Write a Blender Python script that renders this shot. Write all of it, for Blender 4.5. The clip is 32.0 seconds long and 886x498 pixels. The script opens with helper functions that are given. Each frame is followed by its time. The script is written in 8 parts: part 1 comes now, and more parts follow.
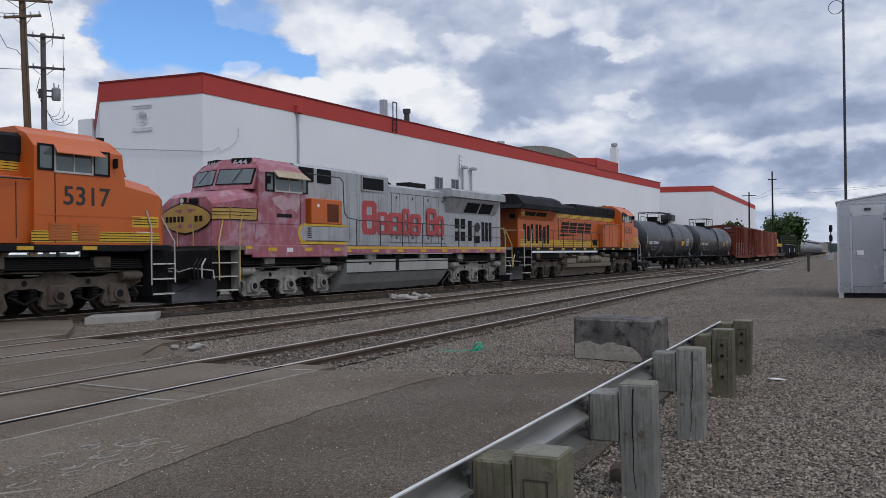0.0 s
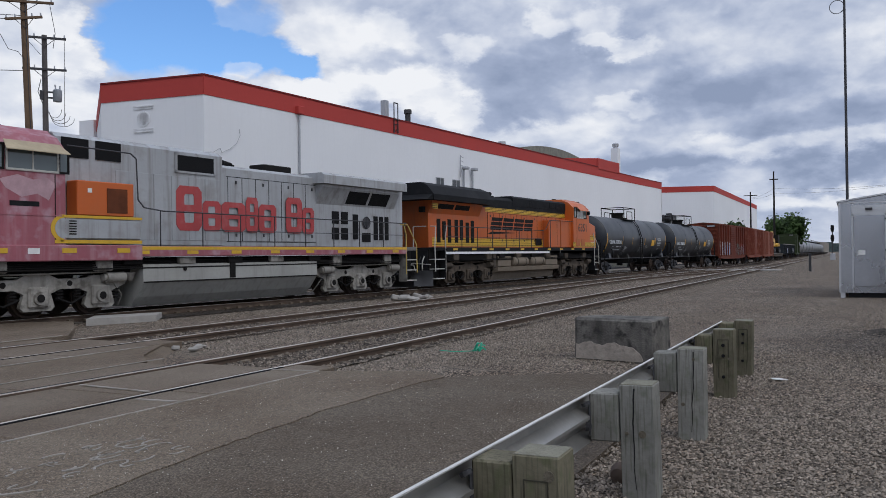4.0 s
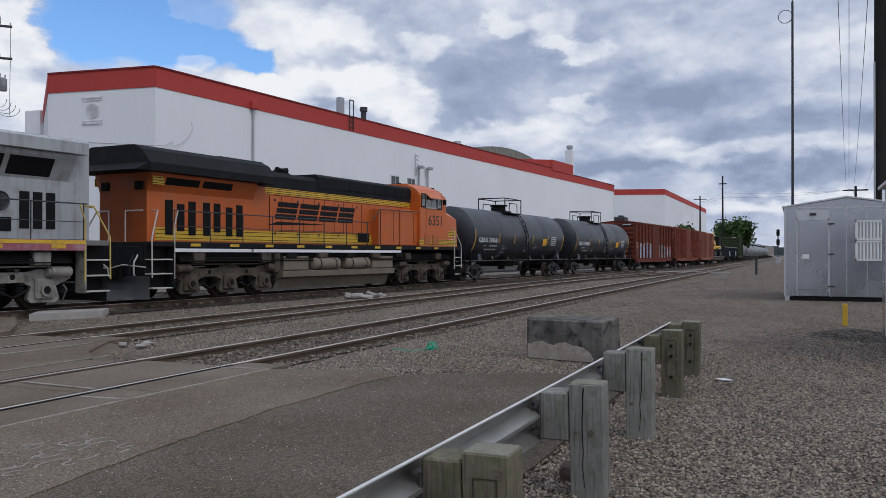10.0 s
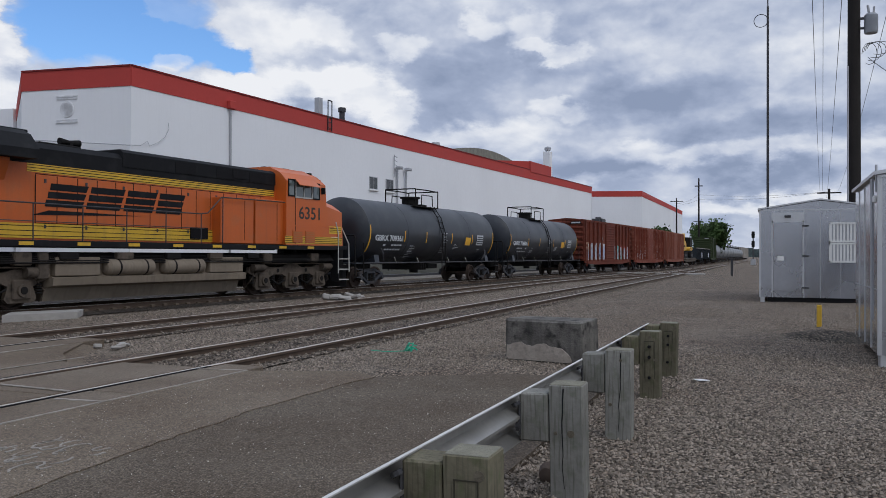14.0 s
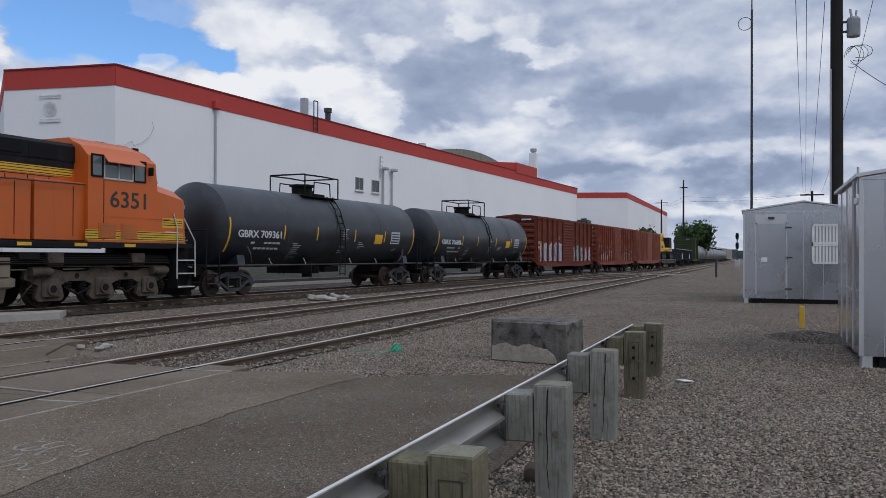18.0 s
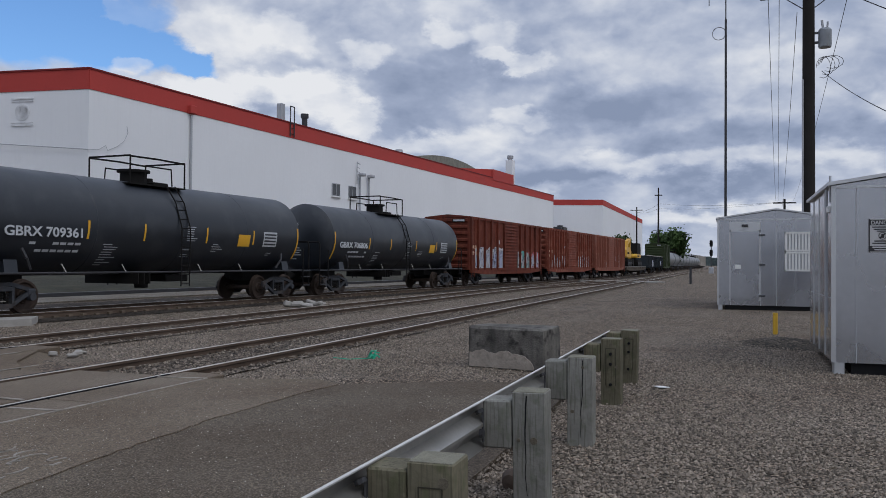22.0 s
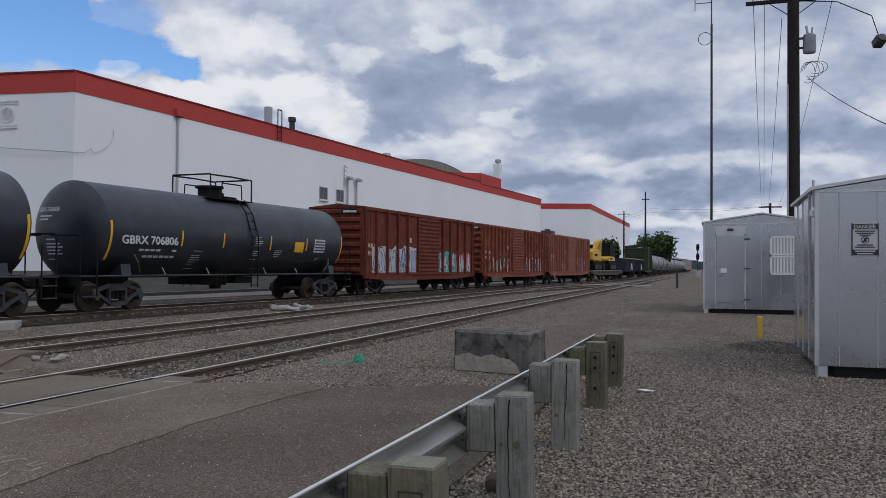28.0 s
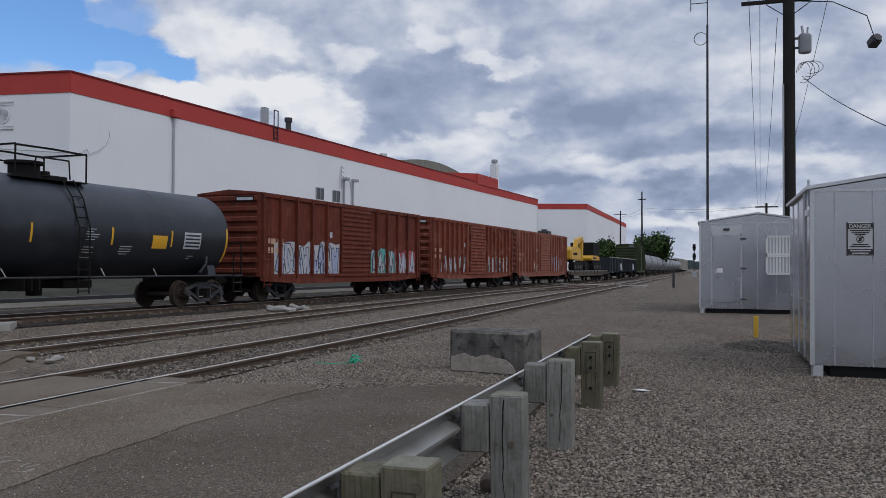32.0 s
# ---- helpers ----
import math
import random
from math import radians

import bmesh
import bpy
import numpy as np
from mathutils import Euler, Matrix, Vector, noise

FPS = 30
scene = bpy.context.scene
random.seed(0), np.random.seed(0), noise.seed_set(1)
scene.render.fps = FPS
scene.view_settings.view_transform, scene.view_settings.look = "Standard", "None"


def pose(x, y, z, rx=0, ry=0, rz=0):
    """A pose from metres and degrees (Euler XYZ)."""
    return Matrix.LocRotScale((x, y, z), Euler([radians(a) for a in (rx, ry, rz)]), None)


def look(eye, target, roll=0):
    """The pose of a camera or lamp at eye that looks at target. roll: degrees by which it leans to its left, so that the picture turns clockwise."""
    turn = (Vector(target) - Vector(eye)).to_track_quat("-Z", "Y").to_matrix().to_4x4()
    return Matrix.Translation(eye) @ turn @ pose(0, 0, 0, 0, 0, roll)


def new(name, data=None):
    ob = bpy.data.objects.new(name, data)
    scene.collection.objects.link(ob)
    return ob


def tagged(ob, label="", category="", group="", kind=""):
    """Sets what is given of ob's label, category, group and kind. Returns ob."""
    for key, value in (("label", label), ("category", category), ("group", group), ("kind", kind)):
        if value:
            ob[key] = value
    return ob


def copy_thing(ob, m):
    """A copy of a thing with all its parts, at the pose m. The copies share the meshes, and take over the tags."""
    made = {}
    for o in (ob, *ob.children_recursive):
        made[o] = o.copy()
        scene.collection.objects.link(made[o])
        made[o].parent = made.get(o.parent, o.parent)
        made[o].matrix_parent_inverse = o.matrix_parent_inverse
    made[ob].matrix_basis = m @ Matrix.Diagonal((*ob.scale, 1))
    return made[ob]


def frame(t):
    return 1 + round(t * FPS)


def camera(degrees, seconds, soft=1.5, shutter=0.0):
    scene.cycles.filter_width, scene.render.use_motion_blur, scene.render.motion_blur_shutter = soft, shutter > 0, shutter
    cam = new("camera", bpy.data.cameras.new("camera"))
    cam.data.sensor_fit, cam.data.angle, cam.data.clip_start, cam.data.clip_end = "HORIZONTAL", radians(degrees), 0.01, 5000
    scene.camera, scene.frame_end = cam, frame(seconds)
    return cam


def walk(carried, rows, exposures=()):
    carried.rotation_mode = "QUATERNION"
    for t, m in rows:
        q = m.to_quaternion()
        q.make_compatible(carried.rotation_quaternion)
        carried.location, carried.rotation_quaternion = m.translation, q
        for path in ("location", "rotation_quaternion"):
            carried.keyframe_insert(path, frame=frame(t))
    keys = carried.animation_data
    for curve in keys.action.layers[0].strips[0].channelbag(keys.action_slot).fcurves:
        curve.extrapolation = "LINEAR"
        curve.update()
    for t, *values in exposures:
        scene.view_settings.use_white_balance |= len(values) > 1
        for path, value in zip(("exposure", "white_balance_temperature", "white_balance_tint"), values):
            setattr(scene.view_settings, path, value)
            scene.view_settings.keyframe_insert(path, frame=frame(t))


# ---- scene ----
# metres; x runs along the yard tracks away from the camera, y towards the train, z = 0 at the rail tops of the yard tracks
cam = camera(56.1, 32.0, soft=0.6, shutter=0.0)


def aim(x, y, z, heading, pitch, roll):
    h, p = radians(heading), radians(pitch)
    return look((x, y, z), (x + math.cos(h) * math.cos(p), y + math.sin(h) * math.cos(p), z + math.sin(p)), roll)


walk(cam, [(r[0], aim(*r[1:])) for r in [
    (0, -0.008, -0.002, 1.502, 26.20, 0.39, -0.61),
    (0.5, -0.007, -0.003, 1.502, 26.54, 0.31, -0.63),
    (1, -0.005, -0.003, 1.502, 26.66, 0.27, -0.66),
    (1.5, -0.004, -0.004, 1.502, 26.51, 0.37, -0.66),
    (2, -0.003, -0.004, 1.502, 26.44, 0.41, -0.65),
    (2.5, -0.002, -0.004, 1.501, 26.39, 0.41, -0.66),
    (3, -0.002, -0.004, 1.500, 26.35, 0.41, -0.68),
    (3.5, -0.002, -0.004, 1.500, 26.32, 0.42, -0.69),
    (5.5, -0.002, -0.018, 1.499, 26.21, 0.48, -0.73),
    (6, -0.002, -0.017, 1.499, 26.17, 0.50, -0.70),
    (6.5, -0.003, -0.016, 1.499, 26.13, 0.52, -0.74),
    (7, -0.004, -0.014, 1.499, 26.08, 0.53, -0.74),
    (7.5, -0.005, -0.012, 1.498, 25.91, 0.52, -0.70),
    (8, -0.005, -0.010, 1.498, 25.59, 0.44, -0.62),
    (8.5, -0.004, -0.009, 1.497, 24.87, 0.36, -0.31),
    (9, -0.003, -0.009, 1.498, 24.24, 0.30, -0.17),
    (9.5, -0.001, -0.011, 1.498, 23.59, 0.37, -0.05),
    (10, 0.001, -0.012, 1.498, 23.14, 0.34, 0.06),
    (10.5, 0.004, -0.012, 1.498, 22.82, 0.32, 0.07),
    (11, 0.006, -0.012, 1.498, 22.61, 0.32, 0.09),
    (11.5, 0.006, -0.011, 1.499, 22.41, 0.32, 0.09),
    (12, 0.005, -0.009, 1.499, 22.24, 0.33, 0.09),
    (12.5, 0.004, -0.005, 1.499, 22.21, 0.35, 0.05),
    (13, 0.004, -0.001, 1.499, 22.19, 0.40, 0.01),
    (13.5, 0.005, 0.002, 1.498, 22.05, 0.40, 0.09),
    (14, 0.006, 0.005, 1.497, 21.64, 0.42, 0.17),
    (14.5, 0.008, 0.006, 1.496, 21.17, 0.43, 0.30),
    (16.5, 0.005, -0.003, 1.494, 20.75, 0.43, 0.28),
    (17, 0.003, -0.003, 1.494, 20.75, 0.45, 0.29),
    (17.5, 0.002, -0.002, 1.494, 20.71, 0.48, 0.31),
    (18, 0.002, -0.001, 1.495, 20.67, 0.49, 0.26),
    (18.5, 0.001, 0.000, 1.496, 20.57, 0.52, 0.26),
    (19, -0.000, 0.002, 1.496, 20.36, 0.55, 0.28),
    (19.5, -0.002, 0.003, 1.497, 19.97, 0.64, 0.26),
    (20, -0.004, 0.005, 1.497, 19.81, 0.70, 0.28),
    (20.5, -0.005, 0.007, 1.497, 19.75, 0.73, 0.26),
    (21, -0.005, 0.010, 1.497, 19.63, 0.76, 0.29),
    (21.5, -0.005, 0.012, 1.497, 19.40, 0.82, 0.30),
    (22, -0.007, 0.013, 1.497, 19.06, 0.94, 0.40),
    (22.5, -0.010, 0.011, 1.497, 18.60, 1.06, 0.47),
    (23, -0.013, 0.009, 1.497, 18.43, 1.07, 0.51),
    (23.5, -0.014, 0.007, 1.497, 18.39, 1.07, 0.49),
    (24, -0.013, 0.004, 1.497, 18.39, 1.05, 0.48),
    (24.5, -0.011, 0.002, 1.497, 18.38, 1.07, 0.48),
    (25, -0.009, 0.001, 1.497, 18.36, 1.11, 0.47),
    (25.5, -0.007, -0.000, 1.497, 18.33, 1.12, 0.46),
    (27.5, 0.005, -0.016, 1.497, 18.24, 1.17, 0.43),
    (28, 0.006, -0.016, 1.497, 18.23, 1.20, 0.42),
    (28.5, 0.007, -0.017, 1.497, 18.19, 1.19, 0.42),
    (29, 0.008, -0.019, 1.497, 18.16, 1.20, 0.41),
    (29.5, 0.010, -0.022, 1.496, 18.14, 1.23, 0.40),
    (30, 0.013, -0.025, 1.496, 18.12, 1.24, 0.37),
    (30.5, 0.015, -0.028, 1.495, 18.08, 1.24, 0.37),
    (31, 0.018, -0.029, 1.495, 18.07, 1.24, 0.38),
    (31.5, 0.020, -0.029, 1.494, 18.02, 1.25, 0.37),
    (32, 0.022, -0.029, 1.494, 18.01, 1.23, 0.31),
]], exposures=[(0, -0.02, 6330, 10), (8, -0.02, 6330, 10), (13, -0.05, 6330, 10), (19, -0.09, 6330, 10), (23, -0.18, 6330, 10), (32, -0.18, 6330, 10)])

# ---- light: broken cloud, a soft high sun behind it ----
SUN_ROT, SUN_EL = radians(205), radians(48)
CLOUD_SHIFT = (4.3, 1.7)
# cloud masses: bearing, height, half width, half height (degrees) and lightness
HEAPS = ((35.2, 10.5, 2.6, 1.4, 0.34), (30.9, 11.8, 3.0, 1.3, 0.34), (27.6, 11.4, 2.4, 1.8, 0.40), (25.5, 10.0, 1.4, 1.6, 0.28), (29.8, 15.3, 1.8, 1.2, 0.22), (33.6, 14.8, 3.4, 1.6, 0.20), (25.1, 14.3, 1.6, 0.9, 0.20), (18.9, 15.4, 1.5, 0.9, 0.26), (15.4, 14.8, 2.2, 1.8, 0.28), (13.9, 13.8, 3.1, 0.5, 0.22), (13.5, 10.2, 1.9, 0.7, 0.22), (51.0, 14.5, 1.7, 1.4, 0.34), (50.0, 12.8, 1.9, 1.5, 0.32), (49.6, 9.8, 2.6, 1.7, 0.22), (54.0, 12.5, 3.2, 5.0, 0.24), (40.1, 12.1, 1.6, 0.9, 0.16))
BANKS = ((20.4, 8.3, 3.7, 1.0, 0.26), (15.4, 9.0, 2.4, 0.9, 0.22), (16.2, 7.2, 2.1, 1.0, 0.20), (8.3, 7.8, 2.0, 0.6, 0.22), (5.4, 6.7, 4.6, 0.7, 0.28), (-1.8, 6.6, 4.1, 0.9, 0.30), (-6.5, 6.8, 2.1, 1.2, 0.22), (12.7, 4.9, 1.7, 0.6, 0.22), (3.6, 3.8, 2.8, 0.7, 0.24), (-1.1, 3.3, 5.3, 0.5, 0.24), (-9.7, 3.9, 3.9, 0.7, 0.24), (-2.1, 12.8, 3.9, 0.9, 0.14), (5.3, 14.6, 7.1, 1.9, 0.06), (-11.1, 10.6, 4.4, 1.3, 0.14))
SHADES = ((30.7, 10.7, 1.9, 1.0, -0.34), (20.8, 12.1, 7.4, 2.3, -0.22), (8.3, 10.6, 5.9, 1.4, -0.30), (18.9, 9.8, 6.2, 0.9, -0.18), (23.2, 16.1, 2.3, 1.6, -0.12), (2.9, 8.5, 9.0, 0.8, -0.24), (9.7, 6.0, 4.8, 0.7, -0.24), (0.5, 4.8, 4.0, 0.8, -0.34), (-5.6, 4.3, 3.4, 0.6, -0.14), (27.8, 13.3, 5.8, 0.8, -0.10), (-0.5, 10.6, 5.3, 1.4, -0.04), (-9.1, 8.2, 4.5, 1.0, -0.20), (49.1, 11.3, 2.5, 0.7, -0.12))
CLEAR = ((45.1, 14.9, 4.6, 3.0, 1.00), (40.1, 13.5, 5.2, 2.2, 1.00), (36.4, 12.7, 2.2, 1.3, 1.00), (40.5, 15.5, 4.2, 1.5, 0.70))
world = bpy.data.worlds.new("sky")
scene.world = world
world.use_nodes = True


def sky_nodes():
    nt = world.node_tree
    nt.nodes.clear()
    N, L = nt.nodes.new, nt.links.new

    def math_node(op, a, b=None, clamp=False):
        n = N("ShaderNodeMath")
        n.operation, n.use_clamp = op, clamp
        for i, s in enumerate((a, b)):
            if s is None:
                continue
            if isinstance(s, (int, float)):
                n.inputs[i].default_value = s
            else:
                L(s, n.inputs[i])
        return n.outputs[0]

    def noise_node(vec, scale, detail, rough=0.55, dist=0.0):
        n = N("ShaderNodeTexNoise")
        n.inputs["Scale"].default_value, n.inputs["Detail"].default_value = scale, detail
        n.inputs["Roughness"].default_value, n.inputs["Distortion"].default_value = rough, dist
        L(vec, n.inputs["Vector"])
        return n.outputs["Fac"]

    def ramp(fac, stops):
        n = N("ShaderNodeValToRGB")
        e = n.color_ramp.elements
        while len(e) < len(stops):
            e.new(0.5)
        for k, (p, c) in zip(e, stops):
            k.position, k.color = p, (*c, 1)
        L(fac, n.inputs[0])
        return n.outputs[0]

    def mix(fac, a, b):
        n = N("ShaderNodeMix")
        n.data_type = "RGBA"
        L(fac, n.inputs[0])
        for i, s in ((6, a), (7, b)):
            if isinstance(s, tuple):
                n.inputs[i].default_value = (*s, 1)
            else:
                L(s, n.inputs[i])
        return n.outputs[2]

    tc = N("ShaderNodeTexCoord")
    sep = N("ShaderNodeSeparateXYZ")
    L(tc.outputs["Generated"], sep.inputs[0])
    up = math_node("MAXIMUM", sep.outputs[2], 0.0)
    # clouds are flatter than wide and crowd together towards the horizon
    comb = N("ShaderNodeCombineXYZ")
    L(math_node("MULTIPLY", sep.outputs[0], 2.5), comb.inputs[0])
    L(math_node("MULTIPLY", sep.outputs[1], 2.5), comb.inputs[1])
    L(math_node("MULTIPLY", math_node("POWER", up, 0.8), 4.0), comb.inputs[2])
    flat = comb.outputs[0]

    def vec(op, a, b):
        n = N("ShaderNodeVectorMath")
        n.operation = op
        for i, s in enumerate((a, b)):
            if isinstance(s, tuple):
                n.inputs[i].default_value = s
            else:
                L(s, n.inputs[i])
        return n.outputs[0]

    def billow(p):
        """Heaped round heads: inverted smooth cells over a broad noise, with ragged edges."""
        w = N("ShaderNodeTexNoise")
        w.inputs["Scale"].default_value, w.inputs["Detail"].default_value = 4.5, 5.0
        L(p, w.inputs["Vector"])
        q = vec("ADD", p, vec("MULTIPLY", vec("SUBTRACT", w.outputs["Color"], (0.5, 0.5, 0.5)), (0.30, 0.30, 0.30)))
        v = N("ShaderNodeTexVoronoi")
        v.feature, v.normalize = "SMOOTH_F1", True
        v.inputs["Scale"].default_value, v.inputs["Detail"].default_value = 4.6, 3.0
        v.inputs["Roughness"].default_value, v.inputs["Smoothness"].default_value = 0.5, 0.35
        L(q, v.inputs["Vector"])
        head = math_node("SUBTRACT", 1.0, v.outputs["Distance"])
        return math_node("ADD", math_node("MULTIPLY", head, 0.42), math_node("MULTIPLY", noise_node(p, 1.9, 7, 0.5), 0.75))

    base = vec("ADD", flat, (CLOUD_SHIFT[0], CLOUD_SHIFT[1], 0.0))
    heap = billow(base)
    lit = billow(vec("ADD", base, (0.010, -0.010, 0.070)))
    big = noise_node(base, 0.9, 4, 0.5, 0.0)
    # bearing and height in degrees, stirred so that the outlines billow
    where = N("ShaderNodeCombineXYZ")
    L(math_node("MULTIPLY", math_node("ARCTAN2", sep.outputs[1], sep.outputs[0]), 57.2958), where.inputs[0])
    L(math_node("MULTIPLY", math_node("ARCSINE", sep.outputs[2]), 57.2958), where.inputs[1])

    def stir(p, scale, amount, detail):
        w = N("ShaderNodeTexNoise")
        w.inputs["Scale"].default_value, w.inputs["Detail"].default_value, w.inputs["Roughness"].default_value = scale, detail, 0.62
        L(flat, w.inputs["Vector"])
        return vec("ADD", p, vec("MULTIPLY", vec("SUBTRACT", w.outputs["Color"], (0.5, 0.5, 0.5)), (amount, amount * 0.7, 0.0)))

    drift = stir(stir(where.outputs[0], 2.6, 6.0, 3.0), 9.0, 3.2, 7.0)

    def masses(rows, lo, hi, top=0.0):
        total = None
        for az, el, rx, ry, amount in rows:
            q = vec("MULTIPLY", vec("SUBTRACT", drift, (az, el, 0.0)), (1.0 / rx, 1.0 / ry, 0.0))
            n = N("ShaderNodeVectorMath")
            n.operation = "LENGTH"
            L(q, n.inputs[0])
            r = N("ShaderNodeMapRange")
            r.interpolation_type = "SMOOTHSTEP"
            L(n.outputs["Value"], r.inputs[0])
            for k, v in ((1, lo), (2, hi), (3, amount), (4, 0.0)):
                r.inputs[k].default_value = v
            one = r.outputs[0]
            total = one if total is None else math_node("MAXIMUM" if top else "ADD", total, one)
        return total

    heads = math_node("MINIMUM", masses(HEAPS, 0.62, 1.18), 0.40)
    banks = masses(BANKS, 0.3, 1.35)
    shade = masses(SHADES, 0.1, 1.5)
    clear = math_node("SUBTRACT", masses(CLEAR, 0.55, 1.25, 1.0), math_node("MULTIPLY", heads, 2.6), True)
    mask = ramp(clear, [(0.05, (1, 1, 1)), (0.85, (0, 0, 0))])
    relief = math_node("MULTIPLY", math_node("SUBTRACT", heap, lit), 1.5)
    wisps = math_node("MULTIPLY", math_node("SUBTRACT", noise_node(vec("ADD", base, (7.0, 3.0, 1.0)), 2.6, 7, 0.55, 0.2), 0.5), 0.95)
    broad = math_node("MULTIPLY", math_node("SUBTRACT", 0.5, big), 0.5)
    tone = math_node("ADD", math_node("ADD", math_node("ADD", heads, banks), math_node("ADD", shade, relief)), math_node("ADD", math_node("ADD", wisps, broad), math_node("ADD", 0.50, math_node("MULTIPLY", math_node("SUBTRACT", 0.14, up, True), 1.1))))
    cloud = ramp(tone, [(0.16, (0.30, 0.363, 0.51)), (0.36, (0.412, 0.478, 0.635)), (0.52, (0.575, 0.63, 0.76)), (0.68, (0.765, 0.80, 0.88)), (0.90, (0.97, 0.975, 0.995))])
    sky = N("ShaderNodeTexSky")
    sky.sky_type, sky.sun_disc = "NISHITA", False
    sky.sun_elevation, sky.sun_rotation = SUN_EL, SUN_ROT
    bg1, bg2 = N("ShaderNodeBackground"), N("ShaderNodeBackground")
    deep = N("ShaderNodeMix")
    deep.data_type, deep.blend_type = "RGBA", "MULTIPLY"
    deep.inputs[0].default_value = 1.0
    L(sky.outputs[0], deep.inputs[6])
    deep.inputs[7].default_value = (0.62, 0.84, 1.10, 1)
    L(deep.outputs[2], bg1.inputs[0])
    bg1.inputs[1].default_value = 0.15
    L(cloud, bg2.inputs[0])
    # unseen cloud overhead brightened to add light below, as if from the hidden sun
    L(math_node("ADD", 0.92, math_node("MULTIPLY", math_node("SUBTRACT", up, 0.34, True), 1.0)), bg2.inputs[1])
    ms = N("ShaderNodeMixShader")
    L(mask, ms.inputs[0]), L(bg1.outputs[0], ms.inputs[1]), L(bg2.outputs[0], ms.inputs[2])
    out = N("ShaderNodeOutputWorld")
    L(ms.outputs[0], out.inputs[0])


sky_nodes()
sun = new("sun", bpy.data.lights.new("sun", "SUN"))
sun.data.energy, sun.data.angle, sun.data.color = 0.8, radians(22), (1.0, 0.95, 0.88)
sun.rotation_euler = Vector((-math.sin(SUN_ROT) * math.cos(SUN_EL), -math.cos(SUN_ROT) * math.cos(SUN_EL), -math.sin(SUN_EL))).to_track_quat("-Z", "Y").to_euler()
scene.view_settings.exposure = 0.0

# ---- materials ----
MATS = {}


def mat(name, color, rough=0.7, metal=0.0, var=0.25, grain=40.0, patch=1.5, bump=0.15, streak=0.0, streak_color=(0.12, 0.06, 0.03), random=0.0, dirt=None, dirt_amount=0.35, streak_scale=6.0, island=0.0):
    """A worn surface: fine grain, larger patches, optional run-down streaks and per-piece change of tone."""
    if name in MATS:
        return MATS[name]
    m = bpy.data.materials.new(name)
    m.use_nodes = True
    nt = m.node_tree
    b = nt.nodes["Principled BSDF"]
    N, L = nt.nodes.new, nt.links.new
    tc = N("ShaderNodeTexCoord")

    def noise_node(scale, detail=4.0, squash=None):
        n = N("ShaderNodeTexNoise")
        n.inputs["Scale"].default_value, n.inputs["Detail"].default_value = scale, detail
        if squash:
            mp = N("ShaderNodeMapping")
            mp.inputs["Scale"].default_value = squash
            L(tc.outputs["Object"], mp.inputs[0])
            L(mp.outputs[0], n.inputs["Vector"])
        else:
            L(tc.outputs["Object"], n.inputs["Vector"])
        return n.outputs["Fac"]

    def mix(fac, a, c, mode="MIX"):
        n = N("ShaderNodeMix")
        n.data_type, n.blend_type = "RGBA", mode
        if isinstance(fac, float):
            n.inputs[0].default_value = fac
        else:
            L(fac, n.inputs[0])
        for i, s in ((6, a), (7, c)):
            if isinstance(s, tuple):
                n.inputs[i].default_value = (*s, 1)
            else:
                L(s, n.inputs[i])
        return n.outputs[2]

    def ramp(fac, lo, hi, a=0.0, c=1.0):
        n = N("ShaderNodeMapRange")
        L(fac, n.inputs[0])
        for i, s in ((1, lo), (2, hi), (3, a), (4, c)):
            n.inputs[i].default_value = s
        return n.outputs[0]

    fine, large = noise_node(grain, 5.0), noise_node(patch, 5.0)
    dark = tuple(c * (1 - var) for c in color)
    light = tuple(min(1.0, c * (1 + var * 0.8)) for c in color)
    col = mix(ramp(large, 0.3, 0.7), dark, light)
    col = mix(ramp(fine, 0.25, 0.75, 0.0, 0.5), col, tuple(c * (1 - var * 1.3) for c in color))
    if dirt:
        col = mix(ramp(noise_node(patch * 2.7, 8.0), 0.52, 0.68, 0.0, dirt_amount), col, dirt)
    if streak:
        s = noise_node(streak_scale, 6.0, (1.0, 1.0, 0.06))
        col = mix(ramp(s, 0.5, 0.72, 0.0, streak), col, streak_color)
    if random:
        oi = N("ShaderNodeObjectInfo")
        hs = N("ShaderNodeHueSaturation")
        L(ramp(oi.outputs["Random"], 0.0, 1.0, 1 - random, 1 + random), hs.inputs["Value"])
        L(col, hs.inputs["Color"])
        col = hs.outputs[0]
    if island:
        ge = N("ShaderNodeNewGeometry")
        hv = N("ShaderNodeHueSaturation")
        L(ramp(ge.outputs["Random Per Island"], 0.0, 1.0, 1 - island, 1 + island), hv.inputs["Value"])
        L(col, hv.inputs["Color"])
        col = hv.outputs[0]
    L(col, b.inputs["Base Color"])
    b.inputs["Metallic"].default_value = metal
    if rough > 0.65:
        b.inputs["Specular IOR Level"].default_value = 0.18
    L(ramp(large, 0.2, 0.8, max(0.03, rough - 0.12), min(1.0, rough + 0.12)), b.inputs["Roughness"])
    if bump:
        bp = N("ShaderNodeBump")
        bp.inputs["Strength"].default_value, bp.inputs["Distance"].default_value = bump, 0.02
        L(fine, bp.inputs["Height"])
        L(bp.outputs[0], b.inputs["Normal"])
    MATS[name] = m
    return m


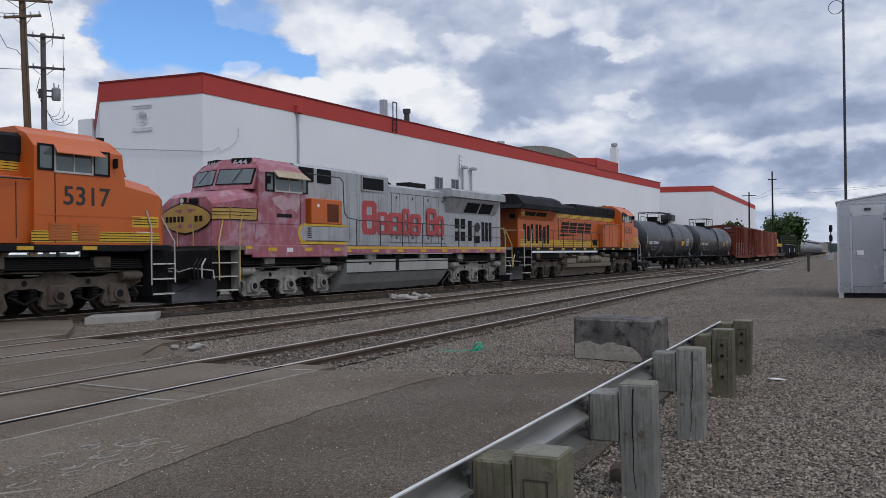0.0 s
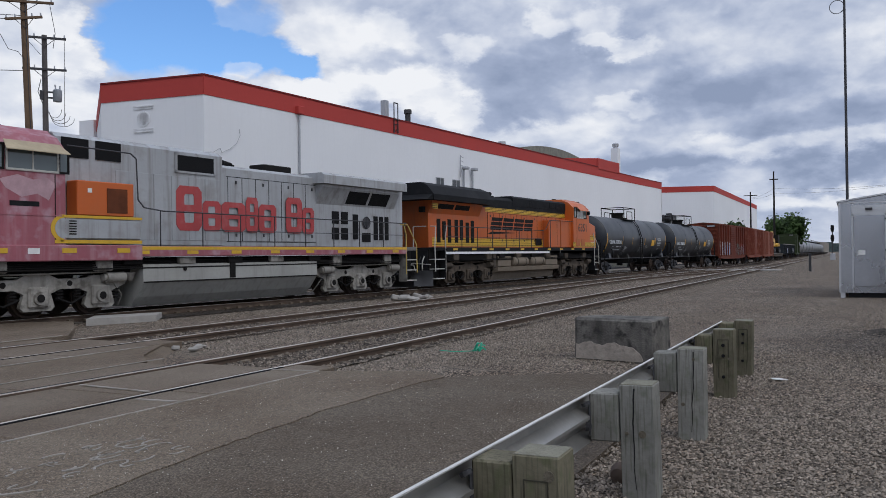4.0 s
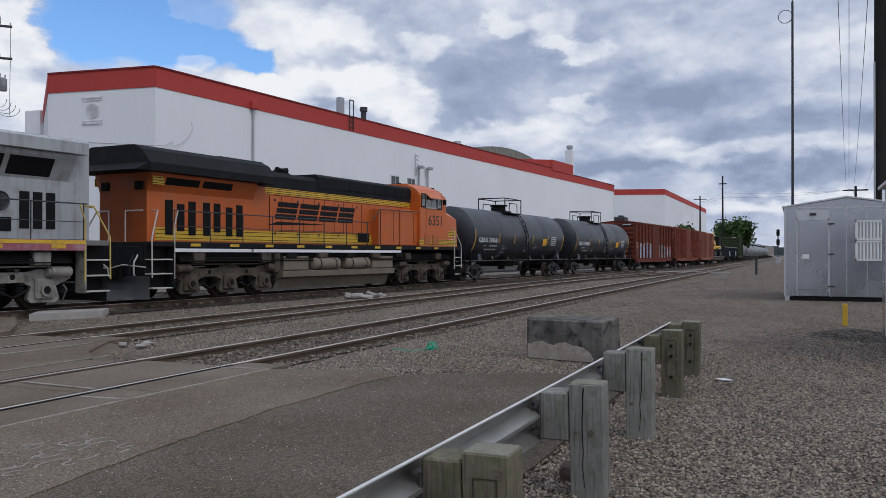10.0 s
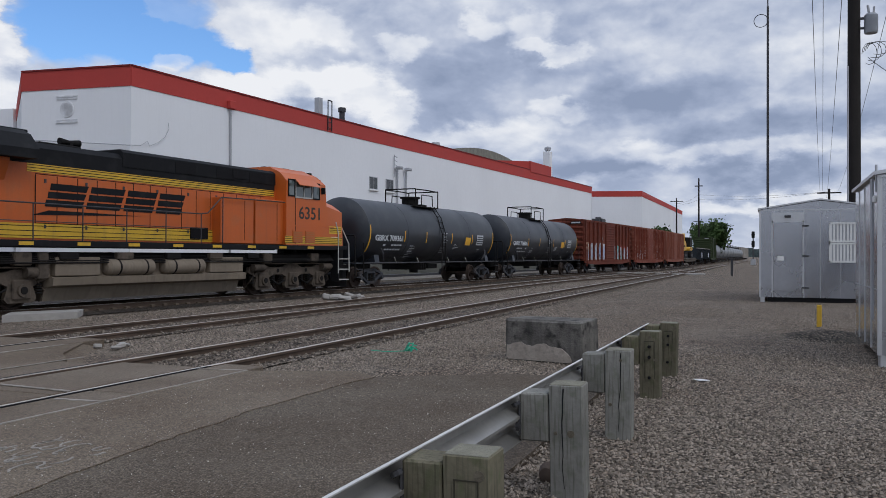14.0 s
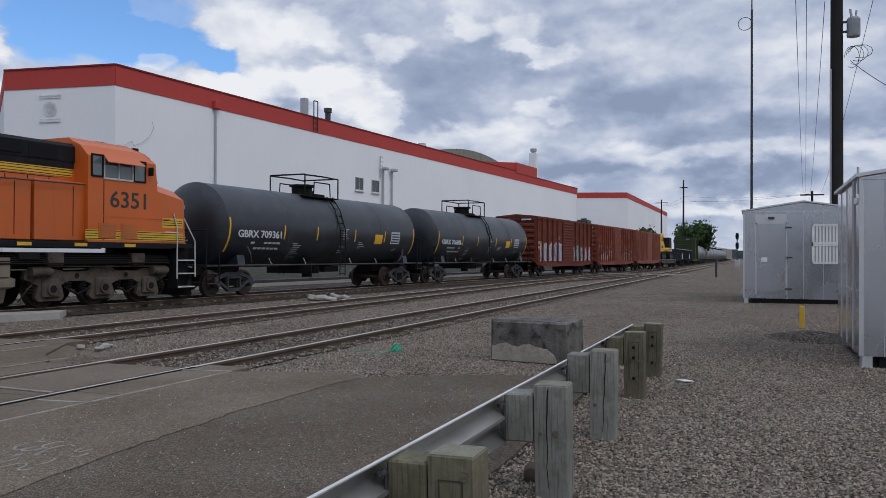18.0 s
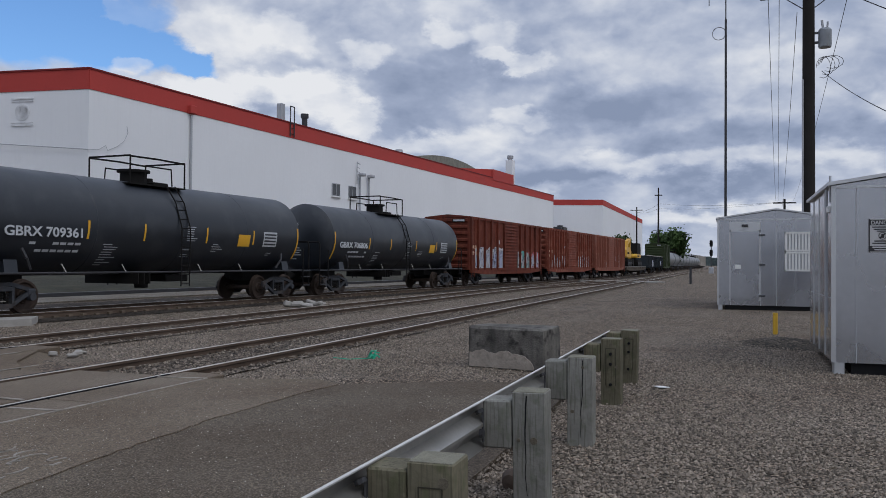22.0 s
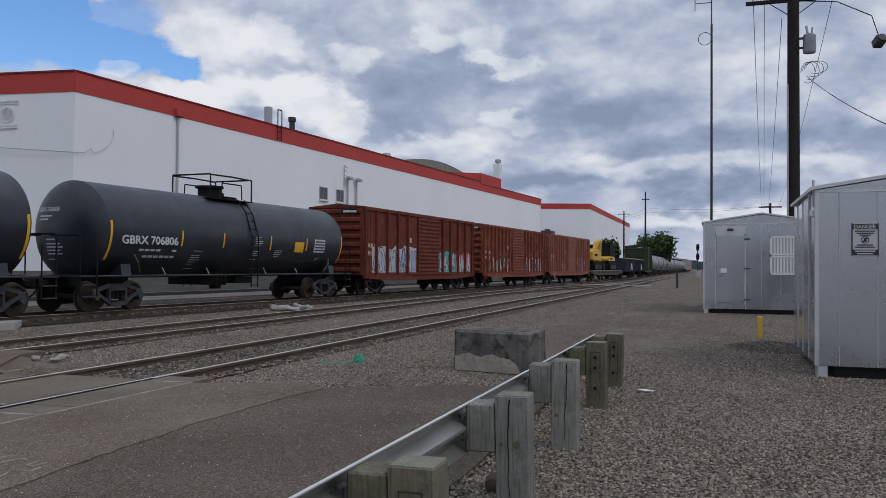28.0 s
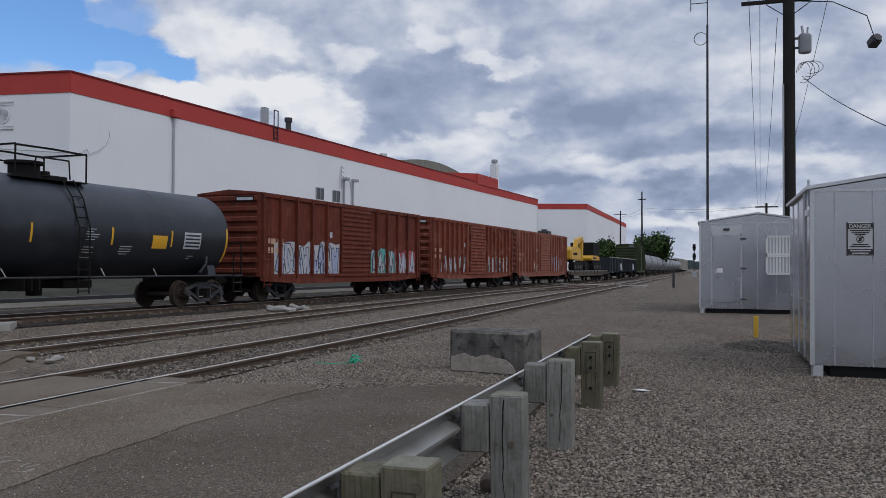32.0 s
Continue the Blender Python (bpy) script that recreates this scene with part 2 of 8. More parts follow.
def stony(name, color, size, contrast=0.6, rough=0.92, bump=0.9, second=(0.3, 0.26, 0.21), specks=0.0):
    """Packed stones: one tone for each stone, dark gaps between, patches of dust."""
    if name in MATS:
        return MATS[name]
    m = bpy.data.materials.new(name)
    m.use_nodes = True
    nt = m.node_tree
    b = nt.nodes["Principled BSDF"]
    N, L = nt.nodes.new, nt.links.new
    tc = N("ShaderNodeTexCoord")

    def vor(scale, feature="F1"):
        n = N("ShaderNodeTexVoronoi")
        n.feature = feature
        n.inputs["Scale"].default_value = scale
        L(tc.outputs["Object"], n.inputs["Vector"])
        return n

    def noise_node(scale, detail):
        n = N("ShaderNodeTexNoise")
        n.inputs["Scale"].default_value, n.inputs["Detail"].default_value = scale, detail
        L(tc.outputs["Object"], n.inputs["Vector"])
        return n.outputs["Fac"]

    def rng_node(fac, lo, hi, a, c):
        n = N("ShaderNodeMapRange")
        L(fac, n.inputs[0])
        for i, s in ((1, lo), (2, hi), (3, a), (4, c)):
            n.inputs[i].default_value = s
        return n.outputs[0]

    def mix(fac, a, c, mode="MIX"):
        n = N("ShaderNodeMix")
        n.data_type, n.blend_type = "RGBA", mode
        if isinstance(fac, float):
            n.inputs[0].default_value = fac
        else:
            L(fac, n.inputs[0])
        for i, s in ((6, a), (7, c)):
            if isinstance(s, tuple):
                n.inputs[i].default_value = (*s, 1)
            else:
                L(s, n.inputs[i])
        return n.outputs[2]

    v = vor(1.0 / size)
    sep = N("ShaderNodeSeparateColor")
    L(v.outputs["Color"], sep.inputs[0])
    tone = rng_node(sep.outputs[0], 0.0, 1.0, 1 - contrast, 1 + contrast)
    edge = rng_node(v.outputs["Distance"], 0.32, 0.72, 1.0, max(0.12, 1 - contrast * 1.05))
    mul = N("ShaderNodeMath")
    mul.operation = "MULTIPLY"
    L(tone, mul.inputs[0]), L(edge, mul.inputs[1])
    comb = N("ShaderNodeCombineColor")
    for i in range(3):
        L(mul.outputs[0], comb.inputs[i])
    col = mix(rng_node(sep.outputs[1], 0.55, 0.75, 0.0, 0.6), color, second)
    col = mix(1.0, col, comb.outputs[0], "MULTIPLY")
    col = mix(rng_node(noise_node(0.55, 6.0), 0.35, 0.65, 0.0, 0.8), col, mix(1.0, col, (0.66, 0.60, 0.555), "MULTIPLY"))
    col = mix(rng_node(noise_node(3.5, 8.0), 0.5, 0.75, 0.0, 0.5), col, tuple(c * 0.8 for c in color))
    if specks:
        sp = vor(1.0 / (size * 2.6))
        s2 = N("ShaderNodeSeparateColor")
        L(sp.outputs["Color"], s2.inputs[0])
        k = N("ShaderNodeMath")
        k.operation = "MULTIPLY"
        L(rng_node(sp.outputs["Distance"], 0.10, 0.2, 1.0, 0.0), k.inputs[0])
        L(rng_node(s2.outputs[2], 0.80, 0.86, 0.0, specks), k.inputs[1])
        col = mix(k.outputs[0], col, (0.5, 0.48, 0.44))
    L(col, b.inputs["Base Color"])
    b.inputs["Roughness"].default_value = rough
    b.inputs["Specular IOR Level"].default_value = 0.2
    bp = N("ShaderNodeBump")
    bp.inputs["Strength"].default_value, bp.inputs["Distance"].default_value = bump, size * 0.6
    inv = rng_node(v.outputs["Distance"], 0.0, 0.8, 1.0, 0.0)
    L(inv, bp.inputs["Height"])
    L(bp.outputs[0], b.inputs["Normal"])
    MATS[name] = m
    return m


def plain(name, color, rough=0.5, metal=0.0):
    return mat(name, color, rough, metal, var=0.08, grain=30, patch=2.0, bump=0.03)


def glass(name, tint=(0.08, 0.1, 0.11)):
    if name in MATS:
        return MATS[name]
    m = bpy.data.materials.new(name)
    m.use_nodes = True
    b = m.node_tree.nodes["Principled BSDF"]
    b.inputs["Base Color"].default_value = (*tint, 1)
    b.inputs["Roughness"].default_value = 0.06
    b.inputs["IOR"].default_value = 1.5
    b.inputs["Specular IOR Level"].default_value = 0.8
    MATS[name] = m
    return m


def foliage(name, color):
    if name in MATS:
        return MATS[name]
    m = mat(name, color, 0.7, 0, 0.5, 3.0, 0.4, 0.0)
    return m


# ---- geometry helpers ----
class Geo:
    """Collects faces for one mesh."""

    def __init__(self):
        self.v, self.f = [], []

    def add(self, verts, faces):
        n = len(self.v)
        self.v.extend(tuple(p) for p in verts)
        self.f.extend(tuple(i + n for i in q) for q in faces)
        return self

    def box(self, x0, x1, y0, y1, z0, z1, c=0.0):
        if x0 > x1:
            x0, x1 = x1, x0
        if y0 > y1:
            y0, y1 = y1, y0
        if z0 > z1:
            z0, z1 = z1, z0
        if not c:
            return self.add([(x, y, z) for x in (x0, x1) for y in (y0, y1) for z in (z0, z1)], [(0, 1, 3, 2), (4, 6, 7, 5), (0, 4, 5, 1), (2, 3, 7, 6), (0, 2, 6, 4), (1, 5, 7, 3)])
        c = min(c, (x1 - x0) * 0.45, (y1 - y0) * 0.45, (z1 - z0) * 0.45)
        bm = bmesh.new()
        bmesh.ops.create_cube(bm, size=1)
        for p in bm.verts:
            p.co = ((x0 + x1) / 2 + p.co.x * (x1 - x0), (y0 + y1) / 2 + p.co.y * (y1 - y0), (z0 + z1) / 2 + p.co.z * (z1 - z0))
        bmesh.ops.bevel(bm, geom=bm.edges[:], offset=c, segments=1, affect="EDGES")
        bm.verts.index_update()
        self.add([p.co for p in bm.verts], [[p.index for p in q.verts] for q in bm.faces])
        bm.free()
        return self

    def prism(self, pts, axis, a, b):
        """A polygon in the two other axes, drawn out along axis from a to b."""
        def at(p, q):
            return {"x": (q, p[0], p[1]), "y": (p[0], q, p[1]), "z": (p[0], p[1], q)}[axis]
        n = len(pts)
        vs = [at(p, a) for p in pts] + [at(p, b) for p in pts]
        fs = [tuple(range(n)), tuple(range(2 * n - 1, n - 1, -1))] + [(i, i + n, (i + 1) % n + n, (i + 1) % n) for i in range(n)]
        return self.add(vs, fs)

    def cyl(self, p0, p1, r0, r1=None, n=12, caps=True):
        p0, p1 = Vector(p0), Vector(p1)
        r1 = r0 if r1 is None else r1
        d = (p1 - p0).normalized()
        u = d.orthogonal().normalized()
        w = d.cross(u)
        vs = []
        for p, r in ((p0, r0), (p1, r1)):
            for k in range(n):
                t = 2 * math.pi * k / n
                vs.append(p + (u * math.cos(t) + w * math.sin(t)) * r)
        fs = [(k, (k + 1) % n, (k + 1) % n + n, k + n) for k in range(n)]
        if caps:
            fs += [tuple(range(n - 1, -1, -1)), tuple(range(n, 2 * n))]
        return self.add(vs, fs)

    def tube(self, pts, r, n=6):
        for a, b in zip(pts, pts[1:]):
            self.cyl(a, b, r, n=n)
        return self

    def hose(self, pts, r, n=6):
        """One unbroken round strand through the points."""
        pts = [Vector(p) for p in pts]
        u = (pts[-1] - pts[0]).orthogonal().normalized()
        vs = []
        for k, p in enumerate(pts):
            d = (pts[min(k + 1, len(pts) - 1)] - pts[max(k - 1, 0)]).normalized()
            u = (u - d * u.dot(d)).normalized()
            w = d.cross(u)
            vs += [p + (u * math.cos(2 * math.pi * q / n) + w * math.sin(2 * math.pi * q / n)) * r for q in range(n)]
        fs = [(k * n + q, k * n + (q + 1) % n, (k + 1) * n + (q + 1) % n, (k + 1) * n + q) for k in range(len(pts) - 1) for q in range(n)]
        return self.add(vs, fs + [tuple(range(n - 1, -1, -1)), tuple(range((len(pts) - 1) * n, len(pts) * n))])

    def lathe(self, prof, origin, axis="x", n=32):
        """Turn (along, radius) pairs about an axis through origin."""
        o = Vector(origin)
        vs = []
        for a, r in prof:
            for k in range(n):
                t = 2 * math.pi * k / n
                c, s = r * math.cos(t), r * math.sin(t)
                vs.append(o + Vector({"x": (a, c, s), "y": (c, a, s), "z": (c, s, a)}[axis]))
        fs = []
        for i in range(len(prof) - 1):
            for k in range(n):
                fs.append((i * n + k, i * n + (k + 1) % n, (i + 1) * n + (k + 1) % n, (i + 1) * n + k))
        fs += [tuple(range(n - 1, -1, -1)), tuple(range((len(prof) - 1) * n, len(prof) * n))]
        return self.add(vs, fs)

    def mesh(self, name, material, smooth=30.0):
        me = bpy.data.meshes.new(name)
        me.from_pydata(self.v, [], self.f)
        bm = bmesh.new()
        bm.from_mesh(me)
        bmesh.ops.recalc_face_normals(bm, faces=bm.faces)
        bm.to_mesh(me)
        bm.free()
        if smooth:
            me.polygons.foreach_set("use_smooth", [True] * len(me.polygons))
            me.set_sharp_from_angle(angle=radians(smooth))
        me.materials.append(material)
        return me


def part(name, g, material, parent=None, label="", m=None, kind="", smooth=30.0):
    me = g.mesh(name, material, smooth) if isinstance(g, Geo) else g
    ob = new(name, me)
    if parent:
        ob.parent = parent
    if m is not None:
        ob.matrix_basis = m
    return tagged(ob, label=label, kind=kind)


def thing(name, label, category, m=None, group="", kind=""):
    ob = new(name)
    ob.empty_display_size = 0.2
    if m is not None:
        ob.matrix_basis = m
    return tagged(ob, label, category, group, kind)


def letters(text, size, material, m, parent, label="", name="lettering", depth=0.004, spacing=1.0, width=None, bold=0.02):
    """Raised writing in the built-in font; its own x runs along the line, z out of the face."""
    cu = bpy.data.curves.new(name, "FONT")
    cu.body, cu.size, cu.extrude, cu.space_character = text, size, depth, spacing
    cu.resolution_u, cu.offset = 3, size * bold
    ob = bpy.data.objects.new(name, cu)
    me = bpy.data.meshes.new_from_object(ob)
    bpy.data.objects.remove(ob)
    if width:
        xs = [p.co.x for p in me.vertices]
        k = width / (max(xs) - min(xs))
        x0 = min(xs)
        for p in me.vertices:
            p.co.x = (p.co.x - x0) * k
    me.materials.clear()
    me.materials.append(material)
    return part(name, me, material, parent, label, m)

# ---- colours and surfaces of the place ----
GRAVEL = stony("gravel", (0.285, 0.238, 0.190), 0.024, 0.85, bump=1.0, second=(0.36, 0.285, 0.215))
STONES = mat("stones", (0.27, 0.229, 0.186), 0.9, 0, 0.35, 9, 14.0, 0.2, island=0.58)
TRACK_STONES = mat("track_stones", (0.225, 0.19, 0.155), 0.9, 0, 0.45, 9, 14.0, 0.2, island=0.75)
DARK_BED = stony("shaded_ballast", (0.095, 0.080, 0.066), 0.05, 0.8, bump=1.0, second=(0.12, 0.095, 0.075))
TRACK_BED = stony("brown_ballast", (0.19, 0.157, 0.127), 0.05, 0.85, bump=1.0, second=(0.19, 0.15, 0.115))
CHIPS = mat("pale_chips", (0.50, 0.46, 0.40), 0.9, 0, 0.2, 9, 14.0, 0.1, island=0.4)
ASPHALT = stony("asphalt_worn", (0.172, 0.141, 0.107), 0.013, 0.5, 0.9, 0.8, (0.15, 0.122, 0.092), 0.5)
ASPHALT_LIGHT = stony("asphalt_grey", (0.215, 0.174, 0.130), 0.012, 0.4, 0.9, 0.5, (0.185, 0.149, 0.112), 0.7)
PANEL = stony("crossing_panel", (0.205, 0.168, 0.128), 0.012, 0.3, 0.85, 0.3, (0.175, 0.143, 0.11), 0.3)
CONCRETE = mat("concrete_pale", (0.38, 0.36, 0.33), 0.85, 0, 0.18, 60, 1.6, 0.25, dirt=(0.22, 0.21, 0.19))
BLOCK_CONCRETE = mat("concrete_stained", (0.185, 0.173, 0.154), 0.9, 0, 0.5, 40, 2.4, 0.5, streak=0.95, streak_color=(0.045, 0.043, 0.040), dirt=(0.035, 0.033, 0.031), dirt_amount=0.9, streak_scale=4.0)
BLOCK_PATCH = mat("concrete_patch", (0.37, 0.325, 0.275), 0.9, 0, 0.25, 30, 5.0, 0.4, dirt=(0.2, 0.18, 0.155), dirt_amount=0.5)
RAIL_STEEL = mat("rail_steel", (0.64, 0.59, 0.52), 0.40, 0.5, 0.2, 60, 1.0, 0.05)
RAIL_RUST = mat("rail_rust", (0.125, 0.09, 0.068), 0.85, 0.1, 0.35, 50, 1.5, 0.3)
TIE_WOOD = mat("tie_wood", (0.10, 0.085, 0.07), 0.95, 0, 0.4, 30, 3.0, 0.6, random=0.25)
CLIP = mat("rail_clip", (0.21, 0.165, 0.125), 0.9, 0.2, 0.3, 30, 3.0, 0.2)
GALV = mat("galvanised", (0.44, 0.43, 0.405), 0.42, 0.75, 0.16, 25, 2.5, 0.06)
POST_WOOD = mat("weathered_post", (0.235, 0.23, 0.205), 0.9, 0, 0.28, 30, 3.4, 0.2, streak=0.85, streak_color=(0.085, 0.083, 0.066), random=0.18, dirt=(0.12, 0.13, 0.09), dirt_amount=0.55, streak_scale=60.0)
POST_OLIVE = mat("mossy_post", (0.175, 0.158, 0.108), 0.9, 0, 0.3, 30, 3.4, 0.2, streak=0.85, streak_color=(0.06, 0.055, 0.038), random=0.18, dirt=(0.09, 0.105, 0.05), dirt_amount=0.6, streak_scale=60.0)
WHITE_WALL = mat("white_wall", (0.82, 0.83, 0.845), 0.8, 0, 0.04, 3.0, 0.12, 0.08, streak=0.08, streak_color=(0.62, 0.62, 0.62))
RED_BAND = mat("red_band", (0.47, 0.065, 0.055), 0.7, 0, 0.10, 4.0, 0.2, 0.06)
ROOF_GREY = mat("roof_grey", (0.25, 0.25, 0.24), 0.9, 0, 0.2, 3.0, 0.3, 0.1)
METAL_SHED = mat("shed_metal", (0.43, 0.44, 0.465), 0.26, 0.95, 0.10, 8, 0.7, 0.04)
# paler, smoother copy of shed_metal: the side walls' brighter reflections put into the metal
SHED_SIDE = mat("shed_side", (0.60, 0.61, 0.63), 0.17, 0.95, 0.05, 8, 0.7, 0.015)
SHED_TRIM = mat("shed_trim", (0.60, 0.61, 0.62), 0.42, 0.8, 0.08, 10, 1.0, 0.03)
BLACK = mat("black_gap", (0.015, 0.015, 0.016), 0.9, 0, 0.2, 20, 2, 0.05)
DARK_METAL = mat("dark_metal", (0.06, 0.06, 0.065), 0.6, 0.4, 0.25, 30, 2, 0.1)
POLE_BLACK = mat("creosote_pole", (0.028, 0.025, 0.023), 0.9, 0, 0.3, 20, 1.0, 0.4)
POLE_BROWN = mat("brown_pole", (0.17, 0.115, 0.075), 0.9, 0, 0.3, 20, 1.0, 0.4)
WIRE = plain("wire", (0.04, 0.04, 0.045), 0.6)
YELLOW = mat("safety_yellow", (0.62, 0.38, 0.03), 0.6, 0, 0.15, 20, 2, 0.05)
WHITE = mat("white_paint", (0.75, 0.75, 0.73), 0.6, 0, 0.1, 20, 2, 0.03)
PAINT_MARK = mat("worn_road_paint", (0.33, 0.30, 0.26), 0.85, 0, 0.3, 60, 3, 0.2, dirt=(0.2, 0.165, 0.125), dirt_amount=0.9)
CHALK = mat("faded_chalk", (0.31, 0.285, 0.25), 0.9, 0, 0.3, 60, 3, 0.1, dirt=(0.21, 0.17, 0.128), dirt_amount=0.95)
GREEN_TAPE = mat("green_tape", (0.02, 0.42, 0.25), 0.5, 0, 0.2, 20, 3, 0.1)
WINDOW = glass("window_glass")
ROAD_PALE = stony("pale_gravel", (0.185, 0.172, 0.148), 0.03, 0.3)
PIPE_GREY = plain("pipe_grey", (0.42, 0.43, 0.45), 0.5, 0.3)

# ---- track lines ----
Y_FRONT, Y_MID = 7.80, 12.40
TRACK_STEP = 0.5


def main_line():
    """Centre line of the running track: straight, then bending onto the middle track's line. (x, y, heading) every half metre."""
    u, x, y, h = -60.0, 11.48 - 70 * math.cos(radians(4.32)), 19.204 + 70 * math.sin(radians(4.32)), radians(-4.32)
    pts = []
    while u < 760:
        pts.append((u, x, y, h))
        k = 0.00256 * max(0.0, min(1.0, (u - 75.5) / 20.0)) if u < 115 else 0.0
        h2 = h + k * TRACK_STEP
        if u >= 115:
            h2 = radians(0.0)
        x += math.cos((h + h2) / 2) * TRACK_STEP
        y += math.sin((h + h2) / 2) * TRACK_STEP
        u, h = u + TRACK_STEP, h2
    return pts


MAIN = main_line()


def on_main(u):
    k = (u - MAIN[0][0]) / TRACK_STEP
    i = max(0, min(len(MAIN) - 2, int(k)))
    f = k - i
    a, b = MAIN[i], MAIN[i + 1]
    return tuple(a[j] + (b[j] - a[j]) * f for j in (1, 2, 3))


MAIN_Z = 0.05


def ground_height(x, y):
    """Gentle fall from the lot to the ballast between the tracks."""
    t = max(0.0, min(1.0, (y - 4.8) / 1.2))
    z = -0.03 - 0.10 * t
    if x < 9.6 and y > 1.76:
        z = min(z, -0.10)
    return z


def build_ground():
    xs = [-3000, -800, -200, -80, -40, -20, -10] + [i * 0.5 - 6 for i in range(120)] + [56 + i * 2 for i in range(40)] + [140, 180, 240, 340, 500, 800, 1500, 3000]
    ys = [-3000, -800, -200, -80, -40, -20] + [i * 0.5 - 14 for i in range(76)] + [26, 30, 36, 45, 60, 80, 120, 200, 400, 900, 3000]
    vs, fs = [], []
    for x in xs:
        for y in ys:
            n = noise.noise(Vector((x * 0.35, y * 0.35, 0))) * 0.03 + noise.noise(Vector((x * 1.3, y * 1.3, 5))) * 0.012 if abs(x) < 100 and abs(y) < 40 else 0
            hold = 0.25 if (y > 4 or x < 10.5) else 1.0
            vs.append((x, y, ground_height(x, y) + n * hold))
    w = len(ys)
    for i in range(len(xs) - 1):
        for j in range(w - 1):
            fs.append((i * w + j, (i + 1) * w + j, (i + 1) * w + j + 1, i * w + j + 1))
    me = bpy.data.meshes.new("ground")
    me.from_pydata(vs, [], fs)
    me.materials.append(GRAVEL)
    return tagged(new("ground", me), "grey crushed gravel lot and rail yard ground", "ground", kind="structure")


build_ground()


def slab(name, pts, z0, z1, material, label, category="pavement", kind="structure"):
    g = Geo().prism(pts, "z", z0, z1)
    return tagged(part(name, g, material, smooth=0), label, category, kind=kind)


# road beside and across the tracks
# the ragged seam between the two layers of asphalt
SEAM = [(-60, 4.44)]
for k in range(91):
    sx = -2.0 + 0.125 * k
    a = (sx - 3.2) / 6.0
    SEAM.append((sx, 4.3 + (0.36 * math.sin(max(0.0, min(1.0, a)) * math.pi * 0.72)) + 0.07 * noise.noise(Vector((sx * 1.7, 0, 0))) + 0.035 * noise.noise(Vector((sx * 7.0, 3, 0)))))
slab("road", SEAM + [(9.55, 5.0), (9.08, 6.25), (9.05, 6.30), (-60, 6.30)], -0.2, 0.0, ASPHALT_LIGHT, "grey worn asphalt road crossing the rail tracks", "road")
slab("road_shoulder", [(-60, 1.75), (6.0, 1.72), (9.0, 1.78), (10.4, 1.9), (10.1, 3.2), (9.4, 4.35)] + [(x, y - 0.012) for x, y in reversed(SEAM)], -0.2, -0.007, ASPHALT, "dark patched asphalt beside a guard rail", "road")
slab("road_between", [(-60, 9.3), (9.0, 9.3), (9.6, 10.0), (10.9, 10.9), (-60, 10.9)], -0.2, -0.004, ASPHALT_LIGHT, "grey asphalt between two railway tracks", "road")
slab("road_beyond", [(-60, 14.0), (11.5, 14.0), (13.0, 15.6), (14.2, 17.1), (13.6, 18.2), (-60, 23.2)], -0.2, 0.0, ASPHALT_LIGHT, "grey asphalt approach of a level crossing", "road")


def crossing_panels(y, x_end, name):
    t = thing(name, "worn timber and concrete level crossing panels between rails", "crossing panel", pose(0, y, 0), kind="structure")
    for y0, y1, e in ((-1.45, -0.84, 0.35), (-0.62, 0.62, 0.0), (0.84, 1.45, -0.3)):
        x = x_end + e
        while x > -14:
            g = Geo().box(x - 2.40, x - 0.01, y0, y1, -0.15, -0.006 if y0 == -0.62 else 0.002, 0.012)
            part("panel", g, PANEL, t, smooth=0)
            x -= 2.42
    for s in (-1, 1):
        g = Geo().box(-15, x_end - 0.05 * s, s * 0.80 - 0.02, s * 0.80 + 0.02, -0.1, 0.006)
        part("flange_filler", g, BLACK, t, smooth=0)
    return t


crossing_panels(Y_FRONT, 9.15, "crossing_front")
crossing_panels(Y_MID, 11.1, "crossing_middle")
slab("crossing_slab", [(14.4, 16.9), (16.1, 16.3), (17.0, 17.0), (15.4, 17.75)], -0.15, 0.04, CONCRETE, "pale concrete slab lying beside the running track", "slab", kind="")


def rail_profile():
    return [(-0.070, -0.165), (0.070, -0.165), (0.070, -0.15), (0.012, -0.135), (0.012, -0.045), (0.036, -0.035), (0.036, -0.004), (0.030, 0.0), (-0.030, 0.0), (-0.036, -0.004), (-0.036, -0.035), (-0.012, -0.045), (-0.012, -0.135), (-0.070, -0.15)]


def rail_mesh(path, z, off):
    """A rail swept along (x, y, heading) points, at a side offset; head top polished."""
    body, head = Geo(), Geo()
    for g, prof in ((body, rail_profile()), (head, [(-0.031, -0.006), (0.031, -0.006), (0.031, 0.004), (-0.031, 0.004)])):
        n = len(prof)
        vs, fs = [], []
        for x, y, h in path:
            for a, b in prof:
                vs.append((x - math.sin(h) * (off + a), y + math.cos(h) * (off + a), z + b))
        for i in range(len(path) - 1):
            for k in range(n):
                fs.append((i * n + k, i * n + (k + 1) % n, (i + 1) * n + (k + 1) % n, (i + 1) * n + k))
        fs += [tuple(range(n)), tuple(range(len(path) * n - 1, (len(path) - 1) * n - 1, -1))]
        g.add(vs, fs)
    return body, head


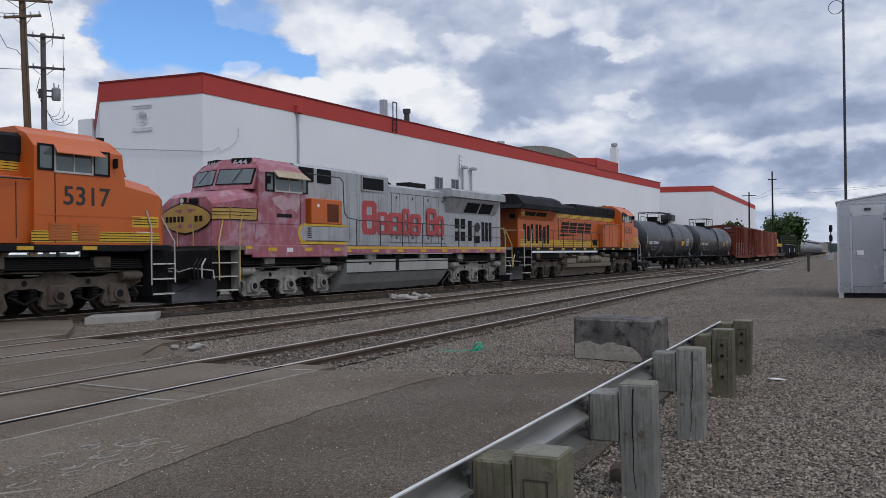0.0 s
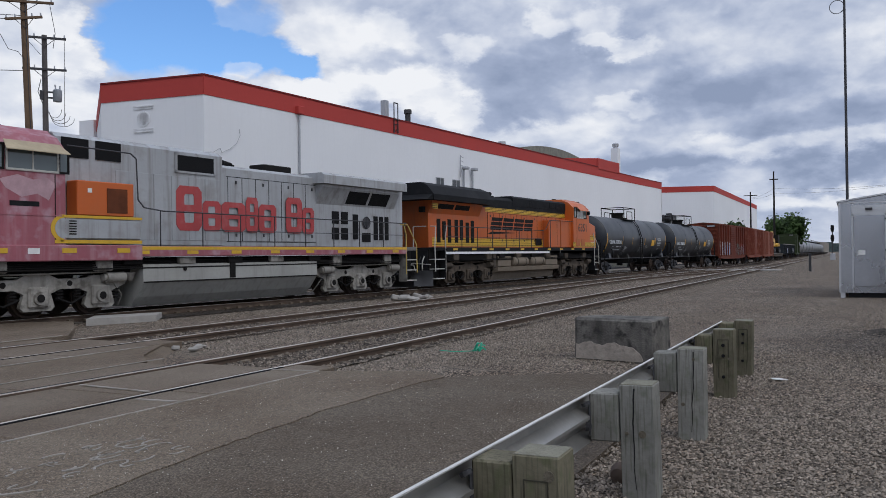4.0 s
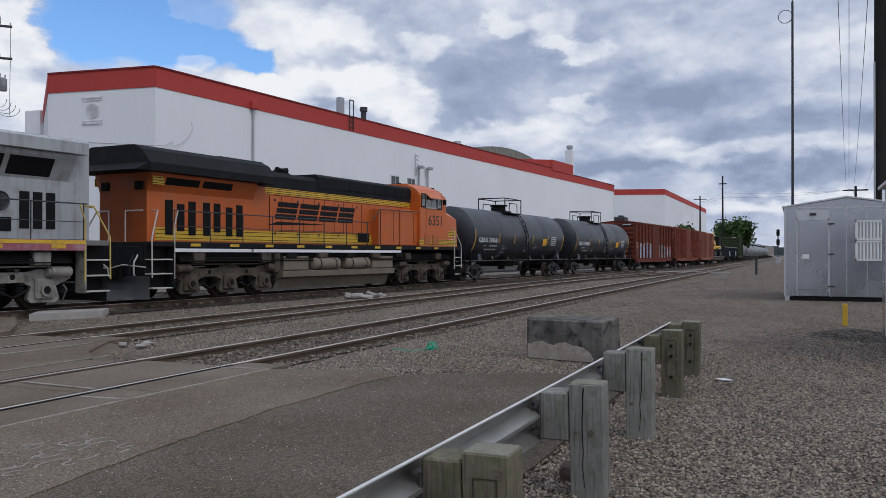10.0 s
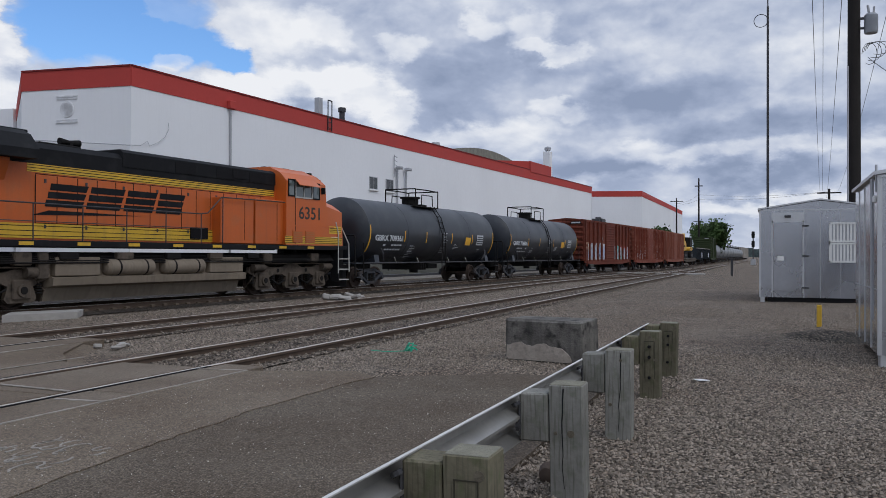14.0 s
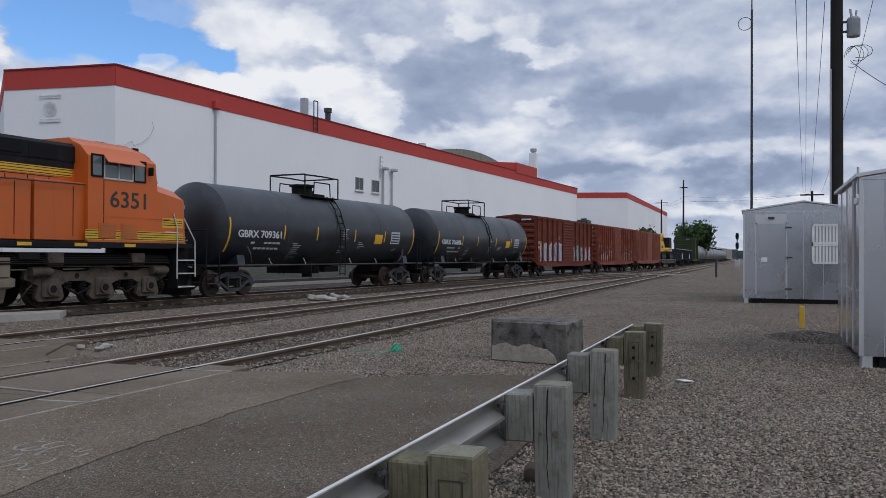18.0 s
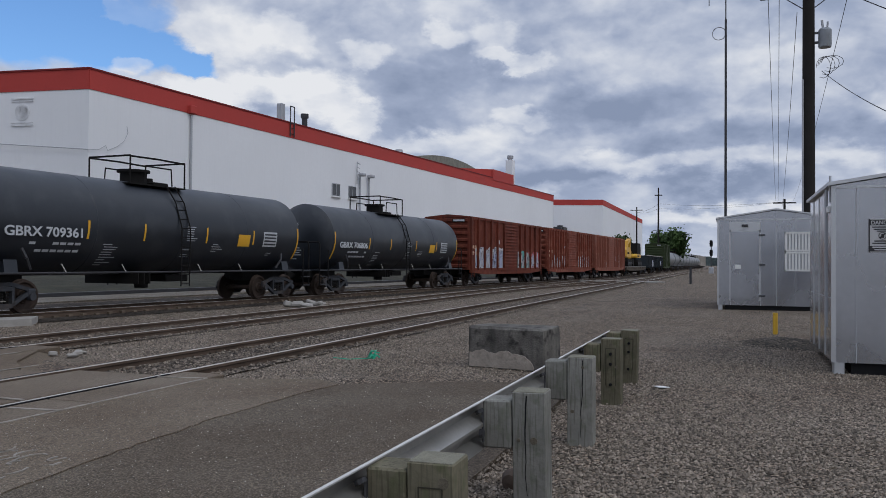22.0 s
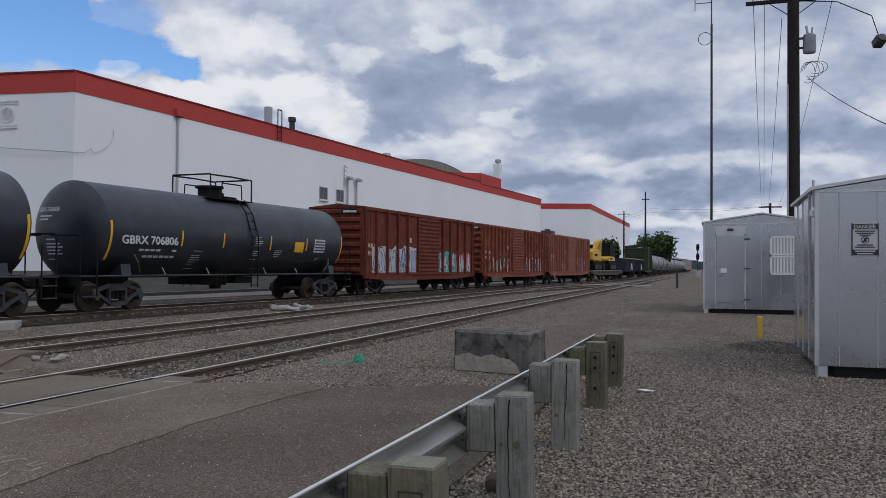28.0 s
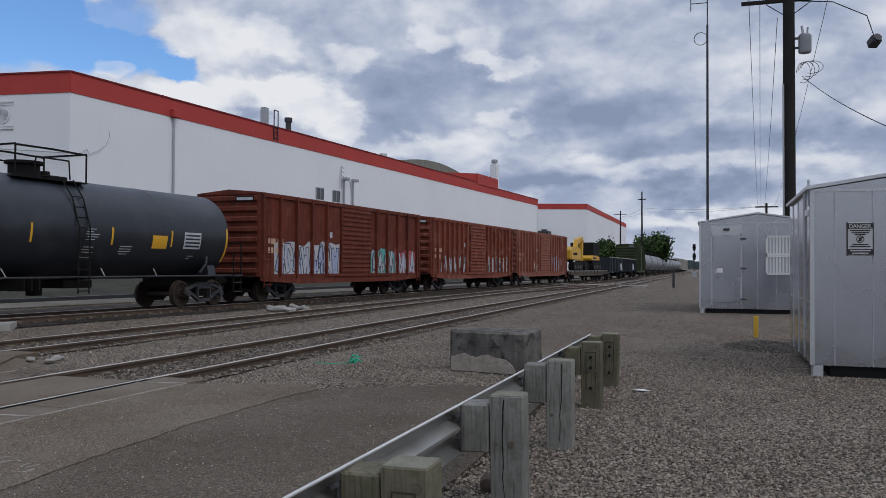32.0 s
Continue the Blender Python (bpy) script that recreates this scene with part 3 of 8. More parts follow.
def track(name, path, z, ties_from, ties_to, label):
    t = thing(name, label, "railway track", kind="structure")
    for off in (-0.753, 0.753):
        b, h = rail_mesh(path, z, off)
        r = part("rail", b, RAIL_RUST, t)
        part("rail_head", h, RAIL_STEEL, r, smooth=0)
    tie = Geo().box(-0.115, 0.115, -1.28, 1.28, -0.12, 0.0, 0.012).mesh("tie", TIE_WOOD, 0)
    clips = Geo()
    d, i = 0.0, 0
    rng = random.Random(len(name))
    for a, b in zip(path, path[1:]):
        seg = math.hypot(b[0] - a[0], b[1] - a[1])
        n = max(1, round(seg / 0.55))
        for k in range(n):
            f = k / n
            x, y, h = (a[j] + (b[j] - a[j]) * f for j in range(3))
            if not ties_from < x < ties_to:
                continue
            if i < 130:
                part("tie", tie, TIE_WOOD, t, m=Matrix.Translation((x, y, z - 0.155 + rng.uniform(-0.012, 0.006))) @ Matrix.Rotation(h + rng.uniform(-0.02, 0.02), 4, "Z"))
            i += 1
            if x < 70:
                for off in (-0.753, 0.753):
                    for s in (-1, 1):
                        o = off + s * 0.125
                        cx, cy = x - math.sin(h) * o, y + math.cos(h) * o
                        clips.box(cx - 0.075, cx + 0.075, cy - 0.05, cy + 0.05, z - 0.165, z - 0.098 + rng.uniform(-0.02, 0.02))
    part("rail_clip", clips, CLIP, t, "rusty rail anchors and plates", kind="stuff", smooth=0)
    return t


def bed(name, path, half, z, material, label, far=None):
    """A strip of darker stone under a track."""
    vs, fs = [], []
    for k, (x, y, h) in enumerate(path):
        for s in (-1, 1):
            o = s * ((far if far and s > 0 else half) + 0.12 * noise.noise(Vector((x * 0.8, s * 5.0, len(name)))))
            vs.append((x - math.sin(h) * o, y + math.cos(h) * o, z))
    fs = [(2 * k, 2 * k + 2, 2 * k + 3, 2 * k + 1) for k in range(len(path) - 1)]
    me = bpy.data.meshes.new(name)
    me.from_pydata(vs, [], fs)
    me.materials.append(material)
    return tagged(new(name, me), label, "ballast", kind="structure")


def straight(y, x0, x1, step):
    n = int((x1 - x0) / step)
    return [(x0 + i * step, y, 0.0) for i in range(n + 1)]


track("track_front", straight(Y_FRONT, -30, 420, 2.2), 0.0, 8.8, 82, "yard track with worn rails in grey ballast")
track("track_middle", straight(Y_MID, -30, 420, 2.2), 0.0, 10.9, 84, "yard track with worn rails in grey ballast")
track("track_main", [on_main(u) for u in [i * 2.0 - 50 for i in range(92)]], MAIN_Z, 13.5, 88, "running track that curves onto the next track")

# the train's underside shade put into the stone colour, wider on the far side
bed("ballast_main", [on_main(u) for u in [i * 0.6 + 13.6 for i in range(190)]], 2.0, -0.105, DARK_BED, "running track ballast, darkened for the shade under the train", 5.0)
bed("ballast_front", straight(Y_FRONT, 9.3, 110, 0.6), 1.05, -0.112, TRACK_BED, "brown ballast between yard rails")
bed("ballast_middle", straight(Y_MID, 11.3, 110, 0.6), 1.05, -0.112, TRACK_BED, "brown ballast between yard rails")
# rails of a crossover between the two yard tracks
CROSS = [(44 + 2.0 * k, Y_MID + (Y_FRONT - Y_MID) * (3 * (k / 22) ** 2 - 2 * (k / 22) ** 3), math.atan2(Y_FRONT - Y_MID, 44) * 6 * (k / 22) * (1 - k / 22)) for k in range(23)]
cross = thing("track_crossover", "worn crossover rails joining two yard tracks", "railway track", kind="structure")
for off in (-0.753, 0.753):
    b, h = rail_mesh(CROSS, 0.002, off)
    r = part("rail", b, RAIL_RUST, cross)
    part("rail_head", h, RAIL_STEEL, r, smooth=0)

edge = [(9.0, 9.3), (9.6, 10.0), (10.9, 10.9)]
top_edge = [(x - 0.15, y, 0.0) for x, y in edge]
foot = [(x + 0.55, y + 0.05, -0.16) for x, y in edge]
tagged(part("crossing_ramp", Geo().add(top_edge + foot, [(0, 3, 4, 1), (1, 4, 5, 2)]), ASPHALT_LIGHT, smooth=0), "crumbling asphalt edge of a crossing", "crossing edge", kind="structure")

# ---- buildings ----
def warehouse():
    t = thing("warehouse", "large white windowless warehouse with a red parapet band", "building")
    A, B, C = Vector((49.3, 44.8)), Vector((168.4, 34.3)), Vector((48.1, 54.5))
    TOP, BAND = 15.64, 14.15
    d = (B - A).normalized()
    n = Vector((-d.y, d.x))
    D, E = B + n * 60, Vector((58.6, 67.0))

    def quad_wall(p, q, z0, z1, material, name, out=0.0, thick=0.4, parent=t):
        w = (q - p).normalized()
        o = Vector((w.y, -w.x))
        a, b = p + o * out, q + o * out
        g = Geo().prism([a, b, b - o * thick, a - o * thick], "z", z0, z1)
        return part(name, g, material, parent, smooth=0)

    quad_wall(A, B, -0.3, BAND, WHITE_WALL, "wall")
    quad_wall(C, A, -0.3, BAND, WHITE_WALL, "wall")
    quad_wall(B, D, -0.3, BAND, WHITE_WALL, "wall")
    quad_wall(E, C, -0.3, BAND, WHITE_WALL, "wall")
    quad_wall(E, C, BAND, TOP, RED_BAND, "parapet", 0.05)
    quad_wall(A, A + d * 94.3, BAND, TOP, RED_BAND, "parapet", 0.05)
    quad_wall(A + d * 94.3, B, BAND, TOP - 0.25, RED_BAND, "parapet", 0.05)
    quad_wall(C, A, BAND, TOP, RED_BAND, "parapet", 0.05)
    quad_wall(B, D, BAND, TOP - 0.25, RED_BAND, "parapet", 0.05)
    quad_wall(A, A + d * 94.3, TOP, TOP + 0.12, mat("coping_red", (0.22, 0.03, 0.03), 0.7), "coping", 0.12, 0.6)
    quad_wall(A + d * 94.3, B, TOP - 0.25, TOP - 0.15, mat("coping_red", (0.22, 0.03, 0.03), 0.7), "coping", 0.12, 0.6)
    quad_wall(C, A, TOP, TOP + 0.12, mat("coping_red", (0.22, 0.03, 0.03), 0.7), "coping", 0.12, 0.6)
    g = Geo().prism([A + d * 0.3 + n * 0.3, B + n * 0.3 - d * 0.3, D, E, C + d * 0.3], "z", TOP - 1.0, TOP - 0.9)
    part("roof", g, ROOF_GREY, t, smooth=0)
    # raised penthouse near the far end
    p0, p1 = A + d * 84.2, A + d * 94.4
    quad_wall(p0 + n * 0.2, p1 + n * 0.2, TOP - 0.3, TOP + 1.45, RED_BAND, "parapet", 0.35)
    quad_wall(p0 + n * 5.7 - d * 4.7, p0 + n * 0.2, TOP - 0.9, TOP + 1.45, RED_BAND, "parapet", 0.0)
    # arched roof behind the parapet
    arch = Geo()
    pts = [(-24 + 48 * k / 24, 4.4 - 0.0065 * (-24 + 48 * k / 24) ** 2) for k in range(25)]
    pts = [(-24, -0.5)] + pts + [(24, -0.5)]
    c = A + d * 86.2 + n * 8
    prof = [(c.x + d.x * a, c.y + d.y * a, TOP - 0.55 + b) for a, b in pts]
    far = [(x + n.x * 30, y + n.y * 30, z) for x, y, z in prof]
    k = len(prof)
    arch.add(prof + far, [(i, i + 1, i + 1 + k, i + k) for i in range(k - 1)] + [tuple(range(k - 1, -1, -1)), tuple(range(k, 2 * k)), (0, k, 2 * k - 1, k - 1)])
    part("arched_roof", arch, mat("roof_olive", (0.24, 0.235, 0.20), 0.9), t)

    def on_wall(s, z, out=0.0):
        p = A + d * s - n * out
        return Vector((p.x, p.y, z))

    # downpipe with its hopper
    pipe = part("downpipe", Geo().cyl(on_wall(10.9, 0.2, 0.14), on_wall(10.9, 14.0, 0.14), 0.1, n=10), PIPE_GREY, t)
    hp = on_wall(10.9, 14.45, 0.2)
    part("hopper", Geo().box(-0.4, 0.4, -0.25, 0.25, -0.35, 0.35, 0.05), RED_BAND, t, m=Matrix.Translation(hp) @ Matrix.Rotation(math.atan2(d.y, d.x), 4, "Z"))
    rot = Matrix.Rotation(math.atan2(d.y, d.x), 4, "Z")
    # roof ladder frame, vents
    for s, w, h in ((25.0, 0.5, 2.3),):
        p = on_wall(s, TOP, -0.6)
        part("flue", Geo().box(-0.32, 0.32, -0.3, 0.3, -0.5, 1.9, 0.03), PIPE_GREY, t, m=Matrix.Translation(p) @ rot)
        q = on_wall(s + 0.95, TOP - 1.4, 0.15)
        part("roof_ladder", Geo().tube([(-0.35, 0, 0), (-0.35, 0, 3.1), (0.35, 0, 3.1), (0.35, 0, 0)], 0.06).tube([(-0.35, 0, 0.3), (0.35, 0, 0.3)], 0.04).tube([(-0.35, 0, 0.9), (0.35, 0, 0.9)], 0.04).tube([(-0.35, 0, 1.4), (0.35, 0, 1.4)], 0.04), DARK_METAL, t, m=Matrix.Translation(q) @ rot)
    p = on_wall(30.2, TOP, -1.2)
    part("vent_pipe", Geo().cyl((0, 0, -0.5), (0, 0, 1.3), 0.3, n=14).cyl((0, 0, 1.3), (0, 0, 1.75), 0.42, 0.42, n=14), DARK_METAL, t, m=Matrix.Translation(p))
    p = on_wall(61.8, TOP, -6)
    part("roof_ventilator", Geo().cyl((0, 0, -0.9), (0, 0, 1.75), 0.42, n=18).cyl((0, 0, 1.75), (0, 0, 2.15), 0.6, 0.55, n=18), PIPE_GREY, t, m=Matrix.Translation(p))
    p = on_wall(98.6, TOP, -2)
    part("chimney", Geo().box(-0.66, 0.66, -0.66, 0.66, -1, 4.7, 0.05), WHITE_WALL, t, m=Matrix.Translation(p) @ rot)
    part("chimney_cowl", Geo().cyl((0, 0, 4.7), (0, 0, 4.95), 0.4, n=16).lathe([(4.95, 0.45), (5.05, 0.58), (5.45, 0.6), (5.62, 0.42), (5.7, 0.05)], (0, 0, 0), "z", 18), PIPE_GREY, t, m=Matrix.Translation(p))
    # two small windows and the lamp brackets by them
    for s in (34.8, 38.4):
        q = on_wall(s - 0.1, 8.9, 0.02)
        w = part("window", Geo().box(-0.8, 0.8, -0.02, 0.06, 0, 1.35), mat("window_dark", (0.05, 0.055, 0.06), 0.2), t, m=Matrix.Translation(q) @ rot)
        fr = Geo()
        for a in (-0.84, 0.0, 0.78):
            fr.box(a, a + 0.07, -0.06, 0.0, 0, 1.35)
        for z in (-0.05, 1.3):
            fr.box(-0.84, 0.85, -0.06, 0.0, z, z + 0.07)
        part("window_frame", fr, PIPE_GREY, w, smooth=0)
        part("sill", Geo().box(-0.92, 0.92, -0.2, 0.0, -0.22, -0.06, 0.02), WHITE, w, smooth=0)
    lamp = Geo()
    for s in (0.0, 2.1):
        lamp.tube([(s, -0.15, -4), (s, -0.15, 1.0)], 0.12, 8)
        lamp.box(s - 0.45, s + 0.35, -0.8, -0.1, 0.95, 1.3, 0.08)
    part("flood_lamp", lamp, PIPE_GREY, t, "grey floodlights on wall conduits", m=Matrix.Translation(on_wall(39.75, 10.6, 0.1)) @ rot)
    part("wall_antenna", Geo().tube([(0, -0.1, 0), (0, -0.1, 2.6)], 0.05).tube([(0, -0.1, 2.5), (0.35, -0.3, 2.3)], 0.04).tube([(0, -0.1, 2.0), (0.35, -0.3, 1.8)], 0.04).tube([(0, -0.1, 1.5), (0.35, -0.3, 1.3)], 0.04), PIPE_GREY, t, m=Matrix.Translation(on_wall(39.1, 10.6, 0.1)) @ rot)
    # emblem panel and cable on the end wall
    e = (A - C).normalized()
    eo = Vector((e.y, -e.x))
    q = A - e * 5.6 + eo * 0.03
    er = Matrix.Rotation(math.atan2(e.y, e.x), 4, "Z")
    em = Geo()
    for z in (-1.0, 1.0):
        em.box(-0.95, 0.95, -0.06, 0.0, z - 0.05, z + 0.05)
    em.box(-0.95, 0.95, -0.04, 0.0, 0.78, 0.84).box(-0.95, 0.95, -0.04, 0.0, -0.84, -0.78)
    em.lathe([(-0.03, 0.62), (0.0, 0.62), (0.0, 0.5), (-0.03, 0.5)], (0, 0, 0), "y", 20)
    part("wall_emblem", em, mat("emblem_grey", (0.80, 0.81, 0.825), 0.8), t, "faded raised emblem panel", m=Matrix.Translation((q.x, q.y, 12.6)) @ er, smooth=0)
    cab = [Vector((C.x - 0.2, C.y - 0.5, 10.35)), Vector((A.x - 0.2, A.y - 0.1, 9.65)), on_wall(0.8, 9.75, 0.2), on_wall(1.5, 10.15, 0.15), on_wall(1.7, 9.8, 0.15), on_wall(2.6, 10.2, 0.15), on_wall(3.3, 10.7, 0.15), on_wall(3.7, 11.4, 0.15), on_wall(3.6, 11.9, 0.15)]
    part("wall_cable", Geo().tube(cab[:2], 0.035, 5).tube(cab[1:], 0.022, 5), PIPE_GREY, t)
    # lower wing at the left
    part("wing", Geo().box(58.2, 70.0, 67.0, 69.0, -0.3, 15.3), WHITE_WALL, t, smooth=0)
    return t


warehouse()


def second_warehouse():
    t = thing("far_warehouse", "smaller white warehouse with a red parapet band", "building")
    A, B, C = Vector((189.5, 27.3)), Vector((279.0, 27.3)), Vector((185.5, 41.0))
    for (p, q) in ((A, B), (C, A)):
        w = (q - p).normalized()
        o = Vector((w.y, -w.x))
        part("wall", Geo().prism([p, q, q - o * 0.5, p - o * 0.5], "z", -0.3, 14.75), WHITE_WALL, t, smooth=0)
        a, b = p + o * 0.06, q + o * 0.06
        part("parapet", Geo().prism([a, b, b - o * 0.5, a - o * 0.5], "z", 14.75, 16.0), RED_BAND, t, smooth=0)
    part("roof", Geo().prism([A, B, B + Vector((0, 40)), C + Vector((0, 30)), C], "z", 14.75, 14.85), ROOF_GREY, t, smooth=0)
    u = Geo().box(-1.6, 1.6, -1.2, 1.2, -0.5, 1.0, 0.1).cyl((1.2, 0, 1.0), (1.2, 0, 1.5), 0.5, n=12).box(-2.4, -1.6, -0.9, 0.9, 0.0, 0.8, 0.05)
    part("roof_fan", u, DARK_METAL, t, m=Matrix.Translation((184.6, 36.4, 8.75)) @ Matrix.Diagonal((1.3, 1.3, 0.9, 1)))
    part("fan_duct", Geo().box(-0.6, 0.6, -0.6, 0.6, -9.8, 0.0, 0.03), DARK_METAL, t, m=Matrix.Translation((184.6, 36.4, 9.5)))
    return t


second_warehouse()


# ---- signal sheds ----
def shed(x0, y1, width, depth, eave, label, door=True):
    """A ribbed metal equipment shed; front gable faces the camera's side, at x0; y1 is its edge nearest the tracks."""
    t = thing("equipment_shed", label, "shed", pose(x0, y1 - width / 2, 0))
    w = width / 2
    z0 = 0.12
    peak = eave + 0.30
    front = Geo().prism([(-w, z0), (w, z0), (w, eave), (0, peak - 0.02), (-w, eave)], "x", 0.0, 0.06)
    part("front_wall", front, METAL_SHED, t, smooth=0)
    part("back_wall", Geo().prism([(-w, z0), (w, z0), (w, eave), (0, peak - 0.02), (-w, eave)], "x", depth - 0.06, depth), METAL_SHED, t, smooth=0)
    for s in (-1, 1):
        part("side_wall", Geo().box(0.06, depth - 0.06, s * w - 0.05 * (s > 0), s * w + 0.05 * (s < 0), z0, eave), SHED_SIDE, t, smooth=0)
        x = 0.9
        while x < depth - 0.3:
            part("side_rib", Geo().box(x - 0.012, x + 0.012, s * w - 0.01, s * w + 0.012 * s, z0 + 0.02, eave - 0.04), SHED_TRIM, t, smooth=0)
            x += 0.9
        r = Geo().prism([(0, peak), (s * (w + 0.06), eave + 0.0), (s * (w + 0.06), eave + 0.05), (0, peak + 0.05)], "x", -0.06, depth + 0.06)
        part("roof_panel", r, SHED_TRIM, t, smooth=0)
        part("corner_trim", Geo().box(-0.012, 0.05, s * w - 0.045, s * w + 0.012 * s + 0.0, z0, eave), SHED_TRIM, t, smooth=0)
    # panel seams and the eave strip on the front
    part("eave_strip", Geo().box(-0.018, 0.0, -w, w, eave - 0.035, eave), SHED_TRIM, t, smooth=0)
    for y in ((w - 0.41, w - 1.37, 0.0, -0.6, -1.5) if door else (w - 0.31, w - 0.80, w - 1.75)):
        if abs(y) < w - 0.1:
            part("seam", Geo().box(-0.008, 0.0, y - 0.007, y + 0.007, z0, eave - 0.04), SHED_TRIM if door else PIPE_GREY, t, smooth=0)
    part("base_skid", Geo().box(0.05, depth, -w + 0.25, w - 0.25, -0.15, z0), BLACK, t, smooth=0)
    for s in (-1, 1):
        part("foot", Geo().box(0.0, 0.25, s * (w - 0.02) - s * 0.14, s * (w - 0.02), -0.15, z0 + 0.02, 0.01), SHED_TRIM, t, smooth=0)
    return t, w, eave


t, w, ev = shed(30.0, 0.42, 3.75, 6.0, 3.05, "grey metal equipment shed with a door and vents")
d = part("door", Geo().box(-0.05, -0.012, 0.55, 1.45, 0.33, 2.62, 0.01), METAL_SHED, t, smooth=0)
fr = Geo().box(-0.03, -0.008, 0.50, 0.55, 0.28, 2.67).box(-0.03, -0.008, 1.45, 1.50, 0.28, 2.67).box(-0.03, -0.008, 0.5, 1.5, 2.62, 2.95)
part("door_frame", fr, SHED_TRIM, t, smooth=0)
part("door_plate", Geo().box(-0.056, -0.05, 1.12, 1.32, 1.35, 1.5), WHITE, d, smooth=0)
part("door_handle", Geo().box(-0.08, -0.05, 1.34, 1.38, 1.3, 1.45, 0.01), PIPE_GREY, d)
for z in (0.45, 1.5, 2.5):
    part("hinge", Geo().box(-0.08, -0.02, 0.36, 0.56, z - 0.025, z + 0.025), DARK_METAL, d, smooth=0)
part("door_lamp", Geo().box(-0.12, -0.02, 0.9, 1.1, 2.78, 2.86, 0.01), DARK_METAL, t)
for z in (1.32, 1.98):
    v = part("wall_vent", Geo().box(-0.03, -0.005, -1.17, -0.27, z, z + 0.58), PIPE_GREY, t, "white louvred vent", smooth=0)
    vf = Geo().box(-0.07, -0.03, -1.19, -0.25, z - 0.03, z + 0.03).box(-0.07, -0.03, -1.19, -0.25, z + 0.56, z + 0.62).box(-0.07, -0.03, -1.21, -1.17, z - 0.03, z + 0.62).box(-0.07, -0.03, -0.29, -0.25, z - 0.03, z + 0.62)
    part("vent_frame", vf, WHITE, v, smooth=0)
    for k in range(9):
        y = -1.13 + k * 0.1
        part("louvre", Geo().box(-0.06, -0.03, y, y + 0.055, z + 0.03, z + 0.56), WHITE, v, smooth=0)

t2, w2, ev2 = shed(13.0, -1.36, 3.75, 3.4, 2.63, "grey metal equipment shed carrying a danger sign", door=False)
sg = part("warning_sign", Geo().box(-0.022, -0.008, -0.20, 0.20, -0.27, 0.27, 0.005), plain("sign_white", (0.52, 0.52, 0.52)), t2, "white and black danger sign", m=pose(0, 1.235, 1.92) @ Matrix.Diagonal((1, 0.86, 0.87, 1)), smooth=0)
part("sign_header", Geo().box(-0.026, -0.021, -0.185, 0.185, 0.165, 0.255), plain("sign_black", (0.02, 0.02, 0.022)), sg, smooth=0)
part("sign_footer", Geo().box(-0.026, -0.021, -0.185, 0.185, -0.255, -0.165), plain("sign_black", (0.02, 0.02, 0.022)), sg, smooth=0)
for y in (-0.2, 0.185):
    part("sign_border", Geo().box(-0.027, -0.021, y, y + 0.015, -0.27, 0.27), plain("sign_black", (0.02, 0.02, 0.022)), sg, smooth=0)
face = Matrix(((0, 0, -1, -0.027), (-1, 0, 0, 0), (0, 1, 0, 0), (0, 0, 0, 1)))
letters("DANGER", 0.088, plain("sign_white", (0.52, 0.52, 0.52)), Matrix.Translation((0, 0.165, 0.178)) @ face, sg, width=0.33, depth=0.001)
for z, a in ((0.135, 0.15), (0.10, 0.13), (0.07, 0.08), (-0.09, 0.12), (-0.125, 0.15)):
    part("sign_text_bar", Geo().box(-0.026, -0.021, -a, a, z - 0.009, z + 0.009), plain("sign_black", (0.02, 0.02, 0.022)), sg, "lines of small black writing", smooth=0)
part("sign_symbol", Geo().tube([(-0.024, 0.055 * math.cos(a), 0.055 * math.sin(a)) for a in [2 * math.pi * i / 20 for i in range(21)]], 0.006, 5).add([(-0.026, -0.045, 0.03), (-0.026, -0.03, 0.045), (-0.026, 0.045, -0.03), (-0.026, 0.03, -0.045)], [(0, 1, 2, 3)]).box(-0.025, -0.021, -0.02, 0.02, -0.035, 0.03), plain("sign_black", (0.02, 0.02, 0.022)), sg, "round forbidding symbol", m=pose(0, 0, -0.005), smooth=0)
part("sign_footer_bar", Geo().box(-0.029, -0.026, -0.15, 0.15, -0.20, -0.18).box(-0.029, -0.026, -0.12, 0.12, -0.24, -0.222), plain("sign_white", (0.52, 0.52, 0.52)), sg, smooth=0)
# fittings on the near shed's side wall
part("side_seam", Geo().box(0.06, 3.3, w2, w2 + 0.006, 1.02, 1.035), PIPE_GREY, t2, smooth=0)
part("side_conduit", Geo().tube([(0.25, w2 + 0.05, 0.6), (0.25, w2 + 0.05, 2.6)], 0.025), PIPE_GREY, t2)
part("side_lamp", Geo().box(0.08, 0.2, w2, w2 + 0.06, 2.25, 2.35, 0.015), WHITE, t2)
part("roof_bracket", Geo().tube([(0.05, w2 + 0.02, 2.4), (0.05, w2 + 0.02, 2.78)], 0.018), PIPE_GREY, t2)

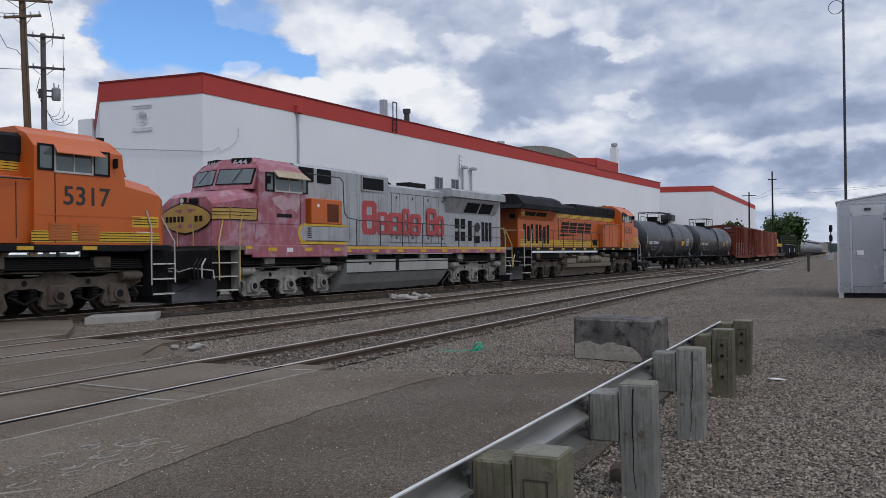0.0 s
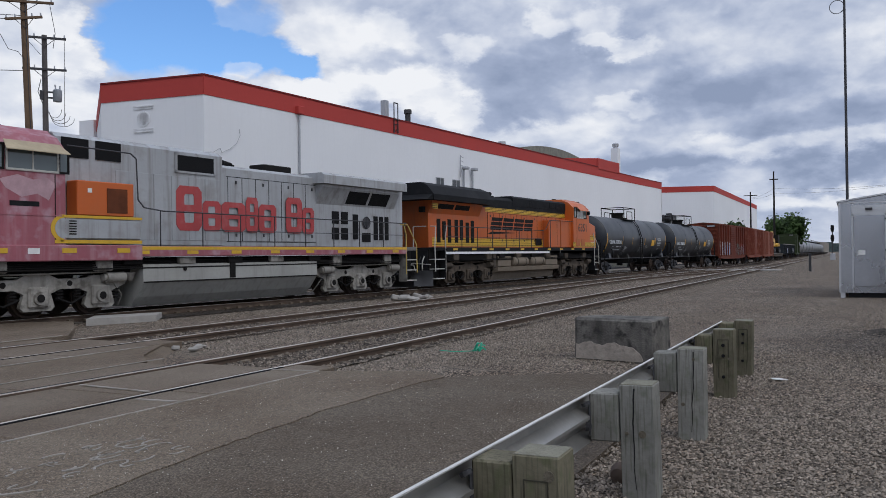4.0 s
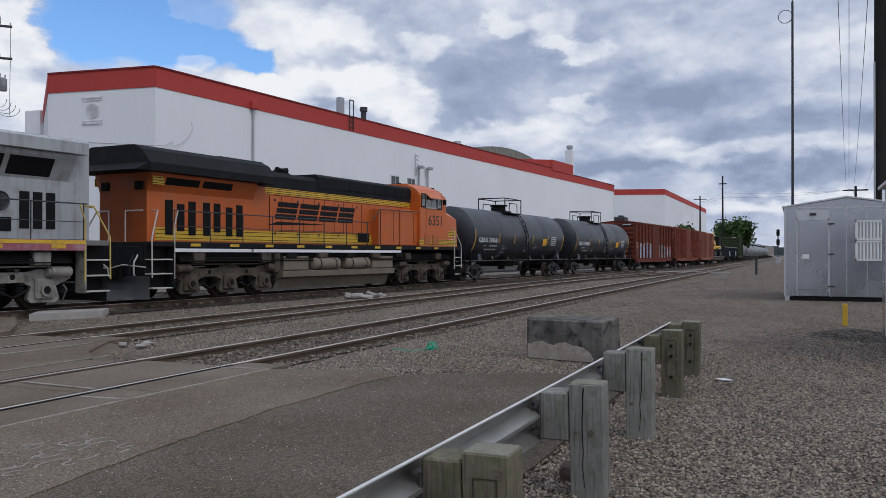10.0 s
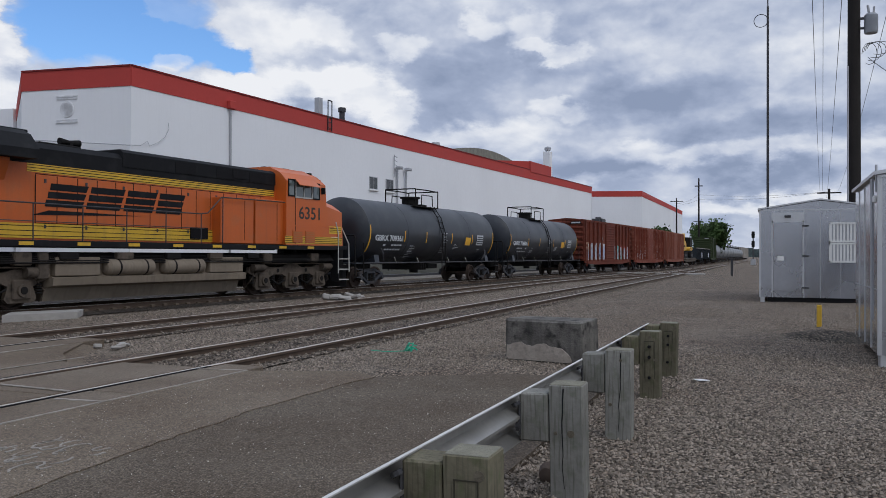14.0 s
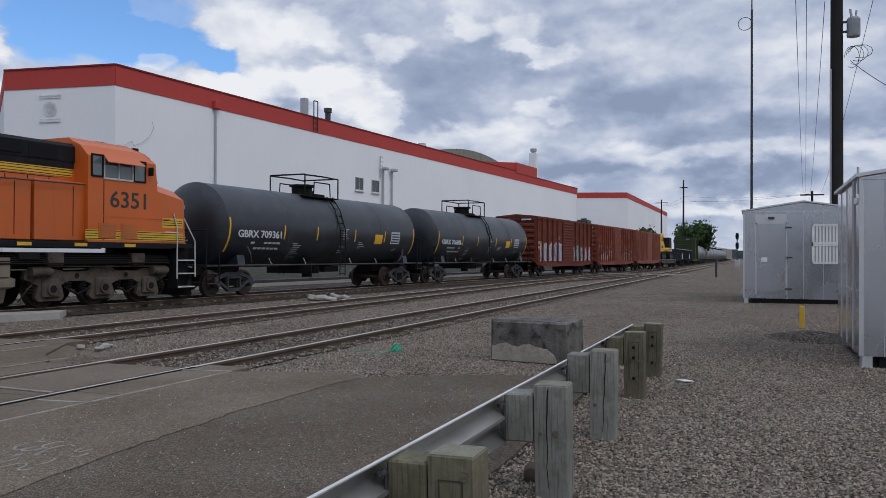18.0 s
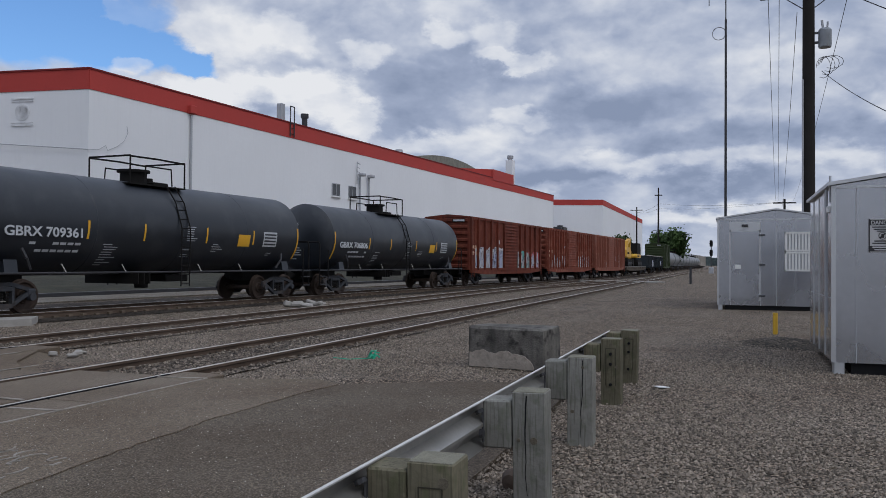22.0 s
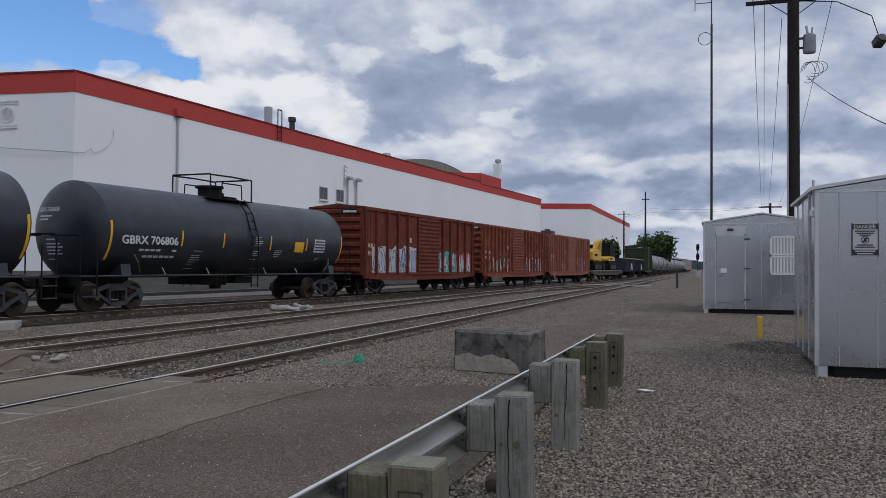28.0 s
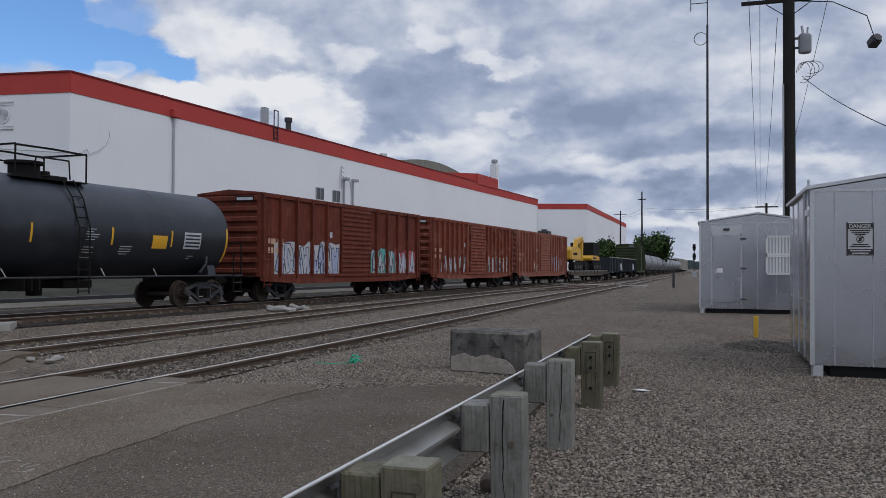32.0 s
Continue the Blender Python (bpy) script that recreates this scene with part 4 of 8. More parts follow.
# ---- guard rail ----
def guard_rail():
    t = thing("guard_rail", "galvanised steel guard rail on timber posts", "guard rail", pose(0, 0, 0))
    prof = [(0.0, 0.155), (0.012, 0.15), (0.055, 0.115), (0.083, 0.10), (0.083, 0.06), (0.055, 0.045), (0.0, 0.01), (0.0, -0.01), (0.055, -0.045), (0.083, -0.06), (0.083, -0.10), (0.055, -0.115), (0.012, -0.15), (0.0, -0.155)]
    ring = [(1.497 + a, 0.467 + b) for a, b in prof] + [(1.501 + a, 0.467 + b) for a, b in reversed(prof)]
    part("rail_beam", Geo().prism(ring, "x", -3.5, 10.95), GALV, t, "galvanised corrugated beam", smooth=50)
    part("beam_lip", Geo().tube([(-3.5, 1.499, 0.623), (10.95, 1.499, 0.623)], 0.008), mat("beam_edge", (0.66, 0.66, 0.64), 0.6, 0.2, 0.15, 30, 4, 0.1), t)
    rng = random.Random(4)
    for i, (x, top) in enumerate(((3.42, 0.65), (5.22, 0.685), (7.05, 0.71), (9.2, 0.68), (10.95, 0.645), (1.5, 0.69))):
        wood = POST_OLIVE if i in (0, 3, 4) else POST_WOOD
        tilt = pose(x, 1.2 + (0.03 if i == 3 else 0.045 if i == 4 else 0.0), 0, rng.uniform(-1.5, 1.5), rng.uniform(-1.5, 1.5), rng.uniform(-3, 3))
        p = part("post", Geo().box(-0.10, 0.10, -0.105, 0.105, -0.4, top, 0.005), wood, t, m=tilt, smooth=0)
        part("post_cap", Geo().box(-0.095, 0.095, -0.10, 0.10, top - 0.002, top + 0.005, 0.002), mat("post_end_grain", (0.23, 0.22, 0.17), 0.95, 0, 0.3, 60, 6, 0.5), p, smooth=0)
        cr, y = Geo(), rng.uniform(-0.03, 0.03)
        for k in range(9):
            z = 0.04 + k * (top - 0.06) / 9
            y2 = y + rng.uniform(-0.008, 0.008)
            wc = 0.002 + 0.003 * k / 9
            cr.add([(-0.1025, y - wc, z), (-0.1025, y + wc, z), (-0.1025, y2 + wc, z + (top - 0.06) / 9), (-0.1025, y2 - wc, z + (top - 0.06) / 9)], [(0, 1, 2, 3)])
            y = y2
        if i not in (0, 3, 4):
            part("drying_crack", cr, BLACK, p, smooth=0)
        for kn in range(2):
            ky, kz, kr = rng.uniform(-0.075, 0.075), top - rng.choice((0.06, 0.08, 0.3, 0.45)), rng.uniform(0.012, 0.026)
            part("knot", Geo().lathe([(-0.004, kr * 0.3), (-0.003, kr), (0.01, kr)], (-0.1, ky, kz), "x", 10), mat("post_knot", (0.14, 0.122, 0.09), 0.9, 0, 0.3, 90, 20, 0.3), p)
        part("blockout", Geo().box(-0.10, 0.10, 0.112, 0.298, top - 0.36, top - 0.035 - 0.02 * (i % 2), 0.01), wood, t, m=tilt, smooth=0)
        if i in (0, 3, 4):
            r = part("routed_slot", Geo().box(-0.1035, -0.096, -0.056, -0.05, top - 0.5, top - 0.10).box(-0.1035, -0.096, 0.05, 0.056, top - 0.5, top - 0.10).box(-0.1035, -0.096, -0.05, 0.05, top - 0.106, top - 0.10), mat("post_slot", (0.06, 0.055, 0.04), 0.95), p, smooth=0)
        for z in ((top - 0.16, top - 0.27, top - 0.49) if i in (3, 4) else ()):
            part("bolt", Geo().cyl((-0.122, 0, z), (-0.09, 0, z), 0.017, n=10), BLACK, p)
        sp = part("bolt_plate", Geo().box(-0.12, 0.12, 0.290, 0.302, 0.36, 0.57, 0.006).cyl((-0.13, 0.305, 0.55), (-0.13, 0.315, 0.57), 0.03, n=8).cyl((-0.13, 0.285, 0.42), (-0.13, 0.31, 0.42), 0.03, n=8), DARK_METAL, t, m=tilt)
    return t


guard_rail()


def concrete_block():
    g = Geo().box(-0.30, 0.32, -0.60, 0.60, 0.0, 0.62, 0.03)
    rng = random.Random(8)
    g.v = [(x + rng.uniform(-0.012, 0.012), y + rng.uniform(-0.015, 0.015), z + rng.uniform(-0.012, 0.012)) for x, y, z in g.v]
    t = thing("concrete_block", "stained concrete block on gravel", "concrete block", pose(11.85, 3.0, -0.04, 0, 0, -11))
    part("block", g, BLOCK_CONCRETE, t, smooth=0)
    pr = [(-0.578, 0.03), (0.44, 0.03)] + [(0.45 - 0.0262 * k, 0.06 + 0.20 * min(1.0, k / 9.0) ** 0.7 + 0.022 * math.sin(k * 0.45) + 0.006 * math.sin(k * 1.3)) for k in range(40)]
    part("pale_patch", Geo().prism([(-a, b) for a, b in pr], "x", -0.309, -0.28), BLOCK_PATCH, t, smooth=0)


concrete_block()

# ---- poles and masts ----
def big_pole():
    t = thing("utility_pole", "dark creosoted utility pole with crossarm and transformer", "utility pole", pose(38.0, -3.1, -0.2))
    part("shaft", Geo().cyl((0, 0, 0), (0, 0, 14.2), 0.27, 0.23, n=18), POLE_BLACK, t)
    part("crossarm", Geo().box(-0.07, 0.07, -1.8, 1.9, 13.05, 13.2, 0.01), POLE_BLACK, t)
    part("crossarm_brace", Geo().tube([(0.1, -0.9, 13.05), (0.1, 0, 12.4), (0.1, 0.9, 13.05)], 0.02), DARK_METAL, t)
    for y in (-1.6, -0.8, 0.8, 1.6):
        part("insulator", Geo().cyl((0, y, 13.2), (0, y, 13.42), 0.05, 0.035, n=10), PIPE_GREY, t)
    tr = part("transformer", Geo().lathe([(0, 0.05), (0, 0.24), (0.06, 0.26), (0.72, 0.26), (0.8, 0.2), (0.8, 0.02)], (-0.1, -0.62, 10.8), "z", 18), mat("transformer_grey", (0.30, 0.32, 0.34), 0.45, 0.3), t)
    part("bushing", Geo().cyl((-0.1, -0.55, 11.6), (-0.1, -0.5, 11.95), 0.05, n=8).cyl((-0.2, -0.7, 11.6), (-0.22, -0.72, 11.85), 0.04, n=8), PIPE_GREY, tr)
    part("bracket", Geo().box(-0.12, -0.02, -0.45, 0.0, 11.0, 11.08).box(-0.12, -0.02, -0.45, 0.0, 11.4, 11.48), DARK_METAL, t)
    loops = Geo()
    for k in range(4):
        c = Vector((-0.2, -0.55 - 0.12 * k, 9.95 + 0.08 * k))
        pts = [c + Vector((0.05 * k, math.cos(a) * (0.28 + 0.05 * k), math.sin(a) * (0.45 - 0.06 * k))) for a in [2 * math.pi * i / 12 for i in range(11)]]
        loops.tube(pts, 0.012, 5)
    part("cable_loop", loops, WIRE, t)
    part("conduit", Geo().tube([(-0.2, 0.24, 0), (-0.2, 0.24, 9.5)], 0.04), PIPE_GREY, t)
    st = part("flood_lamp", Geo().box(-0.25, 0.25, -0.2, 0.2, -0.18, 0.18, 0.05).cyl((-0.3, 0, 0), (-0.22, 0, 0), 0.17, n=12), DARK_METAL, t, m=pose(0, -3.27, 11.1, 0, 25, 20))
    part("lamp_arm", Geo().tube([(0, 0, 13.1), (0, -1.7, 12.9), (0, -3.0, 12.2), (0, -3.27, 11.3)], 0.022), DARK_METAL, t)


big_pole()


def mast():
    t = thing("radio_mast", "thin grey guyed radio mast", "mast", pose(41.0, 0.22, -0.1))
    part("pipe", Geo().cyl((0, 0, 0), (0, 0, 13.1), 0.065, 0.05, n=10), DARK_METAL, t)
    part("upper_pipe", Geo().cyl((0, 0, 13.1), (0, 0, 17.5), 0.028, n=8), DARK_METAL, t)
    part("loop_antenna", Geo().tube([Vector((0, 0.0 + 0.3 + 0.3 * math.cos(a), 12.45 + 0.3 * math.sin(a))) for a in [2 * math.pi * i / 16 for i in range(17)]], 0.016, 5), DARK_METAL, t)
    part("dipole_antenna", Geo().tube([(0, 0, 14.15), (0, 0.75, 14.15)], 0.02).tube([(0, 0.75, 13.8), (0, 0.75, 14.5)], 0.02), DARK_METAL, t)


mast()


def brown_poles():
    """Two poles beyond the train, their arms square to the street behind."""
    for x, y, h, r, brown in ((45.0, 58.4, 24.0, 0.27, True), (49.9, 63.2, 21.4, 0.24, False)):
        paint = POLE_BROWN if brown else mat("grey_pole", (0.13, 0.12, 0.115), 0.9, 0, 0.3, 20, 1.0, 0.3)
        t = thing("utility_pole", "leaning brown wooden utility pole with crossarms" if brown else "grey utility pole with transformer and crossarms", "utility pole", pose(x, y, -0.2, 0, 0, 50) @ pose(0, 0, 0, -1.9 if brown else -0.4), group="poles by the warehouse")
        part("shaft", Geo().cyl((0, 0, 0), (0, 0, h), r * 1.2, r * 0.9, n=14), paint, t)
        for z, w, tilt in (((22.2, 2.2, 0), (20.9, 1.35, -7)) if brown else ((21.1, 1.75, 0), (18.35, 1.75, 0))):
            arm = part("crossarm", Geo().box(-0.42, -0.22, -w, w, -0.09, 0.09, 0.01), paint if brown else DARK_METAL, t, m=pose(0, 0, z, tilt, 0, 0))
            for k in (-0.92, -0.45, 0.45, 0.92):
                part("insulator", Geo().cyl((-0.32, k * w, 0.09), (-0.32, k * w, 0.34), 0.07, 0.05, n=8), PIPE_GREY, arm)
            part("arm_brace", Geo().tube([(-0.3, -w * 0.5, -0.05), (-0.3, 0, -0.8), (-0.3, w * 0.5, -0.05)], 0.025), DARK_METAL, arm)
        if brown:
            part("ground_wire", Geo().tube([(-0.3, -0.12, 2), (-0.27, -0.12, 23)], 0.03), WIRE, t)
            part("drop_cable", Geo().tube([(-0.32, 2.0, 22.1), (-0.32, 1.75, 19.6), (-0.32, 1.2, 18.4), (-0.32, 0.5, 18.2), (-0.32, 0.1, 17.6)], 0.025, 5).tube([(-0.32, -1.9, 22.1), (-0.32, -2.2, 19.8), (-0.32, -2.0, 18.6)], 0.025, 5), WIRE, t)
        else:
            part("transformer", Geo().lathe([(0, 0.05), (0, 0.34), (0.06, 0.37), (1.0, 0.37), (1.1, 0.25), (1.12, 0.02)], (-0.1, -0.98, 15.6), "z", 16), mat("transformer_grey", (0.30, 0.32, 0.34), 0.45, 0.3), t)
            part("transformer_arm", Geo().box(-0.15, 0.0, -0.7, 0.0, 15.85, 15.98).box(-0.15, 0.0, -0.7, 0.0, 16.35, 16.48), DARK_METAL, t)
            part("bushing", Geo().cyl((-0.1, -0.85, 16.6), (-0.1, -0.8, 17.1), 0.06, n=8).cyl((-0.1, -1.15, 16.6), (-0.1, -1.2, 17.0), 0.06, n=8), PIPE_GREY, t)
            lp = Geo()
            for k in range(4):
                lp.tube([Vector((-0.25, -0.75 - 0.22 * k + (0.55 + 0.12 * k) * math.cos(a), 14.9 - 0.25 * k + 0.75 * math.sin(a))) for a in [math.pi + math.pi * i / 8 for i in range(9)]], 0.022, 5)
            lp.tube([(-0.25, 0.3, 17.5), (-0.25, 0.55, 16.4), (-0.25, 0.15, 15.2)], 0.03, 5).tube([(-0.3, -1.6, 18.3), (-0.3, -1.55, 16.5), (-0.3, -1.5, 13.5)], 0.02, 5).tube([(-0.3, -1.6, 21.0), (-0.3, -1.6, 18.4)], 0.02, 5).tube([(-0.3, 1.5, 21.0), (-0.3, 0.8, 20.2), (-0.3, 0.3, 19.6)], 0.02, 5)
            part("cable_loop", lp, WIRE, t)
            part("junction_box", Geo().box(-0.4, -0.2, 0.12, 0.42, 15.7, 16.5, 0.03), DARK_METAL, t)


brown_poles()


def cable(a, b, sag, r, name="overhead_wire", label="thin black overhead wire"):
    a, b = Vector(a), Vector(b)
    pts = [a.lerp(b, k / 24) - Vector((0, 0, sag * 4 * (k / 24) * (1 - k / 24))) for k in range(25)]
    return tagged(part(name, Geo().hose(pts, r, 5), WIRE), label, "wire", "overhead wires")


for y, z in ((1.6, 13.2), (1.15, 13.2), (0.45, 12.2), (-1.6, 13.2)):
    cable((38, -3.1 + y, z), (140, -8.0 + y * 0.8, z - 1.7), 0.9, 0.014)
for y in (-1.6, -0.8, 0.8, 1.6):
    cable((38, -3.1 + y, 13.2), (6, -9 + y, 14.5), 0.7, 0.012)
cable((37.8, -3.6, 9.6), (15.5, -4.0, 3.3), 0.25, 0.014)
for z, dy in ((22.3, 1.2), (21.0, 0.6), (20.7, 0.9), (16.6, 0.3), (11.6, 0.2), (11.2, 0.2)):
    cable((44.9 - dy * 0.6, 58.4 + dy, z), (-2, 92, z + 1), 1.2, 0.03)
cable((45, 58.2, 11.3), (47.9, 54.0, 10.35), 0.3, 0.03)


def small_pole(x, y, h, arm, label, r=0.28, w=1.7):
    t = thing("utility_pole", label, "utility pole", pose(x, y, -0.2), group="far poles")
    part("shaft", Geo().cyl((0, 0, 0), (0, 0, h), r, r * 0.6, n=10), POLE_BLACK, t)
    if arm:
        for z in arm:
            part("crossarm", Geo().box(-0.1, 0.1, -w, w, h - z - 0.10, h - z + 0.10), POLE_BLACK, t)


small_pole(180, 14.3, 17.8, (1.6,), "tall dark wooden utility pole in the distance", 0.24, 0.8)
small_pole(235, 24.5, 17.5, (0.9,), "dark wooden utility pole in the distance")
small_pole(62.6, 77.5, 14.7, (0.6, 2.6), "dark wooden utility pole behind the train", 0.2)
small_pole(140, -8.0, 12.0, (0.6,), "dark wooden utility pole in the distance")
small_pole(300, 24, 14.5, (0.9,), "dark wooden utility pole in the distance")
for z in (14.2, 13.2):
    cable((180, 14.3, z), (140, -8.0, 11.4), 0.5, 0.018)
    cable((180, 14.3, z), (235, 24.5, 15.8), 0.5, 0.022)


def signal():
    t = thing("railway_signal", "black two-headed railway signal on a post", "signal", pose(150, 3.1, 0))
    part("post", Geo().cyl((0, 0, 0), (0, 0, 5.6), 0.09, n=10), DARK_METAL, t)
    for z in (3.5, 5.1):
        hd = part("signal_head", Geo().lathe([(-0.08, 0.3), (0.08, 0.3)], (0, 0, 0), "x", 14).box(-0.15, 0.2, -0.25, 0.25, -0.55, 0.55, 0.08), BLACK, t, m=pose(-0.15, 0, z))
        part("visor", Geo().cyl((-0.45, 0, 0.2), (-0.1, 0, 0.2), 0.14, n=10), BLACK, hd)
    part("base_box", Geo().box(-0.4, 0.4, -0.4, 0.4, -0.1, 1.0, 0.04), PIPE_GREY, t)


signal()
t = thing("marker_post", "dark short marker post in gravel", "post", pose(67.0, 2.9, -0.1))
part("post", Geo().box(-0.09, 0.09, -0.09, 0.09, 0, 1.4, 0.02), DARK_METAL, t)
t = thing("yellow_post", "yellow plastic marker post in gravel", "post", pose(19.8, -0.93, -0.08))
part("post", Geo().box(-0.05, 0.05, -0.05, 0.05, 0, 0.52, 0.012), YELLOW, t)


def broadleaf(x, y, h, r, seed, label, leaf=(0.055, 0.095, 0.028), fine=1.0):
    t = thing("tree", label, "tree", pose(x, y, -0.1), group="trees by the line")
    rng = random.Random(seed)
    g = Geo().cyl((0, 0, 0), (0, 0, h * 0.45), 0.35, 0.22, n=10)
    ends = []
    for k in range(9):
        a = 2 * math.pi * k / 9 + rng.uniform(-0.3, 0.3)
        e = Vector((math.cos(a) * r * rng.uniform(0.3, 0.75), math.sin(a) * r * rng.uniform(0.3, 0.75), h * rng.uniform(0.5, 0.85)))
        g.cyl((0, 0, h * rng.uniform(0.25, 0.42)), e, 0.14, 0.04, n=6)
        ends.append(e)
    part("trunk", g, POLE_BROWN, t)
    vs, fs = [], []
    for k in range(int(3600 / fine)):
        c = rng.choice(ends) + Vector((rng.gauss(0, r * 0.19), rng.gauss(0, r * 0.19), rng.gauss(0, h * 0.11)))
        if c.z < h * 0.18:
            continue
        s = rng.uniform(0.16, 0.42) * fine
        u = Vector((rng.uniform(-1, 1), rng.uniform(-1, 1), rng.uniform(-1, 1))).normalized() * s
        w = u.orthogonal() * rng.uniform(0.5, 1.0)
        n = len(vs)
        vs += [tuple(c - u), tuple(c + w), tuple(c + u), tuple(c - w)]
        fs.append((n, n + 1, n + 2, n + 3))
    me = bpy.data.meshes.new("crown")
    me.from_pydata(vs, [], fs)
    me.materials.append(foliage("leaves_%d" % round(leaf[0] * 100), leaf))
    part("crown", me, None, t)


broadleaf(200, 12.6, 9.6, 4.3, 3, "broad green tree beyond the train")
broadleaf(208, 15.2, 8.8, 3.4, 4, "broad green tree beyond the train")
broadleaf(158, 19.3, 6.2, 1.9, 5, "small dark green tree by the far warehouse")
broadleaf(35.4, 48.9, 6.7, 3.2, 6, "yellowing green tree behind the train", (0.25, 0.21, 0.035), 0.5)
broadleaf(33, 51.5, 6.9, 3.0, 7, "yellowing green tree behind the train", (0.17, 0.17, 0.035), 0.5)

# beyond the running track: pale service road, kerb line and rough grass up to the warehouse
slab("service_road", [(-60, 27.8), (20, 24.2), (60, 21.0), (110, 15.5), (112, 17.0), (60, 24.6), (20, 27.4), (-60, 31.0)], -0.2, -0.06, ROAD_PALE, "pale gravel service road beyond the running track", "road")
slab("kerb", [(-60, 31.0), (20, 27.4), (60, 24.6), (112, 17.0), (112, 17.4), (60, 25.0), (20, 27.8), (-60, 31.4)], -0.2, 0.10, DARK_METAL, "low dark kerb along the service road", "kerb")
GRASS = mat("rough_grass", (0.050, 0.049, 0.036), 0.95, 0, 0.45, 18, 0.6, 0.8, dirt=(0.09, 0.08, 0.05))
vg = Geo()
prof = [(0.0, -0.1), (1.5, 0.25), (8.0, 0.55), (13.0, 1.0), (16.0, 1.05)]
xs = [-60 + 6 * k for k in range(30)]
for i, x in enumerate(xs):
    for dy, z in prof:
        vg.v.append((x, 31.4 - (x + 60) * 0.052 + dy * (1.0 if x < 60 else max(0.1, 1 - (x - 60) / 70)), z + 0.06 * math.sin(x * 1.7 + dy)))
for i in range(len(xs) - 1):
    for j in range(4):
        vg.f.append((i * 5 + j, (i + 1) * 5 + j, (i + 1) * 5 + j + 1, i * 5 + j + 1))
tagged(part("verge", vg, GRASS), "rough dark grass verge before a warehouse", "grass", kind="structure")

# distant low treeline and roofs along the horizon
def far_line():
    rng = random.Random(11)
    g = Geo()
    for k in range(240):
        y = -900 + k * 11
        h = 9 + 6 * noise.noise(Vector((k * 0.35, 0, 0))) + rng.uniform(0, 2)
        g.box(1150 + rng.uniform(-20, 20), 1160, y, y + 13, -1, h)
    ob = part("distant_trees", g, foliage("far_leaves", (0.10, 0.13, 0.13)), smooth=0)
    return tagged(ob, "hazy line of distant trees on the horizon", "trees", kind="stuff")


far_line()

# ---- marks and litter on the ground ----
strip = thing("crossing_strip", "pale worn concrete strip across the far tracks", "crossing", pose(0, 0, 0), kind="structure")
part("strip", Geo().prism([(73.4, 5.4), (75.0, 5.4), (78.0, 15.6), (76.4, 15.6)], "z", -0.2, -0.025), CONCRETE, strip, smooth=0)


def paint_line(pts, w, z, name="road_marking", label="worn pale paint line on the asphalt"):
    g = Geo()
    for a, b in zip(pts, pts[1:]):
        a, b = Vector(a), Vector(b)
        n = Vector((-(b - a).y, (b - a).x)).normalized() * w / 2
        g.prism([a - n, b - n, b + n, a + n], "z", z - 0.006, z + 0.004)
    return tagged(part(name, g, CHALK if name == "chalk_mark" else PAINT_MARK, smooth=0), label, "road marking", "road markings", "structure")


paint_line([(-14, 6.31), (9.05, 6.31)], 0.035, 0.004)
paint_line([(9.05, 6.31), (8.9, 6.95)], 0.04, 0.006)
paint_line([(-14, 9.29), (9.3, 9.29)], 0.03, 0.006)
paint_line([(6.5, 6.87), (6.56, 6.31)], 0.05, 0.008)
paint_line([(7.0, 8.31), (6.94, 7.14)], 0.05, 0.004)
paint_line([(-14, 10.85), (10.5, 10.85)], 0.05, 0.006)
paint_line([(-14, 14.05), (11.4, 14.05)], 0.05, 0.006)
rng = random.Random(21)
for k in range(26):
    a = rng.uniform(0, 6.28)
    cx, cy = rng.uniform(3.7, 5.1), rng.uniform(4.65, 5.5)
    n = rng.randint(3, 7)
    r = rng.uniform(0.05, 0.13)
    pts = [(cx + r * math.cos(a + j * 0.8) * (1 + 0.4 * j / n), cy + 0.6 * r * math.sin(a + j * 0.8)) for j in range(n)]
    paint_line(pts, 0.018, 0.004, "chalk_mark", "faded white utility paint scribble on asphalt")
for pts in ([(3.2, 6.0), (3.75, 5.25)], [(2.6, 5.4), (3.6, 5.2)], [(3.0, 5.5), (3.5, 4.9), (3.7, 4.75)]):
    paint_line(pts, 0.03, 0.004, "chalk_mark", "faded white utility paint line on asphalt")


def rubble(name, cx, cy, n, sx, sy, s, material, label, seed):
    rng = random.Random(seed)
    t = thing(name, label, "rubble", pose(cx, cy, -0.11))
    for k in range(n):
        a, b, c = (s * rng.uniform(0.5, 1.3) for _ in range(3))
        g = Geo().box(-a, a, -b, b, 0, c * 0.9, min(a, b, c) * 0.35)
        part("lump", g, material, t, m=pose(rng.uniform(-sx, sx), rng.uniform(-sy, sy), 0.0, rng.uniform(-15, 15), rng.uniform(-15, 15), rng.uniform(0, 180)), smooth=0)


rubble("broken_concrete", 27.0, 14.6, 9, 0.9, 0.5, 0.17, CONCRETE, "pale lumps of broken concrete between tracks", 5)
rubble("broken_concrete", 11.3, 10.6, 5, 0.5, 0.25, 0.07, CONCRETE, "pale crumbled concrete at a crossing edge", 6)
t = thing("green_tape", "tangle of bright green plastic tape on gravel", "litter", pose(11.9, 5.3, -0.02))
tg = Geo()
for k in range(9):
    a = rng.uniform(0, 6.28)
    p = Vector((rng.uniform(-0.08, 0.08), rng.uniform(-0.08, 0.08), 0.02))
    q = p + Vector((math.cos(a) * 0.12, math.sin(a) * 0.12, rng.uniform(0.0, 0.13)))
    tg.tube([p, (p + q) / 2 + Vector((0, 0, 0.05)), q], 0.012, 4)
